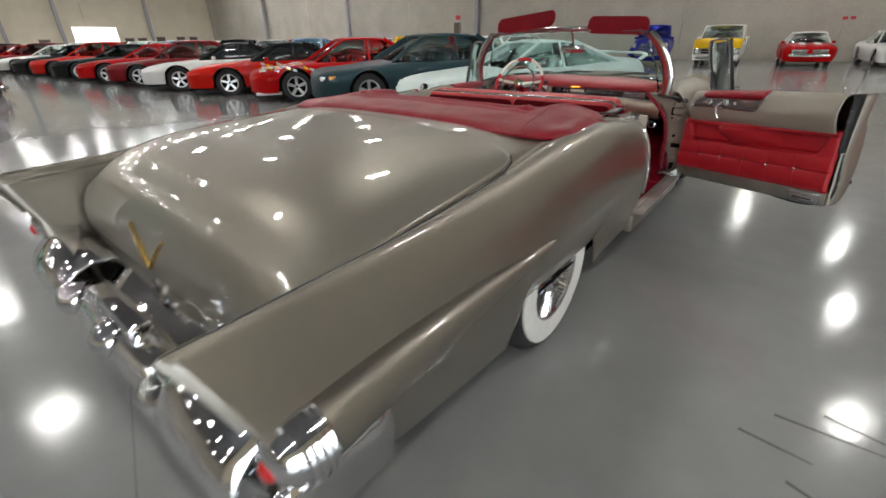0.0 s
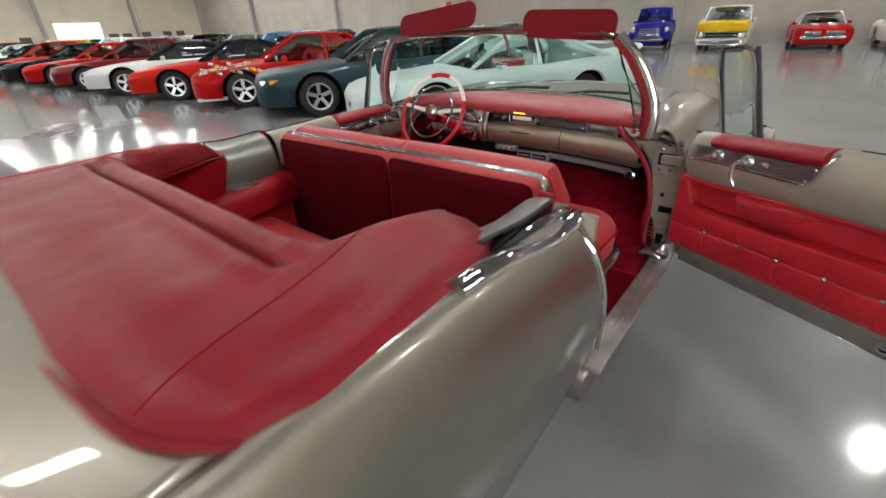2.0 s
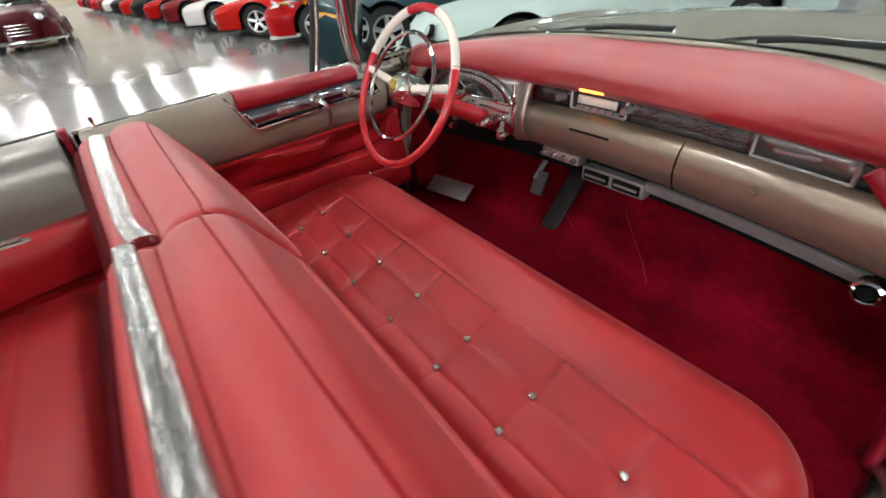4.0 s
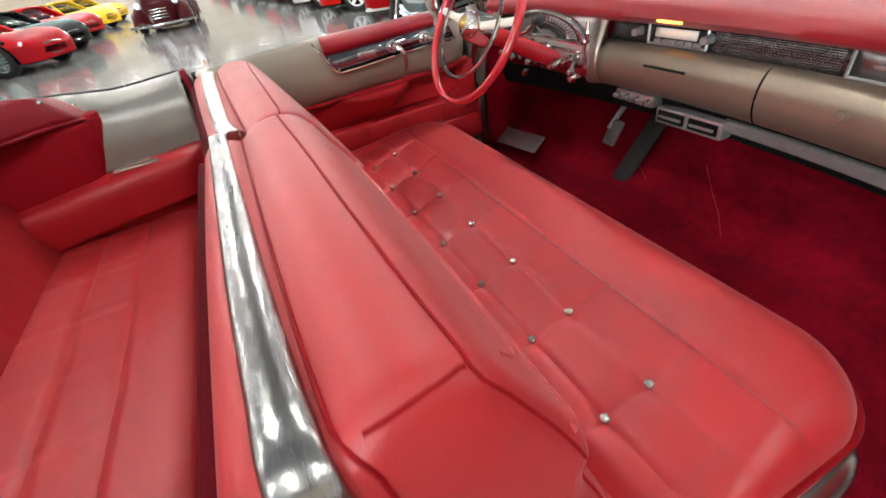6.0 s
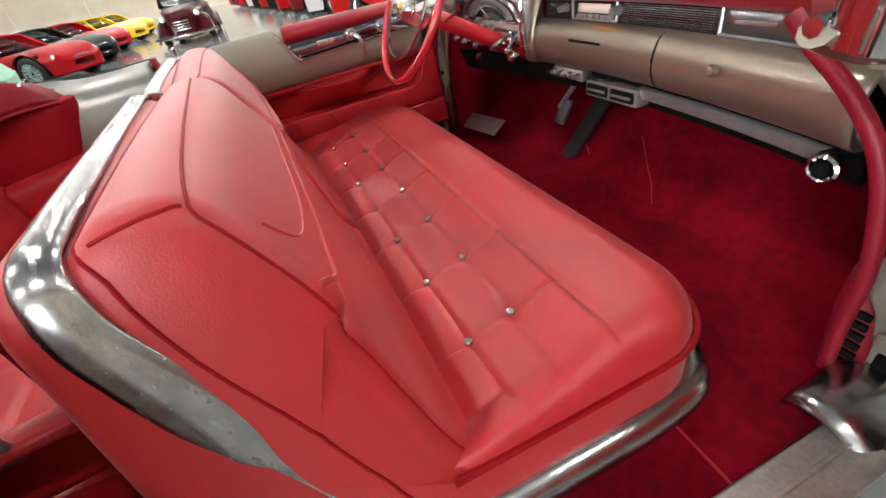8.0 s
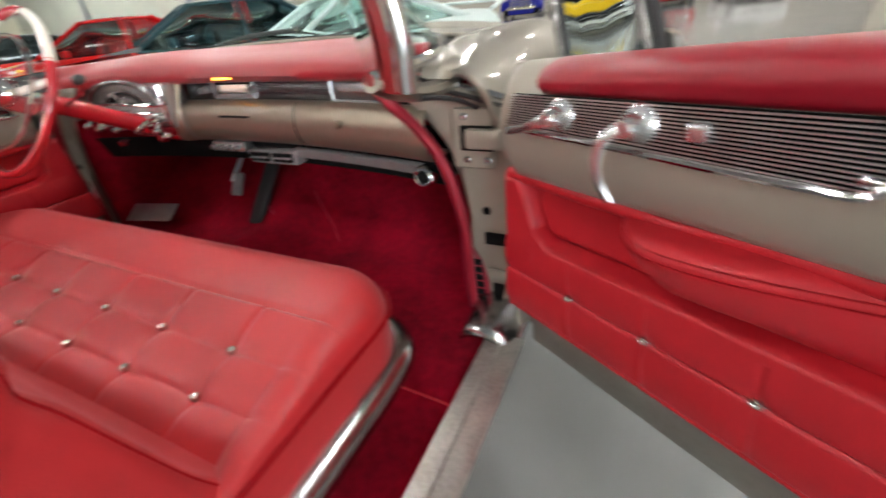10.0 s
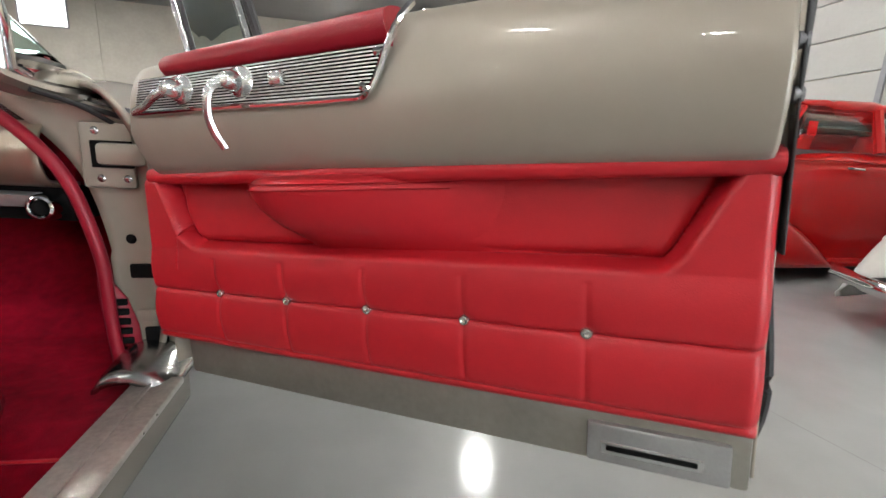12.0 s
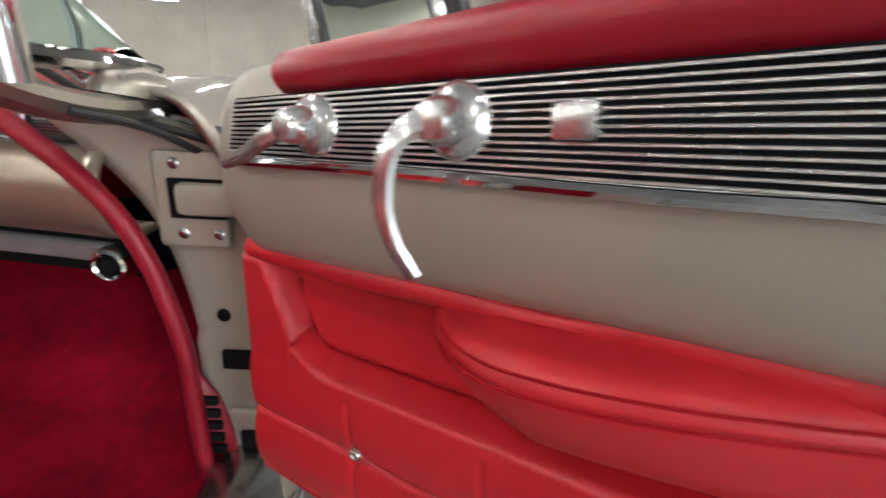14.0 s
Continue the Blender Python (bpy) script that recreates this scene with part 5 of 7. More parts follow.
for side in (1, -1):
    pil = curve([(0.788 * side, 3.265, 0.945), (0.797 * side, 3.25, 1.04), (0.78 * side, 3.24, 1.12), (0.705 * side, 3.215, 1.26), (0.632 * side, 3.20, 1.338)], 24)
    pillar_ob = place("windscreen_pillar", Shape().tube(pil, 0.034, 16, flat=0.55, up=(0, 1, 0), taper=np.linspace(1.15, 0.8, 24)), CHROME, ws)
    place("pillar_ridge", Shape().tube(pil + (0.004 * side, -0.020, 0), 0.008, 8, flat=0.7, up=(0, 1, 0)), CHROME, pillar_ob)
    place("pillar_gasket", Shape().tube(pil + (-0.030 * side, 0.006, 0), 0.009, 8), DARK, ws)
    place("pillar_foot", Shape().tube(curve([(0.748 * side, 3.25, 0.96), (0.765 * side, 3.30, 0.935), (0.79 * side, 3.40, 0.92), (0.80 * side, 3.55, 0.945)], 16), 0.026, 10, flat=0.7), PAINT, ws)
    place("pillar_cap", Shape().lathe([(0.0, 0.024), (0.02, 0.022), (0.038, 0.014), (0.046, 0.004), (0.048, -0.01)], (0.785 * side, 3.47, 0.945), (0.1 * side, 0.1, 1), 24).moved(lambda p: (p[0], 3.46 + (p[1] - 3.46) * 1.6, p[2])), PAINT, ws)
    place("foot_seal", Shape().tube(curve([(0.80 * side, 3.33, 0.918), (0.835 * side, 3.40, 0.90), (0.88 * side, 3.46, 0.86)], 12), 0.005, 8), DARK, ws)
g = []
for k in np.linspace(0, 1, 14):
    row = GL_LOW * (1 - k) + GL_TOP * k
    bulge = 0.04 * math.sin(math.pi * k)
    g.append(row + np.stack([0 * row[:, 0], np.full(61, bulge), 0 * row[:, 0]], 1))
pane = place("glass", Shape().grid(g), GLASS, ws, "clear curved windscreen glass", thick=0.004)
pane.visible_shadow = False
for x0, x1, name in ((-0.60, -0.09, "sun_visor"), (0.18, 0.61, "sun_visor")):
    v = pad(x0, x1, 0.0, 0.115, 0.016, 0.016, 0.045, -0.012, 40, 16)
    v = v.moved(lambda p: (p[0], 3.235 + p[2] + 0.12 * p[1], 1.338 + p[1] + 0.055 * (p[0] - x0) / (x1 - x0) * (1 if x0 < 0 else -0.3)))
    sv = place(name, v, DARKRED, ws, "red vinyl sun visor tilted upwards")
    place("visor_clip", Shape().box(((x0 + 0.01) if x0 > 0 else (x1 - 0.03), 3.22, 1.345), ((x0 + 0.03) if x0 > 0 else (x1 - 0.01), 3.26, 1.365), 0.004), CHROME, sv)
place("visor_rod", Shape().tube([(-0.60, 3.225, 1.345), (0, 3.25, 1.362), (0.61, 3.225, 1.345)], 0.007, 8), CHROME, ws)
for x0, x1 in ((-0.42, 0.02), (0.12, 0.52)):
    arm_pts = curve([(x0, 3.93 - 0.1 * abs(x0) ** 1.5, 1.005), (0.5 * (x0 + x1), 3.90, 1.03), (x1, 3.90 - 0.1 * abs(x1) ** 1.5, 1.035)], 14)
    wiper = place("wiper", Shape().tube(arm_pts, 0.006, 8, flat=0.7), CHROME_WORN, ws, "windscreen wiper arm with a black blade")
    place("blade", Shape().tube(arm_pts[4:] + (0, -0.012, -0.004), 0.005, 6, flat=1.6), DARK, wiper)
rm = place("rear_view_mirror", Shape().box((-0.10, 3.40, 1.20), (0.10, 3.43, 1.255), 0.016), CHROME, ws)
place("mirror_stem", Shape().tube([(0, 3.42, 1.25), (0, 3.40, 1.31), (0, 3.35, 1.365)], 0.008, 8), CHROME, rm)

# ---------------------------------------------------------------- dashboard
def dash_y(x):
    return 3.49 + 0.09 * (1 - min(1, abs(x) / 0.75) ** 2)


def sweep(prof, x0, x1, n=40):
    """A profile of (dy, z) carried across the car along the dash line."""
    return Shape().grid([[(x, dash_y(x) + dy, z) for dy, z in prof] for x in np.linspace(x0, x1, n)])


top_rows = []
for a in np.linspace(-1, 1, 61):
    x = 0.735 * a
    far = 3.885 - 0.50 * abs(a) ** 3.2
    pod = 0.015 * math.exp(-(((x + 0.40) / 0.2) ** 2))
    y0 = dash_y(x) - 0.045
    far = max(far, y0 + 0.06)
    row = curve([(x, y0 + 0.03, 0.925), (x, y0 + 0.006, 0.932), (x, y0, 0.945 + pod * 0.4), (x, y0 + 0.015, 0.962 + pod), (x, y0 + 0.4 * (far - y0), 0.985 + pod), (x, far, 0.99)], 24)
    top_rows.append(row)
dash = place("dash_top", Shape().grid(top_rows), DASHTOP, car, "red padded dashboard top", thick=0.015, angle=60)
place("dash_lower", sweep(curve([(-0.02, 0.868), (-0.045, 0.855), (-0.06, 0.82), (-0.058, 0.78), (-0.04, 0.75), (0.0, 0.738), (0.06, 0.74)], 24), -0.20, 0.735), BEIGE, dash, "bronze painted lower dashboard", thick=0.008, angle=60)
end = Shape().grid([[(-0.20 - 0.04 * math.sin(k * math.pi), dash_y(-0.2) + dy - 0.02 * math.sin(k * 3.14), z) for dy, z in curve([(-0.02, 0.935), (-0.05, 0.86), (-0.06, 0.81), (-0.04, 0.75), (0.02, 0.735)], 16)] for k in np.linspace(0, 0.5, 6)])
place("dash_end", end, BEIGE, dash, thick=0.008)
place("glove_gap", Shape().tube([(0.29, dash_y(0.29) + dy - 0.0045, z) for dy, z in curve([(-0.02, 0.868), (-0.045, 0.855), (-0.06, 0.82), (-0.058, 0.78), (-0.04, 0.75), (0.0, 0.738)], 24)], 0.0025, 6), SHADOWBOX, dash)
place("ash_slot", Shape().tube([(x, dash_y(x) - 0.0605, 0.826) for x in np.linspace(-0.03, 0.10, 6)], 0.006, 6, flat=0.6), SHADOWBOX, dash)
face = place("radio_strip", sweep([(-0.012, 0.935), (-0.022, 0.866)], -0.19, 0.70), INSTR, dash, "black radio strip with bright grille bars", thick=0.006)
for k in range(13):
    for xa, xb in ((0.13, 0.41), (0.615, 0.695)):
        place("grille_bar", Shape().tube([(x, dash_y(x) - 0.0225 + 0.0006 * k, 0.874 + 0.0044 * k) for x in np.linspace(xa, xb, 8)], 0.0014, 5), ALLOY, face)
for x0, x1, z0, z1, nm in ((-0.06, 0.115, 0.874, 0.93, "radio"), (0.425, 0.60, 0.872, 0.932, "speaker_plate")):
    fr = Shape()
    for z in (z0, z1):
        fr.tube([(x, dash_y(x) - 0.024, z) for x in np.linspace(x0, x1, 6)], 0.004, 6)
    for x in (x0, x1):
        fr.tube([(x, dash_y(x) - 0.024, z0), (x, dash_y(x) - 0.024, z1)], 0.004, 6)
    f2 = place(nm, fr, TRIM, face)
    if nm == "speaker_plate":
        place("plate", sweep([(-0.0205, z1), (-0.0225, z0)], x0, x1, 8), BLUEGREY, f2, thick=0.003)
        place("script", Shape().box((x0 + 0.04, dash_y(0.5) - 0.03, 0.895), (x1 - 0.05, dash_y(0.5) - 0.022, 0.903), 0.001), TRIM, f2)
    else:
        place("dial", sweep([(-0.0205, z1 - 0.018), (-0.0225, z0 + 0.016)], x0 + 0.02, x1 - 0.03, 8), IVORY, f2, thick=0.003)
        for k in range(6):
            x = x0 + 0.025 + 0.024 * k
            place("radio_key", Shape().box((x, dash_y(x) - 0.034, z0 + 0.003), (x + 0.018, dash_y(x) - 0.022, z0 + 0.014), 0.002), TRIM, f2)
        for x in (x0 - 0.03, x1 + 0.005):
            place("radio_knob", Shape().lathe([(0.0, 0.028), (0.009, 0.026), (0.011, 0.01), (0.013, 0.0)], (x, dash_y(x) - 0.022, 0.90), (0, -1, 0), 16), TRIM, f2)
place("warning_lamp", Shape().box((-0.02, dash_y(0) - 0.05, 0.931), (0.055, dash_y(0) - 0.03, 0.937), 0.002), AMBER, face, "glowing amber map light under the dash top")
place("glove_knob", Shape().lathe([(0.0, 0.03), (0.009, 0.028), (0.012, 0.018), (0.007, 0.008), (0.013, 0.0)], (0.467, dash_y(0.467) - 0.058, 0.822), (0, -1, 0.1), 18), BEIGE, dash)
place("lower_strip", sweep([(-0.002, 0.722), (-0.01, 0.714), (-0.006, 0.692), (0.02, 0.686)], 0.20, 0.69), TRIM, dash, "aluminium strip under the dashboard", thick=0.004)
place("outlet_hole", Shape().lathe([(0.0, 0.004), (0.0175, 0.004), (0.018, -0.01)], (0.695, dash_y(0.69) - 0.012, 0.692), (0, -1, 0), 26), SHADOWBOX, dash)
place("strip_knob", Shape().lathe([(0.0165, 0.0), (0.017, 0.013), (0.021, 0.017), (0.026, 0.014), (0.029, 0.004), (0.030, -0.02)], (0.695, dash_y(0.69) - 0.012, 0.692), (0, -1, 0), 26), CHROME, dash, "round chrome outlet")
place("strip_hole", Shape().lathe([(0.0, 0.0165), (0.014, 0.0175)], (0.695, dash_y(0.69) - 0.012, 0.692), (0, -1, 0), 20), SHADOWBOX, dash)
# Black sheet stands in for the shade under the dashboard
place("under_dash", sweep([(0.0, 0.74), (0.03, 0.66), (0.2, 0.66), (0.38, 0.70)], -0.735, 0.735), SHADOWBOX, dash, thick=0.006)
ash = place("ashtray_unit", Shape().box((0.0, 3.555, 0.665), (0.205, 3.62, 0.712), 0.006), TRIM, dash, "chrome framed twin control unit under the dash")
for x in (0.012, 0.11):
    place("window", Shape().box((x, 3.549, 0.675), (x + 0.083, 3.557, 0.704), 0.002), SHADOWBOX, ash)
    place("bar", Shape().box((x + 0.006, 3.545, 0.686), (x + 0.077, 3.551, 0.693), 0.001), TRIM, ash)
sw = place("switch_box", Shape().box((-0.155, 3.55, 0.70), (-0.01, 3.61, 0.735), 0.008), ALLOY, dash)
for k in range(4):
    place("knob", Shape().lathe([(0.0, 0.018), (0.008, 0.016), (0.009, 0.0)], (-0.14 + 0.038 * k, 3.55, 0.718), (0, -1, 0), 14), TRIM, sw)

# Instruments
ins = place("instrument_pod", Shape().box((-0.63, 3.49, 0.785), (-0.215, 3.57, 0.93), 0.02), ALLOY, dash, "silver instrument housing with chrome bezels")


def dial(r0, r1, a0, a1, y, n=36):
    return Shape().grid([[(-0.415 + 0.195 * r * math.cos(a), y, 0.868 + 0.078 * r * math.sin(a)) for a in np.linspace(a0, a1, n)] for r in (r0, r1)])


place("dial_hood", dial(0.90, 1.05, 0.0, math.pi, 3.476), CHROME_WORN, ins, "dark bright metal hood over the dials", thick=0.02)
band = place("dial_band", dial(0.58, 0.90, 0.04, math.pi - 0.04, 3.482), DIALFACE, ins, "silver arched speedometer scale", thick=0.004)
for k in range(25):
    a = 0.12 + (math.pi - 0.24) * k / 24
    place("tick", Shape().tube([(-0.415 + 0.195 * r * math.cos(a), 3.479, 0.868 + 0.078 * r * math.sin(a)) for r in (0.64, 0.84 if k % 3 else 0.88)], 0.0012, 5), INSTR, band)
place("speedometer", dial(0.30, 0.57, 0.10, math.pi - 0.10, 3.484), INSTR, ins, "dark crescent speedometer window", thick=0.004)
rim_pts = [(-0.415 + 0.195 * 0.575 * math.cos(a), 3.479, 0.868 + 0.078 * 0.575 * math.sin(a)) for a in np.linspace(0.06, math.pi - 0.06, 30)]
place("bezel", Shape().tube(rim_pts, 0.004, 6, up=(0, 1, 0)), CHROME, ins)
place("needle", Shape().tube([(-0.415, 3.475, 0.875), (-0.47, 3.475, 0.905)], 0.002, 5), IVORY, ins)
place("lower_panel", Shape().box((-0.60, 3.472, 0.815), (-0.225, 3.50, 0.872), 0.010), DIALFACE, ins, "silver switch panel under the dials")
place("trim_bar", Shape().tube([(-0.61, 3.468, 0.870), (-0.415, 3.464, 0.874), (-0.222, 3.468, 0.870)], 0.006, 8), CHROME, ins)
place("trim_bar", Shape().tube([(-0.36, 3.466, 0.846), (-0.29, 3.464, 0.846), (-0.228, 3.468, 0.844)], 0.005, 8), CHROME, ins)
place("end_trim", Shape().tube(curve([(-0.212, 3.478, 0.93), (-0.210, 3.474, 0.875), (-0.216, 3.478, 0.80)], 12), 0.006, 8), CHROME, ins)
for k in range(8):
    x = -0.60 + 0.052 * k
    tip = (x + 0.012 * math.sin(3.0 * k), 3.425 + 0.006 * (k % 3), 0.808 - 0.010 * (k % 2))
    lever = place("switch_lever", Shape().tube(curve([(x, 3.475, 0.826), (0.5 * (x + tip[0]), 3.45, 0.822), tip], 8), 0.0055, 8, taper=np.linspace(0.9, 1.5, 8)), CHROME, ins)
    place("lever_tip", Shape().lathe([(0.0, 0.012), (0.008, 0.009), (0.0115, 0.0), (0.008, -0.009)], tip, (0.1, -1, 0.1), 14), KNOB, lever)
for x, z in ((-0.535, 0.85), (-0.475, 0.846), (-0.40, 0.842), (-0.255, 0.822), (-0.285, 0.808)):
    place("knob", Shape().lathe([(0.0, 0.034), (0.010, 0.032), (0.015, 0.022), (0.010, 0.010), (0.018, 0.0)], (x, 3.474, z), (0, -1, 0.15), 18), CHROME, ins)
place("choke_knob", Shape().lathe([(0.0, 0.05), (0.012, 0.048), (0.018, 0.036), (0.013, 0.022), (0.007, 0.0)], (-0.245, 3.49, 0.775), (0, -1, -0.05), 18), CHROME, ins, "larger chrome knob on a short stem")
place("column_surround", Shape().box((-0.44, 3.47, 0.765), (-0.23, 3.54, 0.80), 0.014), DARKRED, ins)
place("under_switch", Shape().lathe([(0.0, 0.03), (0.009, 0.028), (0.013, 0.016), (0.007, 0.0)], (-0.545, 3.50, 0.735), (0.2, -1, -0.1), 14), CHROME, ins)

# Steering wheel
HUB = Vector((-0.342, 3.17, 0.968))
AX = Vector((0.0, -0.88, 0.475)).normalized()
SIDE = Vector((1, 0, 0))
UPW = AX.cross(SIDE).normalized()
if UPW.z < 0:
    UPW = -UPW
def on_wheel(r, a, out=0.0):
    return HUB + SIDE * (r * math.cos(a)) + UPW * (r * math.sin(a)) + AX * out
sw = place("steering_wheel", Shape().tube([on_wheel(0.212, a) for a in np.linspace(math.radians(158), math.radians(382), 60)], 0.0115, 12, up=AX), WHEELRED, car, "red and ivory steering wheel with a chrome horn ring")
place("upper_rim", Shape().tube([on_wheel(0.212, a) for a in np.linspace(math.radians(20), math.radians(72), 20)], 0.0115, 12, up=AX), IVORY, sw)
place("upper_rim", Shape().tube([on_wheel(0.212, a) for a in np.linspace(math.radians(72), math.radians(108), 20)], 0.0118, 12, up=AX), WHEELRED, sw)
place("upper_rim", Shape().tube([on_wheel(0.212, a) for a in np.linspace(math.radians(108), math.radians(160), 20)], 0.0115, 12, up=AX), IVORY, sw)
place("horn_ring", Shape().tube([on_wheel(0.145, a, 0.012) for a in np.linspace(0, 2 * math.pi, 50, endpoint=False)], 0.006, 8, closed=True, up=AX), CHROME, sw)
place("hub", Shape().lathe([(0.0, 0.035), (0.02, 0.034), (0.036, 0.022), (0.042, 0.0), (0.045, -0.05)], HUB, AX, 28), CHROME, sw)
place("hub_crest", Shape().lathe([(0.0, 0.041), (0.014, 0.039), (0.02, 0.034)], HUB, AX, 20), GOLD, sw)
for a in (8, 172):
    place("spoke", Shape().tube([on_wheel(0.03, math.radians(a), -0.005), on_wheel(0.12, math.radians(a), -0.002), on_wheel(0.205, math.radians(a), 0.0)], 0.011, 8, flat=0.6, up=AX), IVORY, sw)
place("steering_column", Shape().tube([HUB - AX * 0.03, HUB - AX * 0.2, HUB - AX * 0.55], 0.027, 14), WHEELRED, sw)
place("gear_lever", Shape().tube([HUB - AX * 0.11 + Vector((0.03, 0, 0)), HUB - AX * 0.10 + Vector((0.15, 0, 0.03)), HUB - AX * 0.07 + Vector((0.22, 0, 0.05))], 0.006, 8), CHROME, sw)
place("lever_knob", Shape().lathe([(0.0, 0.02), (0.012, 0.012), (0.012, -0.008), (0.006, -0.02)], HUB - AX * 0.07 + Vector((0.225, 0, 0.052)), (1, 0, 0.2), 14), DARK, sw)

# Pedals
for pts in ([(0.073, 3.728), (0.146, 3.682), (0.20, 3.65), (0.246, 3.611)], [(-0.15, 3.823), (-0.177, 3.88), (-0.19, 3.93)], [(-0.05, 3.62), (-0.12, 3.66), (-0.22, 3.68)]):
    place("carpet_crease", Shape().tube([(x, y, floor_z(x, y) + 0.0105) for x, y in pts], 0.0012, 5), LEATHER, car)
brake = place("brake_pedal", Shape().box((-0.028, -0.006, -0.046), (0.028, 0.006, 0.046), 0.010, pose(-0.262, 3.67, 0.52, -30)), PEDAL, car, "ribbed rubber brake pedal")
place("pedal_arm", Shape().tube([(-0.285, 3.67, 0.53), (-0.285, 3.76, 0.62), (-0.285, 3.82, 0.66)], 0.01, 8), STEEL, brake)
place("accelerator", Shape().box((-0.036, -0.008, -0.125), (0.036, 0.008, 0.125), 0.007, pose(-0.152, 3.69, 0.482, -42)), DARK, car, "long black accelerator pedal")
place("toe_plate", Shape().box((-0.11, -0.002, -0.042), (0.11, 0.004, 0.042), 0.003, pose(-0.63, 3.51, 0.43, -58, 0, 12)), ALLOY, car)

# ---------------------------------------------------------------- the other cars
RIM = material("silver_alloy_rim", (0.62, 0.62, 0.62), 0.3, 0.9, 0.0, 10.0, 0.1)
GLASS_CAR = material("tinted_car_glass", (0.62, 0.74, 0.70), 0.0, transmission=1.0)
INTERIOR = material("dark_car_interior", (0.03, 0.028, 0.028), 0.8, 0.0, 0.0, 8.0, 0.3)
LAMPGLASS = material("headlamp_glass", (0.75, 0.78, 0.8), 0.08, 0.3, 0.8)


def road_wheel(parent, x, y, r, side, rim, wall=False, spokes=5):
    w = place("wheel", Shape().lathe([(r * 0.62, 0.09), (r * 0.85, 0.105), (r * 0.97, 0.085), (r, 0.05), (r, -0.05), (r * 0.95, -0.09), (r * 0.6, -0.09)], (x, y, r), (side, 0, 0), 28), DARK, parent)
    # Behind spokes the rim is near-black, standing in for shade
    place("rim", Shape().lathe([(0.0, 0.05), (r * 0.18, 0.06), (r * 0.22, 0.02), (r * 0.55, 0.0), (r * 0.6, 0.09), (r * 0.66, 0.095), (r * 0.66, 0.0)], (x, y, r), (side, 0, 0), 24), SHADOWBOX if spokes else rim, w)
    if spokes:
        s = Shape()
        for k in range(spokes):
            a = 2 * math.pi * k / spokes + 0.3
            s.tube([(x + side * 0.075, y + r * 0.08 * math.cos(a), r + r * 0.08 * math.sin(a)), (x + side * 0.085, y + r * 0.62 * math.cos(a), r + r * 0.62 * math.sin(a))], 0.035, 6, flat=0.5, up=(side, 0, 0.01))
        s.lathe([(r * 0.58, 0.09), (r * 0.67, 0.1), (r * 0.68, 0.06), (r * 0.58, 0.06)], (x, y, r), (side, 0, 0), 24)
        place("spokes", s, rim, w)
    if wall:
        place("whitewall", Shape().lathe([(r * 0.66, 0.1), (r * 0.82, 0.108), (r * 0.83, 0.09)], (x, y, r), (side, 0, 0), 24), WHITEWALL, w)
    return w


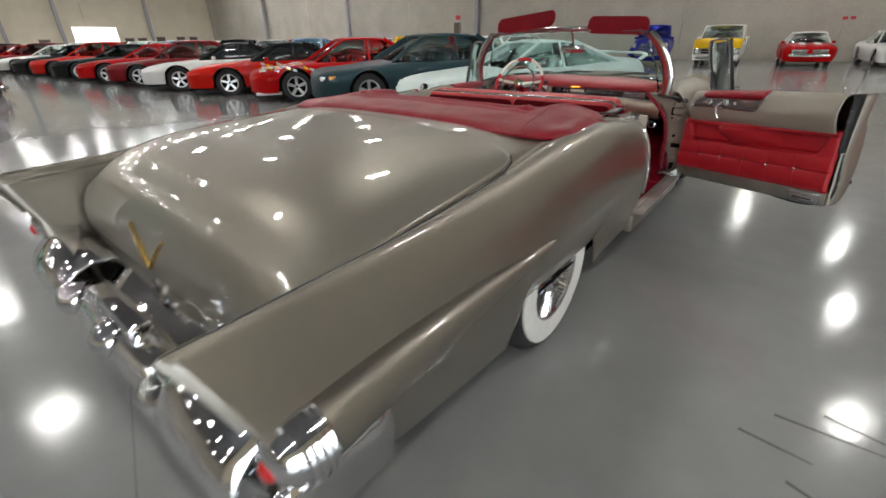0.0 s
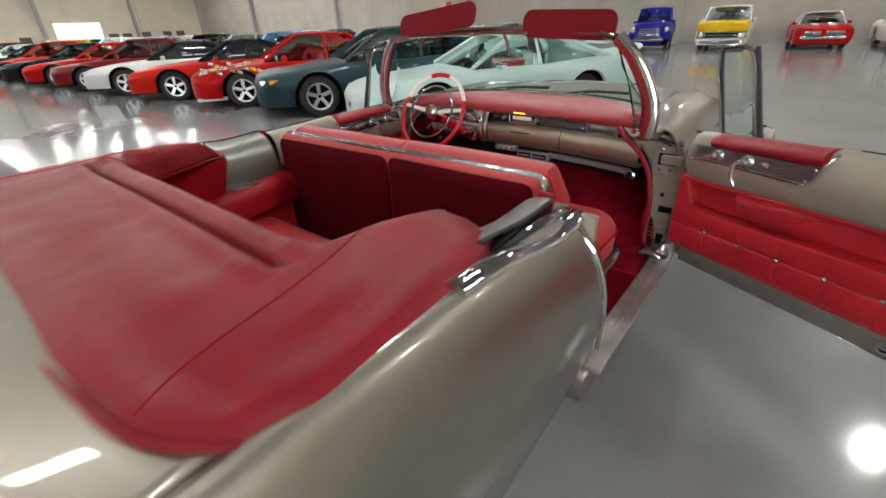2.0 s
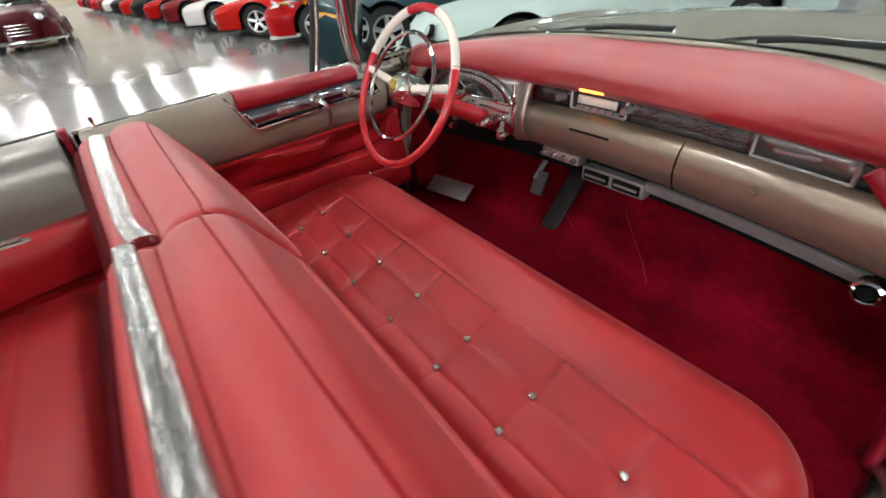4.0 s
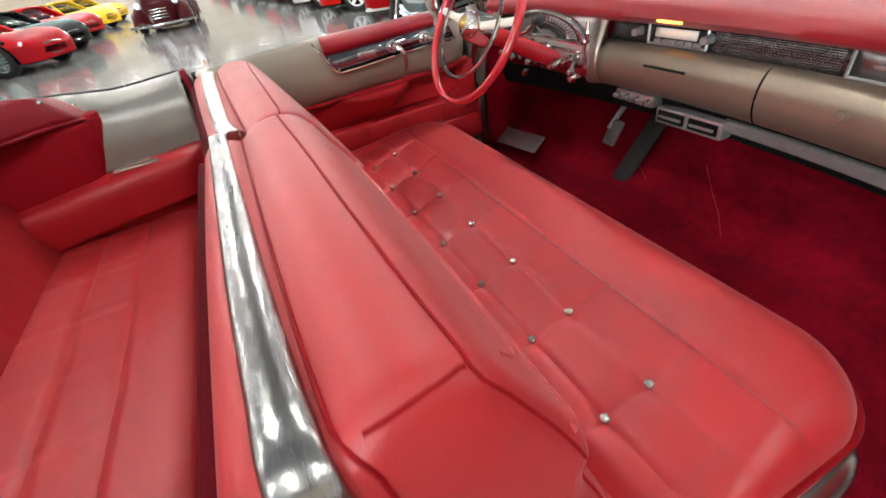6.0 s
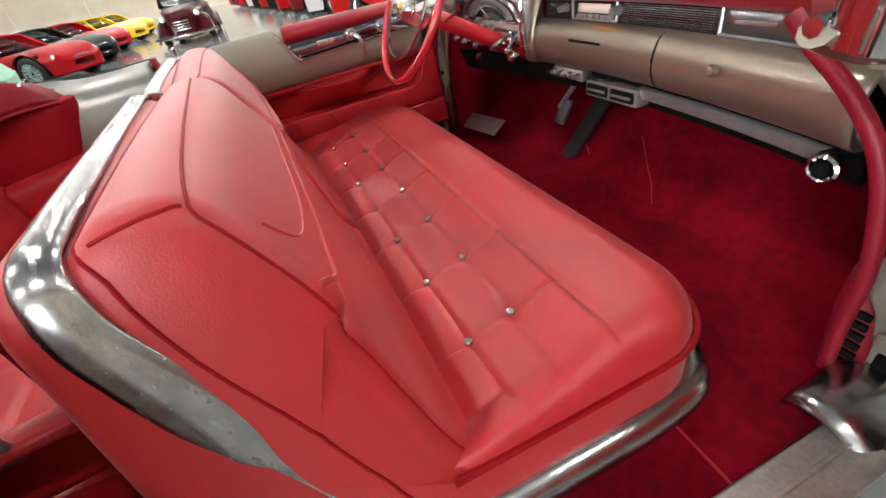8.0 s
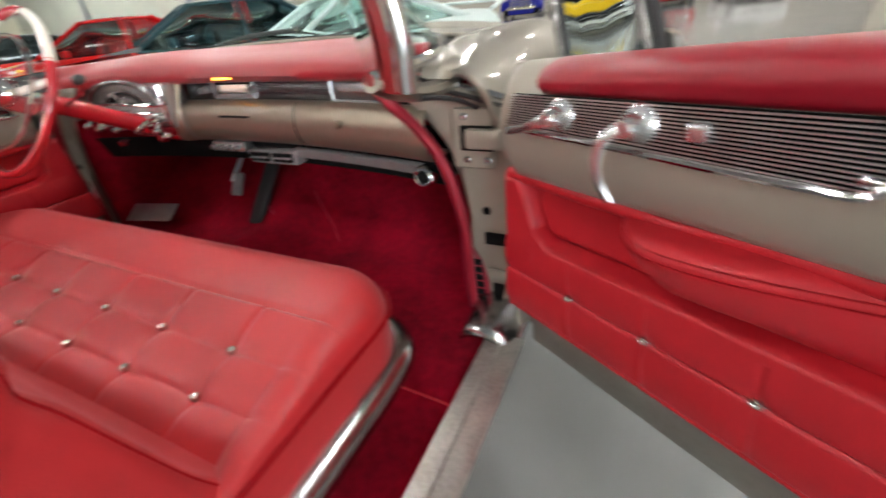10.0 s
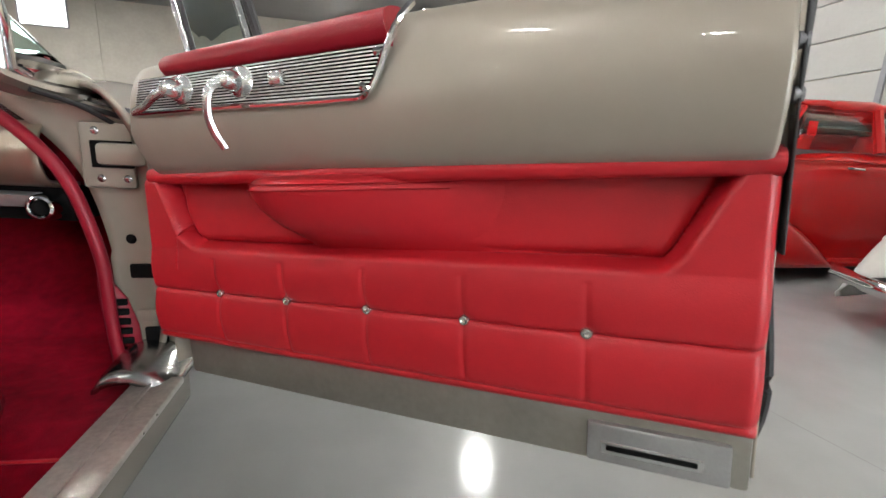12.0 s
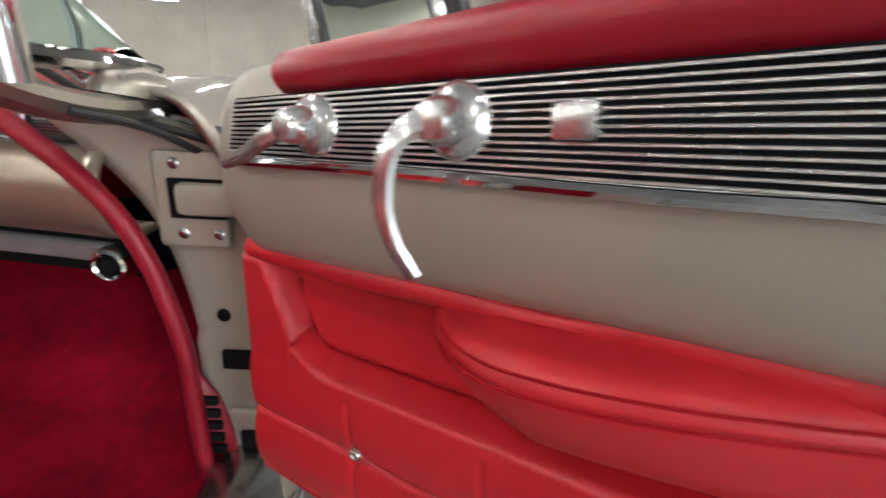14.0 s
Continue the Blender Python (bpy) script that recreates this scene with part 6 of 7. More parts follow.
def automobile(label, m, paint, stations, cabin, base, r=0.33, track=0.76, rim=RIM, name="parked_car", roof=None, lamps="oval", bumper=None, open_top=False, wall=False, spokes=5, stripes=None, bz=0.46, glass=None, extra=None, seats=None):
    """A parked car. stations: (y, half width, top z) from the nose back; y = 0 at the front axle. cabin: y of screen foot, roof front,
    roof rear, rear foot, then belt z, roof z, half width at the belt and at the roof."""
    o = thing(name, label, "car", group="parked cars")
    ys = np.array([s[0] for s in stations])
    order = np.argsort(ys)
    ys = ys[order]
    prof = []
    for k in order:
        _, w, zt = stations[k]
        zm = 0.45 * zt + 0.25
        prof.append(curve([(0, zt), (w * 0.55, zt - 0.004), (w * 0.84, zt - 0.035), (w * 0.96, zt - 0.12), (w, zm), (w * 0.985, 0.42), (w * 0.93, 0.22)], 22))
    q = np.linspace(ys[0], ys[-1], 110)
    g = hermite(ys, np.stack(prof), q)
    zb = np.full(len(q), 0.20)
    for axle in (0.0, -base):
        d = np.abs(q - axle)
        inside = d < r * 1.2
        zb[inside] = np.maximum(0.2, r + np.sqrt((r * 1.2) ** 2 - d[inside] ** 2))
    z = g[..., 1]
    lim = np.maximum(zb[:, None], z)
    g[..., 1] = np.where(g[..., 0] > 0.6 * g[..., 0].max(1, keepdims=True), lim, z)
    half = np.stack([g[..., 0], np.repeat(q[:, None], 22, 1), g[..., 1]], -1)
    full = np.concatenate([half[:, ::-1] * (-1, 1, 1), half[:, 1:]], 1)
    body = place("body", Shape().grid(full).add(full[0], [tuple(range(full.shape[1]))]).add(full[-1], [tuple(range(full.shape[1]))]), paint, o, angle=50)
    # Near-black boxes stand in for the shade under the body and in the arches
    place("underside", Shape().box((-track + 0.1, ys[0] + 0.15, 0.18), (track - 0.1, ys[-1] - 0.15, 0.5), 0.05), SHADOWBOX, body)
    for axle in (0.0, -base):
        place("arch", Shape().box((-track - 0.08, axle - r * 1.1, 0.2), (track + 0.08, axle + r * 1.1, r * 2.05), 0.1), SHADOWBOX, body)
    a, b, c, d, zb0, zr, wb, wr = cabin
    if not open_top:
        rows = []
        for y, zz, w in ((a, zb0, wb * 0.94), (b, zr, wr * 0.97), ((b + c) / 2, zr + 0.02, wr), (c, zr - 0.01, wr * 0.97), (d, zb0 + 0.02, wb * 0.93)):
            rows.append([(-w, y, zz), (w, y, zz)])
        low = [(a, wb * 0.94), (b, wb), ((b + c) / 2, wb), (c, wb), (d, wb * 0.93)]
        s = Shape()
        L = [r_[0] for r_ in rows]
        R = [r_[1] for r_ in rows]
        LB = [(-w, y, zb0 - 0.03) for y, w in low]
        RB = [(w, y, zb0 - 0.03) for y, w in low]
        s.grid([L, LB]).grid([R, RB]).grid([L[:2], R[:2]]).grid([L[3:], R[3:]])
        cab = place("glasshouse", s, glass or GLASS_CAR, o, "lightly tinted window glass", angle=20, thick=0.005)
        cab.visible_shadow = False
        place("interior", Shape().box((-wb * 0.86, d + 0.12, zb0 - 0.06), (wb * 0.86, a - 0.22, zb0 + 0.022), 0.02), INTERIOR, o)
        for x in (-0.36, 0.36):
            seat = Shape().box((x - 0.22, (b + c) / 2 - 0.24, zb0 - 0.1), (x + 0.22, (b + c) / 2 - 0.12, zb0 + 0.20), 0.05).box((x - 0.12, (b + c) / 2 - 0.25, zb0 + 0.21), (x + 0.12, (b + c) / 2 - 0.17, zb0 + 0.33), 0.03)
            place("seat", seat, seats or INTERIOR, o)
        place("dash", Shape().box((-wb * 0.8, a - 0.42, zb0 - 0.05), (wb * 0.8, a - 0.24, zb0 + 0.07), 0.04), INTERIOR, o)
        rf = []
        for y, zz, w in ((b + 0.05, zr + 0.006, wr * 0.98), (b - 0.1, zr + 0.022, wr), ((b + c) / 2, zr + 0.035, wr * 1.02), (c + 0.1, zr + 0.02, wr), (c - 0.05, zr + 0.002, wr * 0.98)):
            rf.append([(x * w, y, zz - 0.04 * abs(x) ** 3) for x in np.linspace(-1, 1, 9)])
        place("roof", Shape().grid(rf), roof or paint, o, thick=0.03)
        for side in (1, -1):
            for (y0, w0, z0), (y1, w1, z1), rad in (((a, wb * 0.95, zb0), (b, wr * 0.98, zr), 0.03), ((d, wb * 0.94, zb0), (c, wr * 0.98, zr), 0.05), (((b + c) / 2 - 0.05, wb * 1.0, zb0), ((b + c) / 2 - 0.05, wr * 1.0, zr), 0.025)):
                place("roof_pillar", Shape().tube([(side * w0, y0, z0), (side * w1, y1, z1)], rad, 6), roof or paint, cab)
    else:
        place("cockpit", Shape().box((-wb * 0.85, d, zb0 - 0.25), (wb * 0.85, a, zb0 + 0.012), 0.03), LEATHER_DOOR, o)
        place("screen", Shape().tube(curve([(-wb * 0.8, a, zb0), (-wb * 0.78, a - 0.12, zr), (wb * 0.78, a - 0.12, zr), (wb * 0.8, a, zb0)], 30), 0.018, 6), CHROME, o)
        place("seat_row", Shape().box((-wb * 0.8, d + 0.25, zb0 - 0.2), (wb * 0.8, d + 0.45, zb0 + 0.12), 0.06), LEATHER_DOOR, o)
    nose, wn, zn = ys[-1] - 0.05, max(0.8 * wb, stations[order[-1]][1]), stations[order[-1]][2]
    if lamps in ("oval", "dark"):
        nose, zn = nose - 0.04, zn + 0.09
    for side in (1, -1):
        for axle in (0.0, -base):
            road_wheel(o, side * track, axle, r, side, rim, wall, spokes)
        if lamps == "round":
            for dx in ((0.0, 0.17) if wn > 0.8 else (0.0,)):
                place("headlamp", Shape().lathe([(0.0, 0.03), (0.05, 0.025), (0.075, 0.0), (0.08, -0.05)], (side * (wn * 0.82 - dx), nose - 0.02, zn - 0.1), (0, 1, 0), 16), LAMPGLASS, body)
        elif lamps != "none":
            place("headlamp", Shape().box((min(side * wn * 0.45, side * wn * 0.86), nose - 0.16, zn - 0.085), (max(side * wn * 0.45, side * wn * 0.86), nose + 0.012, zn - 0.02), 0.02), LAMPGLASS if lamps == "oval" else SHADOWBOX, body)
        place("door_mirror", Shape().box((min(side * wb * 1.02, side * (wb + 0.17)), a - 0.45, zb0 - 0.02), (max(side * wb * 1.02, side * (wb + 0.17)), a - 0.35, zb0 + 0.09), 0.03), paint, body)
        place("door_gap", Shape().box((min(side * (wb - 0.02), side * (wb + 0.03)), (b + c) / 2 - 0.30, 0.4), (max(side * (wb - 0.02), side * (wb + 0.03)), (b + c) / 2 - 0.288, zb0 - 0.04)), SHADOWBOX, body)
    place("grille", Shape().box((-wn * 0.55, nose - 0.1, 0.27), (wn * 0.55, nose + 0.012, 0.40), 0.03), SHADOWBOX, body)
    if bumper is not None:
        for yy in (ys[-1] + 0.03, ys[0] - 0.05):
            place("bumper", Shape().tube(curve([(-wn * 0.98, yy - 0.14 * (1 if yy > 0 else -1), bz), (-wn * 0.5, yy, bz), (wn * 0.5, yy, bz), (wn * 0.98, yy - 0.14 * (1 if yy > 0 else -1), bz)], 24), 0.075, 10), bumper, body)
    if stripes is not None:
        for x in (-0.28, 0.28):
            pts = [(y, float(np.interp(y, ys, [stations[k][2] for k in order])) + 0.014) for y in np.linspace(nose - 0.08, a, 12)]
            place("stripe", Shape().grid([[(x - 0.11, y, z) for y, z in pts], [(x + 0.11, y, z) for y, z in pts]]), stripes, body, thick=0.002)
    if extra:
        extra(o, body)
    o.matrix_world = m
    return o


COUPE = [(1.06, 0.20, 0.50), (1.04, 0.42, 0.545), (0.985, 0.62, 0.60), (0.88, 0.78, 0.655), (0.5, 0.90, 0.735), (0.0, 0.93, 0.785), (-0.9, 0.93, 0.86), (-1.9, 0.93, 0.88), (-2.7, 0.94, 0.90), (-3.3, 0.90, 0.92), (-3.65, 0.80, 0.88), (-3.75, 0.74, 0.70)]
COUPE_CAB = (-0.62, -1.35, -2.05, -3.15, 0.84, 1.24, 0.80, 0.56)
SEDAN = [(1.04, 0.30, 0.58), (1.01, 0.54, 0.64), (0.95, 0.74, 0.70), (0.8, 0.89, 0.755), (0.3, 0.97, 0.80), (-0.6, 0.98, 0.90), (-1.8, 0.98, 0.93), (-3.0, 0.98, 0.96), (-3.8, 0.94, 0.98), (-4.25, 0.86, 0.93), (-4.35, 0.8, 0.75)]
SEDAN_CAB = (-0.55, -1.35, -2.55, -3.35, 0.91, 1.38, 0.84, 0.62)
STOCK = [(1.02, 0.24, 0.54), (0.99, 0.48, 0.60), (0.93, 0.68, 0.655), (0.78, 0.86, 0.70), (0.3, 0.92, 0.75), (-0.5, 0.93, 0.85), (-1.8, 0.93, 0.89), (-2.8, 0.93, 0.93), (-3.5, 0.90, 0.95), (-3.85, 0.82, 0.90), (-3.95, 0.78, 0.72)]
STOCK_CAB = (-0.50, -1.25, -2.25, -3.05, 0.87, 1.33, 0.80, 0.58)

MINT = car_paint("pale_mint_paint", (0.62, 0.72, 0.70))
TEAL = car_paint("dark_teal_paint", (0.025, 0.055, 0.065), 0.3)
RED = car_paint("bright_red_paint", (0.42, 0.002, 0.003))
ORANGE = car_paint("orange_red_paint", (0.50, 0.009, 0.004))
WHITE = car_paint("white_paint", (0.74, 0.74, 0.72), 0.0)
GLOSSRED = material("glossy_red_paint", (0.37, 0.002, 0.003), 0.35, 0.0, 0.9, 2.0, 0.06, spec=0.15)
PEARL = car_paint("pearl_white_paint", (0.50, 0.49, 0.46))
SEAFOAM = car_paint("seafoam_paint", (0.36, 0.60, 0.47))
CRIMSON = car_paint("crimson_paint", (0.34, 0.003, 0.008))
MAROON = car_paint("maroon_paint", (0.16, 0.008, 0.012))
BLACK = car_paint("black_paint", (0.012, 0.012, 0.013))
YELLOW = car_paint("yellow_paint", (0.80, 0.50, 0.02))
BLUE = car_paint("deep_blue_paint", (0.012, 0.016, 0.22))
SILVER = car_paint("silver_paint", (0.45, 0.46, 0.47), 0.6)
MARKER = material("amber_marker_lens", (0.75, 0.30, 0.03), 0.15, 0.0, 0.6)
LBLUE = car_paint("light_blue_paint", (0.28, 0.42, 0.60), 0.3)
GREEN = car_paint("dark_green_paint", (0.02, 0.05, 0.03), 0.3)

RT = Vector((-0.872, 0.49))
ANGLE = 150.7


def on_row(fx, fy, track=0.76):
    """Pose of a car of the slanting row from the outer face of its front near-side wheel."""
    p = Vector((fx, fy)) + RT * (track + 0.09)
    return pose(p.x, p.y, 0, 0, 0, ANGLE)


def stick(body, paths, from_above, lift=0.004):
    """Lay rows of places on a car's body, from above or from its side."""
    tree = BVHTree.FromPolygons([v.co for v in body.data.vertices], [p.vertices for p in body.data.polygons])
    rows = []
    for path in paths:
        row = []
        for x, y, z in path:
            d = Vector((0, 0, -1)) if from_above else Vector((-math.copysign(1, x), 0, 0))
            hit = tree.ray_cast(Vector((x, y, z)) - d * 1.5, d)[0]
            row.append((hit if hit else Vector((x, y, z))) - d * lift)
        rows.append(row)
    return Shape().grid(rows)


def decals(o, body):
    for side in (1, -1):
        for k, paint in enumerate((WHITE, YELLOW, ORANGE, WHITE, YELLOW)):
            z0 = 0.45 + 0.05 * k
            lo = [(side * 0.9, y, z0 + 0.03 * math.sin(5 * y + k) - 0.05 * (y + 0.4)) for y in np.linspace(-0.36 - 0.04 * k, -1.5 - 0.1 * k, 14)]
            hi = [(x, y, z + 0.032 * math.sin(math.pi * i / 13)) for i, (x, y, z) in enumerate(lo)]
            place("decal", stick(body, [lo, hi], False), paint, body, thick=0.002)
    pick = random.Random(4)
    for i in range(9):
        for j in range(7):
            if pick.random() < 0.5:
                continue
            x, y = -0.78 + 0.175 * i, -0.40 + 0.17 * j
            quad = [[(x + 0.15 * a + 0.05 * b, y + 0.15 * b, 0.8) for b in (0.0, 0.33, 0.67, 1.0)] for a in (0.0, 0.5, 1.0)]
            place("decal", stick(body, quad, True, 0.006), pick.choice((WHITE, WHITE, YELLOW, ORANGE)), body, thick=0.002)
    for side in (1, -1):
        for i in range(9):
            y, z = 0.60 - 0.13 * i, 0.73 - 0.035 * (i % 3)
            quad = [[(side * 0.95, y + 0.10 * a, z + 0.055 * b + 0.03 * a) for b in (0.0, 0.5, 1.0)] for a in (0.0, 0.5, 1.0)]
            place("decal", stick(body, quad, False, 0.006), (WHITE, YELLOW, WHITE)[i % 3], body, thick=0.002)
    place("front_lip", Shape().box((-0.80, 0.35, 0.17), (0.80, 0.93, 0.235), 0.03), WHITE, body)


def corner_lamps(o, body):
    for side in (1, -1):
        lo, hi = sorted((side * 0.84, side * 0.905))
        place("side_marker", Shape().box((lo, 0.62, 0.60), (hi, 0.80, 0.67), 0.015), MARKER, body, "amber side marker lamp")
        lo, hi = sorted((side * 0.50, side * 0.80))
        place("corner_headlamp", Shape().box((lo, 0.74, 0.575), (hi, 0.955, 0.66), 0.03), LAMPGLASS, body, "clear headlamp glass")
    place("front_bar", Shape().box((-0.72, 0.86, 0.33), (0.72, 0.99, 0.50), 0.05), TEAL, body)


def lamp_recess(o, body):
    for side in (1, -1):
        place("lamp_recess", Shape().lathe([(0.0, 0.008), (0.10, 0.006), (0.115, -0.02)], (side * 0.60, 0.90, 0.60), (side * 0.15, 1, 0.5), 24).moved(lambda p: (side * 0.60 + (p[0] - side * 0.60) * 1.6, p[1], 0.60 + (p[2] - 0.60) * 0.62)), SHADOWBOX, body)
        place("lamp_lens", Shape().lathe([(0.0, 0.02), (0.04, 0.016), (0.055, 0.0)], (side * 0.62, 0.91, 0.60), (side * 0.15, 1, 0.4), 20), LAMPGLASS, body)
    place("rear_spoiler", Shape().tube(curve([(-0.86, -3.42, 0.93), (-0.8, -3.62, 1.0), (0, -3.70, 1.02), (0.8, -3.62, 1.0), (0.86, -3.42, 0.93)], 30), 0.05, 8, flat=0.45), body.data.materials[0], body)


automobile("pale mint white sports coupe on silver alloy wheels", pose(-3.45, 6.45, 0, 0, 0, ANGLE), MINT, COUPE, COUPE_CAB, 2.57, lamps="none", extra=lamp_recess)
automobile("dark teal four door sedan with silver wheels", on_row(-5.45, 6.10, 0.80), TEAL, SEDAN, SEDAN_CAB, 2.94, 0.35, 0.80, extra=corner_lamps, seats=LEATHER_DOOR)


automobile("bright red race style coupe with yellow and white decals", on_row(-7.82, 5.96), RED, STOCK, STOCK_CAB, 2.8, 0.34, extra=decals, seats=LEATHER_DOOR)
automobile("orange red sports coupe with black roof glass", on_row(-10.42, 5.64), ORANGE, COUPE, COUPE_CAB, 2.57, lamps="dark", roof=BLACK, glass=GLASS_TINT)
automobile("white sports coupe with dark front lamps and black roof", on_row(-12.9, 5.40), WHITE, COUPE, COUPE_CAB, 2.57, lamps="dark", roof=BLACK, glass=GLASS_TINT)
row = [(MAROON, "maroon"), (RED, "bright red"), (BLACK, "black"), (ORANGE, "orange red"), (BLACK, "black"), (WHITE, "white"), (MAROON, "maroon"), (RED, "bright red"), (MAROON, "maroon"), (BLACK, "black"), (RED, "bright red")]
for k, (paint, word) in enumerate(row):
    automobile(word + " sports coupe parked slantwise in the long row", on_row(-15.4 - 2.55 * k, 5.2 - 0.18 * k), paint, COUPE if k % 3 else STOCK, COUPE_CAB if k % 3 else STOCK_CAB, 2.57 if k % 3 else 2.8, lamps="dark" if k % 2 else "oval")
second = [(WHITE, "white"), (YELLOW, "yellow"), (GREEN, "dark green"), (LBLUE, "light blue"), (SILVER, "silver"), (BLACK, "black"), (WHITE, "white"), (LBLUE, "light blue"), (SILVER, "silver"), (WHITE, "white"), (GREEN, "dark green"), (YELLOW, "yellow"), (MAROON, "maroon"), (WHITE, "white")]
for k, (paint, word) in enumerate(second):
    automobile(word + " sedan parked in the row behind", pose(-9.0 - 3.2 * k, 15.2 - 0.1 * k, 0, 0, 0, 180 - ANGLE + 10), paint, SEDAN if k % 2 else STOCK, SEDAN_CAB if k % 2 else STOCK_CAB, 2.94 if k % 2 else 2.8, 0.34, 0.78)
third = [(WHITE, "white"), (SILVER, "silver"), (YELLOW, "yellow"), (WHITE, "white"), (BLUE, "deep blue"), (WHITE, "white"), (RED, "bright red")]
for k, (paint, word) in enumerate(third):
    automobile(word + " sedan standing before the concrete wall", pose(-14.0 - 4.4 * k, 26.0, 0, 0, 0, 180), paint, SEDAN, SEDAN_CAB, 2.94, 0.34, 0.78, bumper=CHROME)

# Trucks and cars against the end wall
TRUCK = [(0.87, 0.94, 1.00), (0.80, 0.98, 1.07), (0.2, 1.02, 1.13), (-0.8, 1.03, 1.15), (-2.0, 0.97, 1.12), (-3.4, 0.97, 1.12), (-3.9, 0.96, 1.10), (-3.95, 0.94, 0.95)]
TRUCK_CAB = (-0.55, -0.95, -1.75, -2.0, 1.15, 1.72, 0.95, 0.82)


def truck_front(o, body):
    place("bonnet", Shape().grid([[(x * 0.985, y, float(np.interp(y, [-0.8, 0.2, 0.80, 0.90], [1.16, 1.15, 1.10, 1.02])) + 0.012 - 0.03 * abs(x) ** 4) for x in np.linspace(-1, 1, 13)] for y in np.linspace(-0.6, 0.90, 14)]), YELLOW, body, "yellow bonnet", thick=0.012)
    place("nose_panel", Shape().box((-0.97, 0.80, 0.74), (0.97, 0.905, 1.02), 0.03), YELLOW, body, "yellow nose panel")
    frame = place("grille_frame", Shape().box((-0.95, 0.80, 0.47), (0.95, 0.915, 0.74), 0.02), CHROME, body)
    place("grille_inset", Shape().box((-0.62, 0.87, 0.52), (0.62, 0.922, 0.70), 0.01), SHADOWBOX, frame)
    place("grille_bar", Shape().box((-0.62, 0.90, 0.59), (0.62, 0.932, 0.625), 0.008), CHROME, frame)
    for x in (-0.79, 0.79):
        place("headlamp", Shape().lathe([(0.0, 0.03), (0.07, 0.025), (0.09, 0.0)], (x, 0.91, 0.61), (0, 1, 0), 18), LAMPGLASS, frame)


automobile("yellow pickup truck with a white roof and chrome bumper", pose(-2.2, 25.9, 0, 0, 0, 184), WHITE, TRUCK, TRUCK_CAB, 2.9, 0.38, 0.80, roof=WHITE, lamps="none", bumper=CHROME, bz=0.33, name="pickup_truck", extra=truck_front)
MUSCLE = [(0.95, 0.82, 0.70), (0.85, 0.90, 0.80), (0.3, 0.96, 0.88), (-0.8, 0.97, 0.93), (-2.2, 0.97, 0.94), (-3.4, 0.95, 0.93), (-3.9, 0.88, 0.85), (-3.95, 0.84, 0.7)]
MUSCLE_CAB = (-0.75, -1.35, -2.1, -2.9, 0.92, 1.35, 0.84, 0.62)


def muscle_front(o, body):
    for x in (-0.36, 0.36):
        place("grille_half", Shape().box((x - 0.27, 0.88, 0.52), (x + 0.27, 0.975, 0.70), 0.02), CHROME_WORN, body)


automobile("red muscle car with white stripes and white roof", pose(1.25, 26.4, 0, 0, 0, 186), RED, MUSCLE, MUSCLE_CAB, 2.85, 0.34, 0.79, roof=WHITE, lamps="round", bumper=CHROME, stripes=WHITE, extra=muscle_front)
automobile("white classic coupe with a chrome bumper", pose(4.4, 26.3, 0, 0, 0, 188), WHITE, MUSCLE, MUSCLE_CAB, 2.85, 0.34, 0.79, lamps="round", bumper=CHROME)
OLD = [(0.75, 0.50, 0.95), (0.6, 0.62, 1.10), (0.2, 0.80, 1.16), (-0.6, 0.84, 1.20), (-1.8, 0.88, 1.18), (-2.9, 0.90, 1.08), (-3.5, 0.88, 1.05), (-3.6, 0.84, 0.8)]
OLD_CAB = (-0.75, -1.0, -1.75, -1.95, 1.16, 1.78, 0.80, 0.66)


def old_front(o, body):
    for side in (1, -1):
        ring = []
        for t in np.linspace(-1, 1, 20):
            y = 0.62 * t
            z = 0.42 + 0.42 * math.sqrt(max(0, 1 - t * t))
            ring.append([(side * x, y, z - d) for x, d in ((0.55, 0.0), (0.7, -0.02), (0.88, 0.02), (0.96, 0.12), (0.97, 0.22))])
        place("wing", Shape().grid(ring), body.data.materials[0], body, thick=0.02)
        place("lamp_pod", Shape().lathe([(0.0, 0.04), (0.07, 0.03), (0.1, 0.0), (0.09, -0.08), (0.0, -0.18)], (side * 0.72, 0.5, 0.88), (0, 1, 0), 18), LAMPGLASS, body)
    for k in range(5):
        place("grille_bar", Shape().box((-0.55 + 0.03 * k, 0.70, 0.55 + 0.085 * k), (0.55 - 0.03 * k, 0.80, 0.59 + 0.085 * k), 0.012), CHROME, body)


automobile("deep blue vintage pickup truck with chrome grille bars", pose(-5.25, 25.6, 0, 0, 0, 190), BLUE, OLD, OLD_CAB, 2.9, 0.38, 0.78, lamps="none", bumper=CHROME, name="pickup_truck", extra=old_front, wall=True, spokes=0)

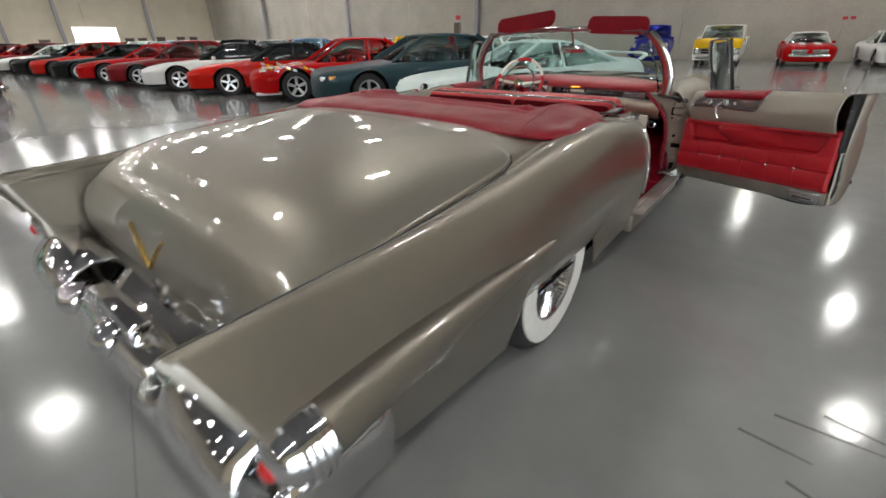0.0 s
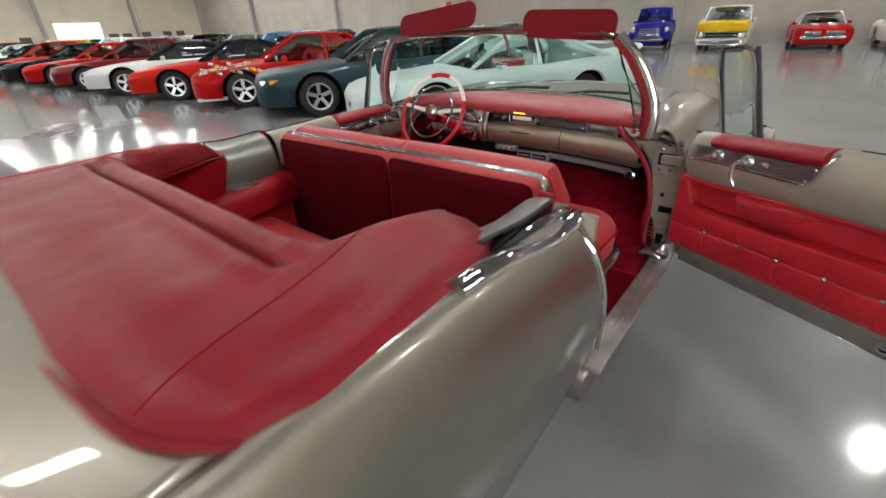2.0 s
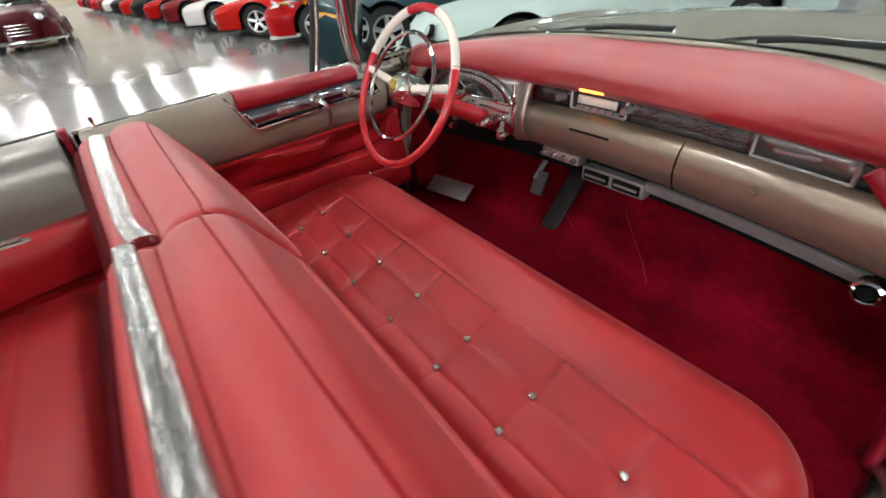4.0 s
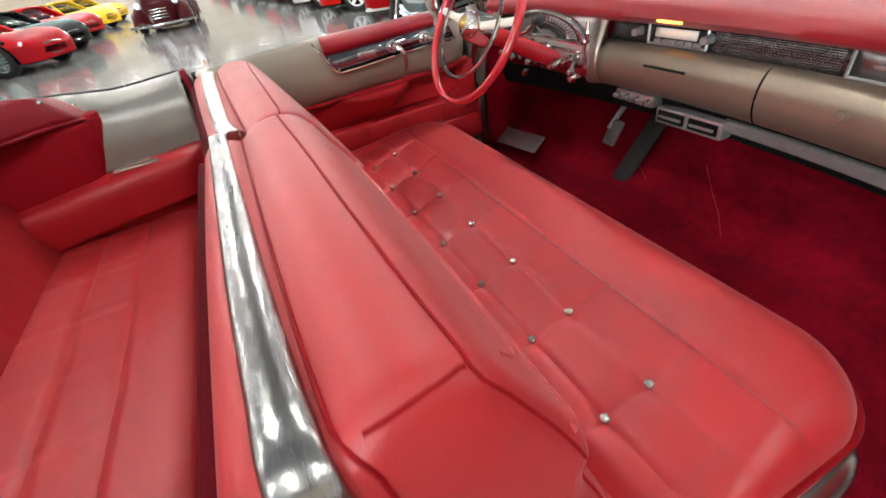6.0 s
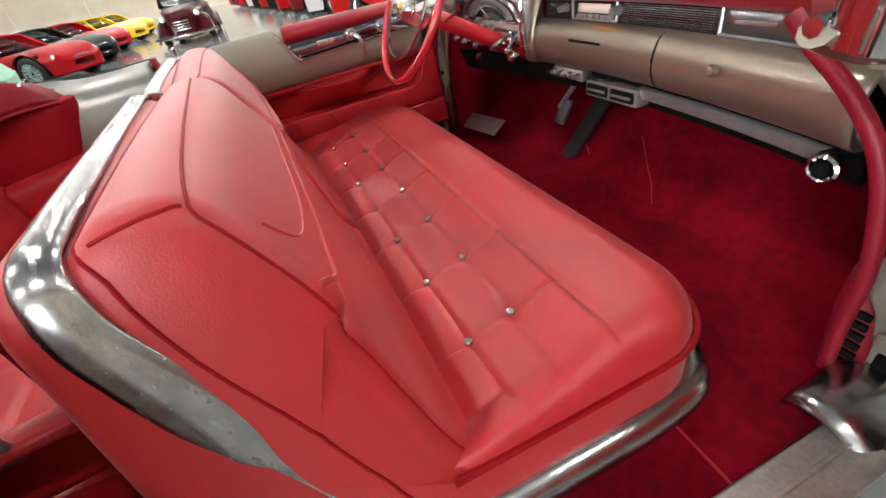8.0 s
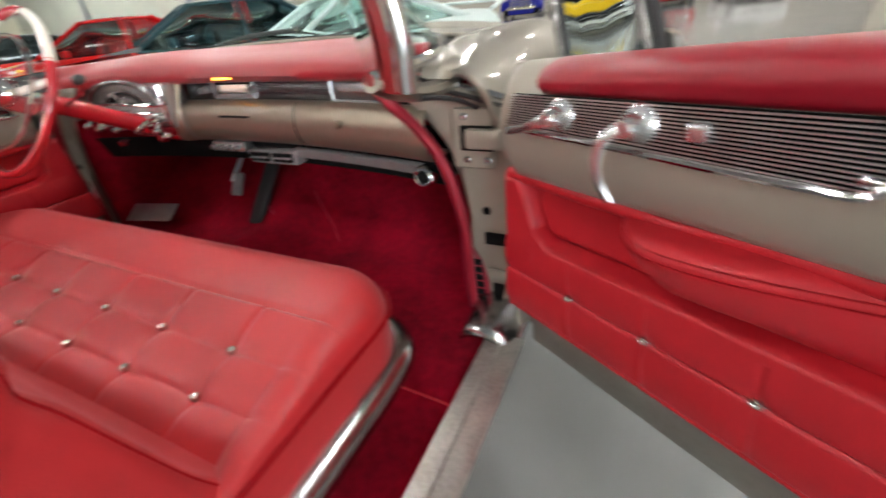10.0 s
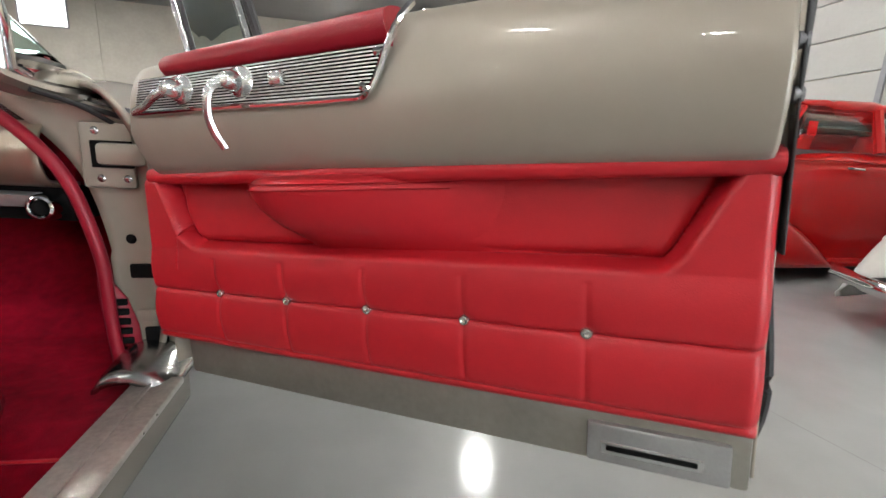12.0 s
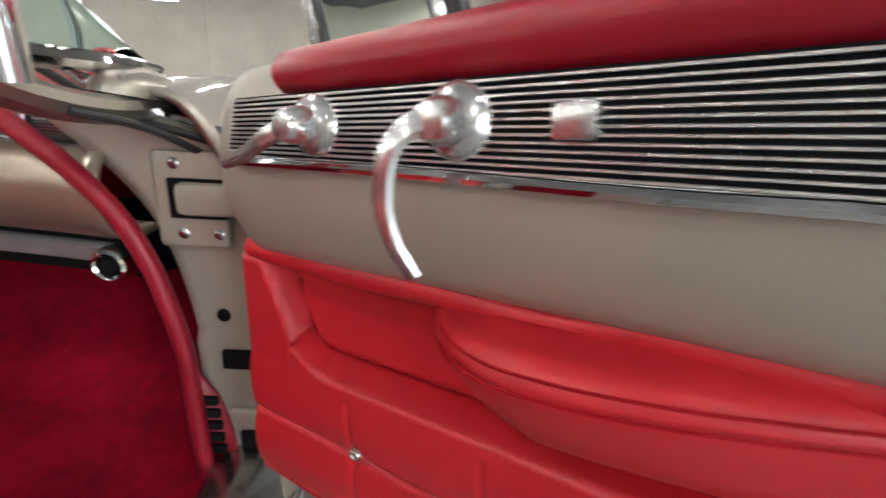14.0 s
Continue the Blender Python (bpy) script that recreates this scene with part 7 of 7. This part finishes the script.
# Vintage coupe and a pale car beside the open door
def vintage(label, m, paint, bumper=False, open_top=False):
    o = thing("open_roadster" if open_top else "vintage_coupe", label, "car", group="vintage cars")
    st = [(-3.4, 0.34, 0.55), (-3.2, 0.52, 0.78), (-2.6, 0.68, 0.98), (-1.9, 0.72, 1.045), (-1.0, 0.70, 1.05), (-0.55, 0.62, 1.03), (0.0, 0.51, 0.99), (0.45, 0.43, 0.95), (0.62, 0.38, 0.88), (0.74, 0.30, 0.76)]
    prof = [curve([(0, zt), (w * 0.55, zt - 0.006), (w * 0.88, zt - 0.04), (w * 0.985, zt - 0.12), (w * 1.03, 0.5 * zt + 0.12), (w * 0.98, 0.14)], 22) for _, w, zt in st]
    q = np.linspace(-3.4, 0.74, 80)
    g = hermite([p[0] for p in st], np.stack(prof), q)
    half = np.stack([g[..., 0], np.repeat(q[:, None], 22, 1), g[..., 1]], -1)
    full = np.concatenate([half[:, ::-1] * (-1, 1, 1), half[:, 1:]], 1)
    body = place("body", Shape().grid(full).add(full[0], [tuple(range(43))]).add(full[-1], [tuple(range(43))]), paint, o, angle=50)
    roof = []
    for y in np.linspace(-0.76, -2.95, 40):
        top = float(np.interp(y, [-2.95, -2.7, -2.35, -1.9, -1.5, -1.1, -0.74], [0.97, 1.13, 1.31, 1.44, 1.495, 1.478, 1.405]))
        low = (1.375 if y > -1.0 else 1.36) if y > -1.86 else 1.02
        low = min(low, top - 0.035)
        wide = 0.585 + 0.085 * min(1, max(0, (1.30 - low) / 0.25))
        row = curve([(0, top), (0.30, top - 0.012), (0.47, top - 0.055), (0.565, 0.5 * (top + low) + 0.005), (wide, low)], 14)
        roof.append([(-x, y, z) for x, z in row[::-1]] + [(x, y, z) for x, z in row[1:]])
    if not open_top:
        place("roof", Shape().grid(roof), paint, o, thick=0.012, angle=50)
    place("interior", Shape().box((-0.60, -2.6, 0.95), (0.60, -0.62, 1.058), 0.02).box((-0.55, -1.95, 1.05), (0.55, -1.8, 1.24), 0.05), INTERIOR, o)
    scr = [[(x * 0.60, -0.50 - 0.05 * abs(x) ** 2, 1.035) for x in np.linspace(-1, 1, 9)], [(x * 0.555, -0.755 - 0.02 * abs(x) ** 2, 1.37) for x in np.linspace(-1, 1, 9)]]
    place("windscreen", Shape().grid(scr), GLASS_CAR, o, thick=0.005).visible_shadow = False
    for side in (1, -1):
        for a, b, r in (((0.615, -0.54, 1.03), (0.572, -0.775, 1.36), 0.022),) if open_top else (((0.615, -0.54, 1.03), (0.572, -0.775, 1.36), 0.022), ((0.672, -1.50, 1.03), (0.592, -1.48, 1.37), 0.04), ((0.675, -1.84, 1.03), (0.592, -1.80, 1.37), 0.06)):
            place("roof_pillar", Shape().tube([(side * a[0], a[1], a[2]), (side * b[0], b[1], b[2])], r, 8), paint, o)
        if not open_top:
            place("side_glass", Shape().grid([[(side * 0.655, y, 1.03), (side * 0.585, y - 0.02, 1.37)] for y in np.linspace(-0.58, -1.86, 8)]), GLASS_CAR, o, thick=0.004).visible_shadow = False
        for name, y0, lead, tail in (("front_wing", 0.0, 0.66, 1.2), ("rear_wing", -2.55, 0.75, 0.8)):
            rows = []
            for t in np.linspace(0, 1, 46):
                y = lead - t * (lead + tail)
                zt = 0.72 - 0.42 * (y / lead) ** 2.2 if y > 0 else 0.72 - 0.58 * (-y / tail) ** (1.7 if name == "front_wing" else 2.2)
                low = 0.115
                if abs(y) < 0.37:
                    low = max(low, 0.33 + math.sqrt(max(0, 0.37**2 - y * y)) * 0.72)
                low = min(low, zt - 0.01)
                mid = max(low, zt - 0.16)
                rows.append([(side * x, y0 + y, z) for x, z in curve([(0.42, max(low, zt - 0.08)), (0.55, zt), (0.72, max(low + 0.006, zt - 0.035)), (0.815, max(low + 0.003, zt - 0.12)), (0.845, 0.5 * (mid + low)), (0.835, low)], 18)])
            place(name, Shape().grid(rows), paint, o, thick=0.012, angle=50)
        lo, hi = sorted((side * 0.60, side * 0.835))
        place("running_board", Shape().box((lo, -1.95, 0.115), (hi, -1.05, 0.16), 0.015), paint, o)
        for z in (0.735, 0.775):
            place("bonnet_strip", Shape().tube([(side * 0.47, 0.32, z), (side * 0.54, 0.0, z), (side * 0.635, -0.48, z)], 0.007, 6), CHROME, o)
        place("door_gap", Shape().tube([(side * 0.648, -0.56, 1.0), (side * 0.672, -0.58, 0.75), (side * 0.668, -0.66, 0.45)], 0.004, 5), SHADOWBOX, o)
        place("belt_line", Shape().tube([(side * 0.625, -0.5, 0.945), (side * 0.715, -1.0, 0.955), (side * 0.735, -1.9, 0.95)], 0.010, 6), paint, o)
        place("door_handle", Shape().tube([(side * 0.74, -1.12, 0.90), (side * 0.765, -1.14, 0.90), (side * 0.765, -1.25, 0.895)], 0.009, 6), CHROME, o)
        place("headlamp", Shape().lathe([(0.0, 0.04), (0.07, 0.03), (0.09, 0.0), (0.08, -0.08), (0.0, -0.2)], (side * 0.52, 0.42, 0.76), (0, 1, 0), 18), LAMPGLASS, o)
        for axle in (0.0, -2.55):
            road_wheel(o, side * 0.70, axle, 0.33, side, CHROME, True, 0)
    for k in range(5):
        place("grille_bar", Shape().box((-0.24, 0.70, 0.38 + 0.075 * k), (0.24, 0.77 - 0.008 * k, 0.415 + 0.075 * k), 0.012), CHROME, o)
    if not bumper:
        place("paper_notice", Shape().box((-0.630, -0.87, 1.13), (-0.626, -0.78, 1.25), 0.001), RED, o, "red paper notice in the window")
    if bumper:
        place("bumper", Shape().tube(curve([(-0.92, 0.55, 0.24), (-0.5, 0.80, 0.24), (0.5, 0.80, 0.24), (0.92, 0.55, 0.24)], 30), 0.045, 10), CHROME, o)
    o.matrix_world = m
    return o


vintage("glossy red vintage coupe with full rounded wings", pose(4.05, 5.87, 0, 0, 0, 90), GLOSSRED)
vintage("pearl white vintage coupe with a chrome bumper", pose(5.0, 3.62, 0, 0, 0, 97), PEARL, True)

# Open roadster and bright sports cars on the far side
DARKMAROON = car_paint("dark_maroon_paint", (0.055, 0.004, 0.006))
vintage("dark maroon open roadster with chrome lamps and bumper", pose(-16.5, 1.12, 0, 0, 0, -93), DARKMAROON, True, True)
SPORT = [(0.72, 0.30, 0.44), (0.69, 0.48, 0.52), (0.62, 0.66, 0.60), (0.48, 0.79, 0.70), (0.25, 0.86, 0.78), (0.0, 0.875, 0.82), (-0.45, 0.86, 0.79), (-1.0, 0.85, 0.80), (-1.8, 0.86, 0.82), (-2.5, 0.88, 0.87), (-3.0, 0.84, 0.82), (-3.3, 0.70, 0.70), (-3.36, 0.62, 0.58)]
SPORT_CAB = (-0.72, -1.20, -1.75, -2.7, 0.79, 1.18, 0.72, 0.52)


def sport_mouth(o, body):
    place("grille_mouth", Shape().lathe([(0.0, 0.010), (0.13, 0.006), (0.15, -0.05)], (0, 0.70, 0.41), (0, 1, 0.1), 28).moved(lambda p: (p[0] * 3.0, p[1] - 0.9 * p[0] ** 2, 0.41 + (p[2] - 0.41) * 0.75)), CHROME_WORN, body, "bright mesh in an oval nose opening")
    ring = [(0.46 * math.cos(t), 0.725 - 0.19 * math.cos(t) ** 2, 0.41 + 0.115 * math.sin(t)) for t in np.linspace(0, 2 * math.pi, 40)]
    place("mouth_ring", Shape().tube(ring, 0.016, 8), CHROME, body)
    for side in (1, -1):
        place("fog_lamp", Shape().lathe([(0.0, 0.03), (0.055, 0.022), (0.07, 0.0), (0.065, -0.06)], (side * 0.62, 0.55, 0.57), (side * 0.2, 1, 0.15), 18), LAMPGLASS, body)
        strip = stick(body, [[(side * 1.0, y, z) for y in np.linspace(0.30, -2.6, 20)] for z in (0.285, 0.31)], False)
        place("sill_strip", strip, CHROME_WORN, body, thick=0.002)


SPOKED = material("bright_spoke_metal", (0.60, 0.66, 0.72), 0.22, 1.0, 0.0, 12.0, 0.1)
for k, (paint, word) in enumerate(((SEAFOAM, "pale mint"), (CRIMSON, "deep red"), (BLACK, "black"), (RED, "bright red"), (YELLOW, "yellow"), (YELLOW, "yellow"))):
    x, y = ((-10.9, -2.75), (-13.07, -1.62), (-15.9, -1.75), (-19.8, -2.0), (-23.5, -1.9), (-28.5, -2.2))[k]
    automobile(word + " low sports car with multi-spoke wheels", pose(x, y, 0, 0, 0, -29), paint, SPORT, SPORT_CAB, 2.45, 0.35, rim=SPOKED, lamps="none", spokes=14, extra=sport_mouth)
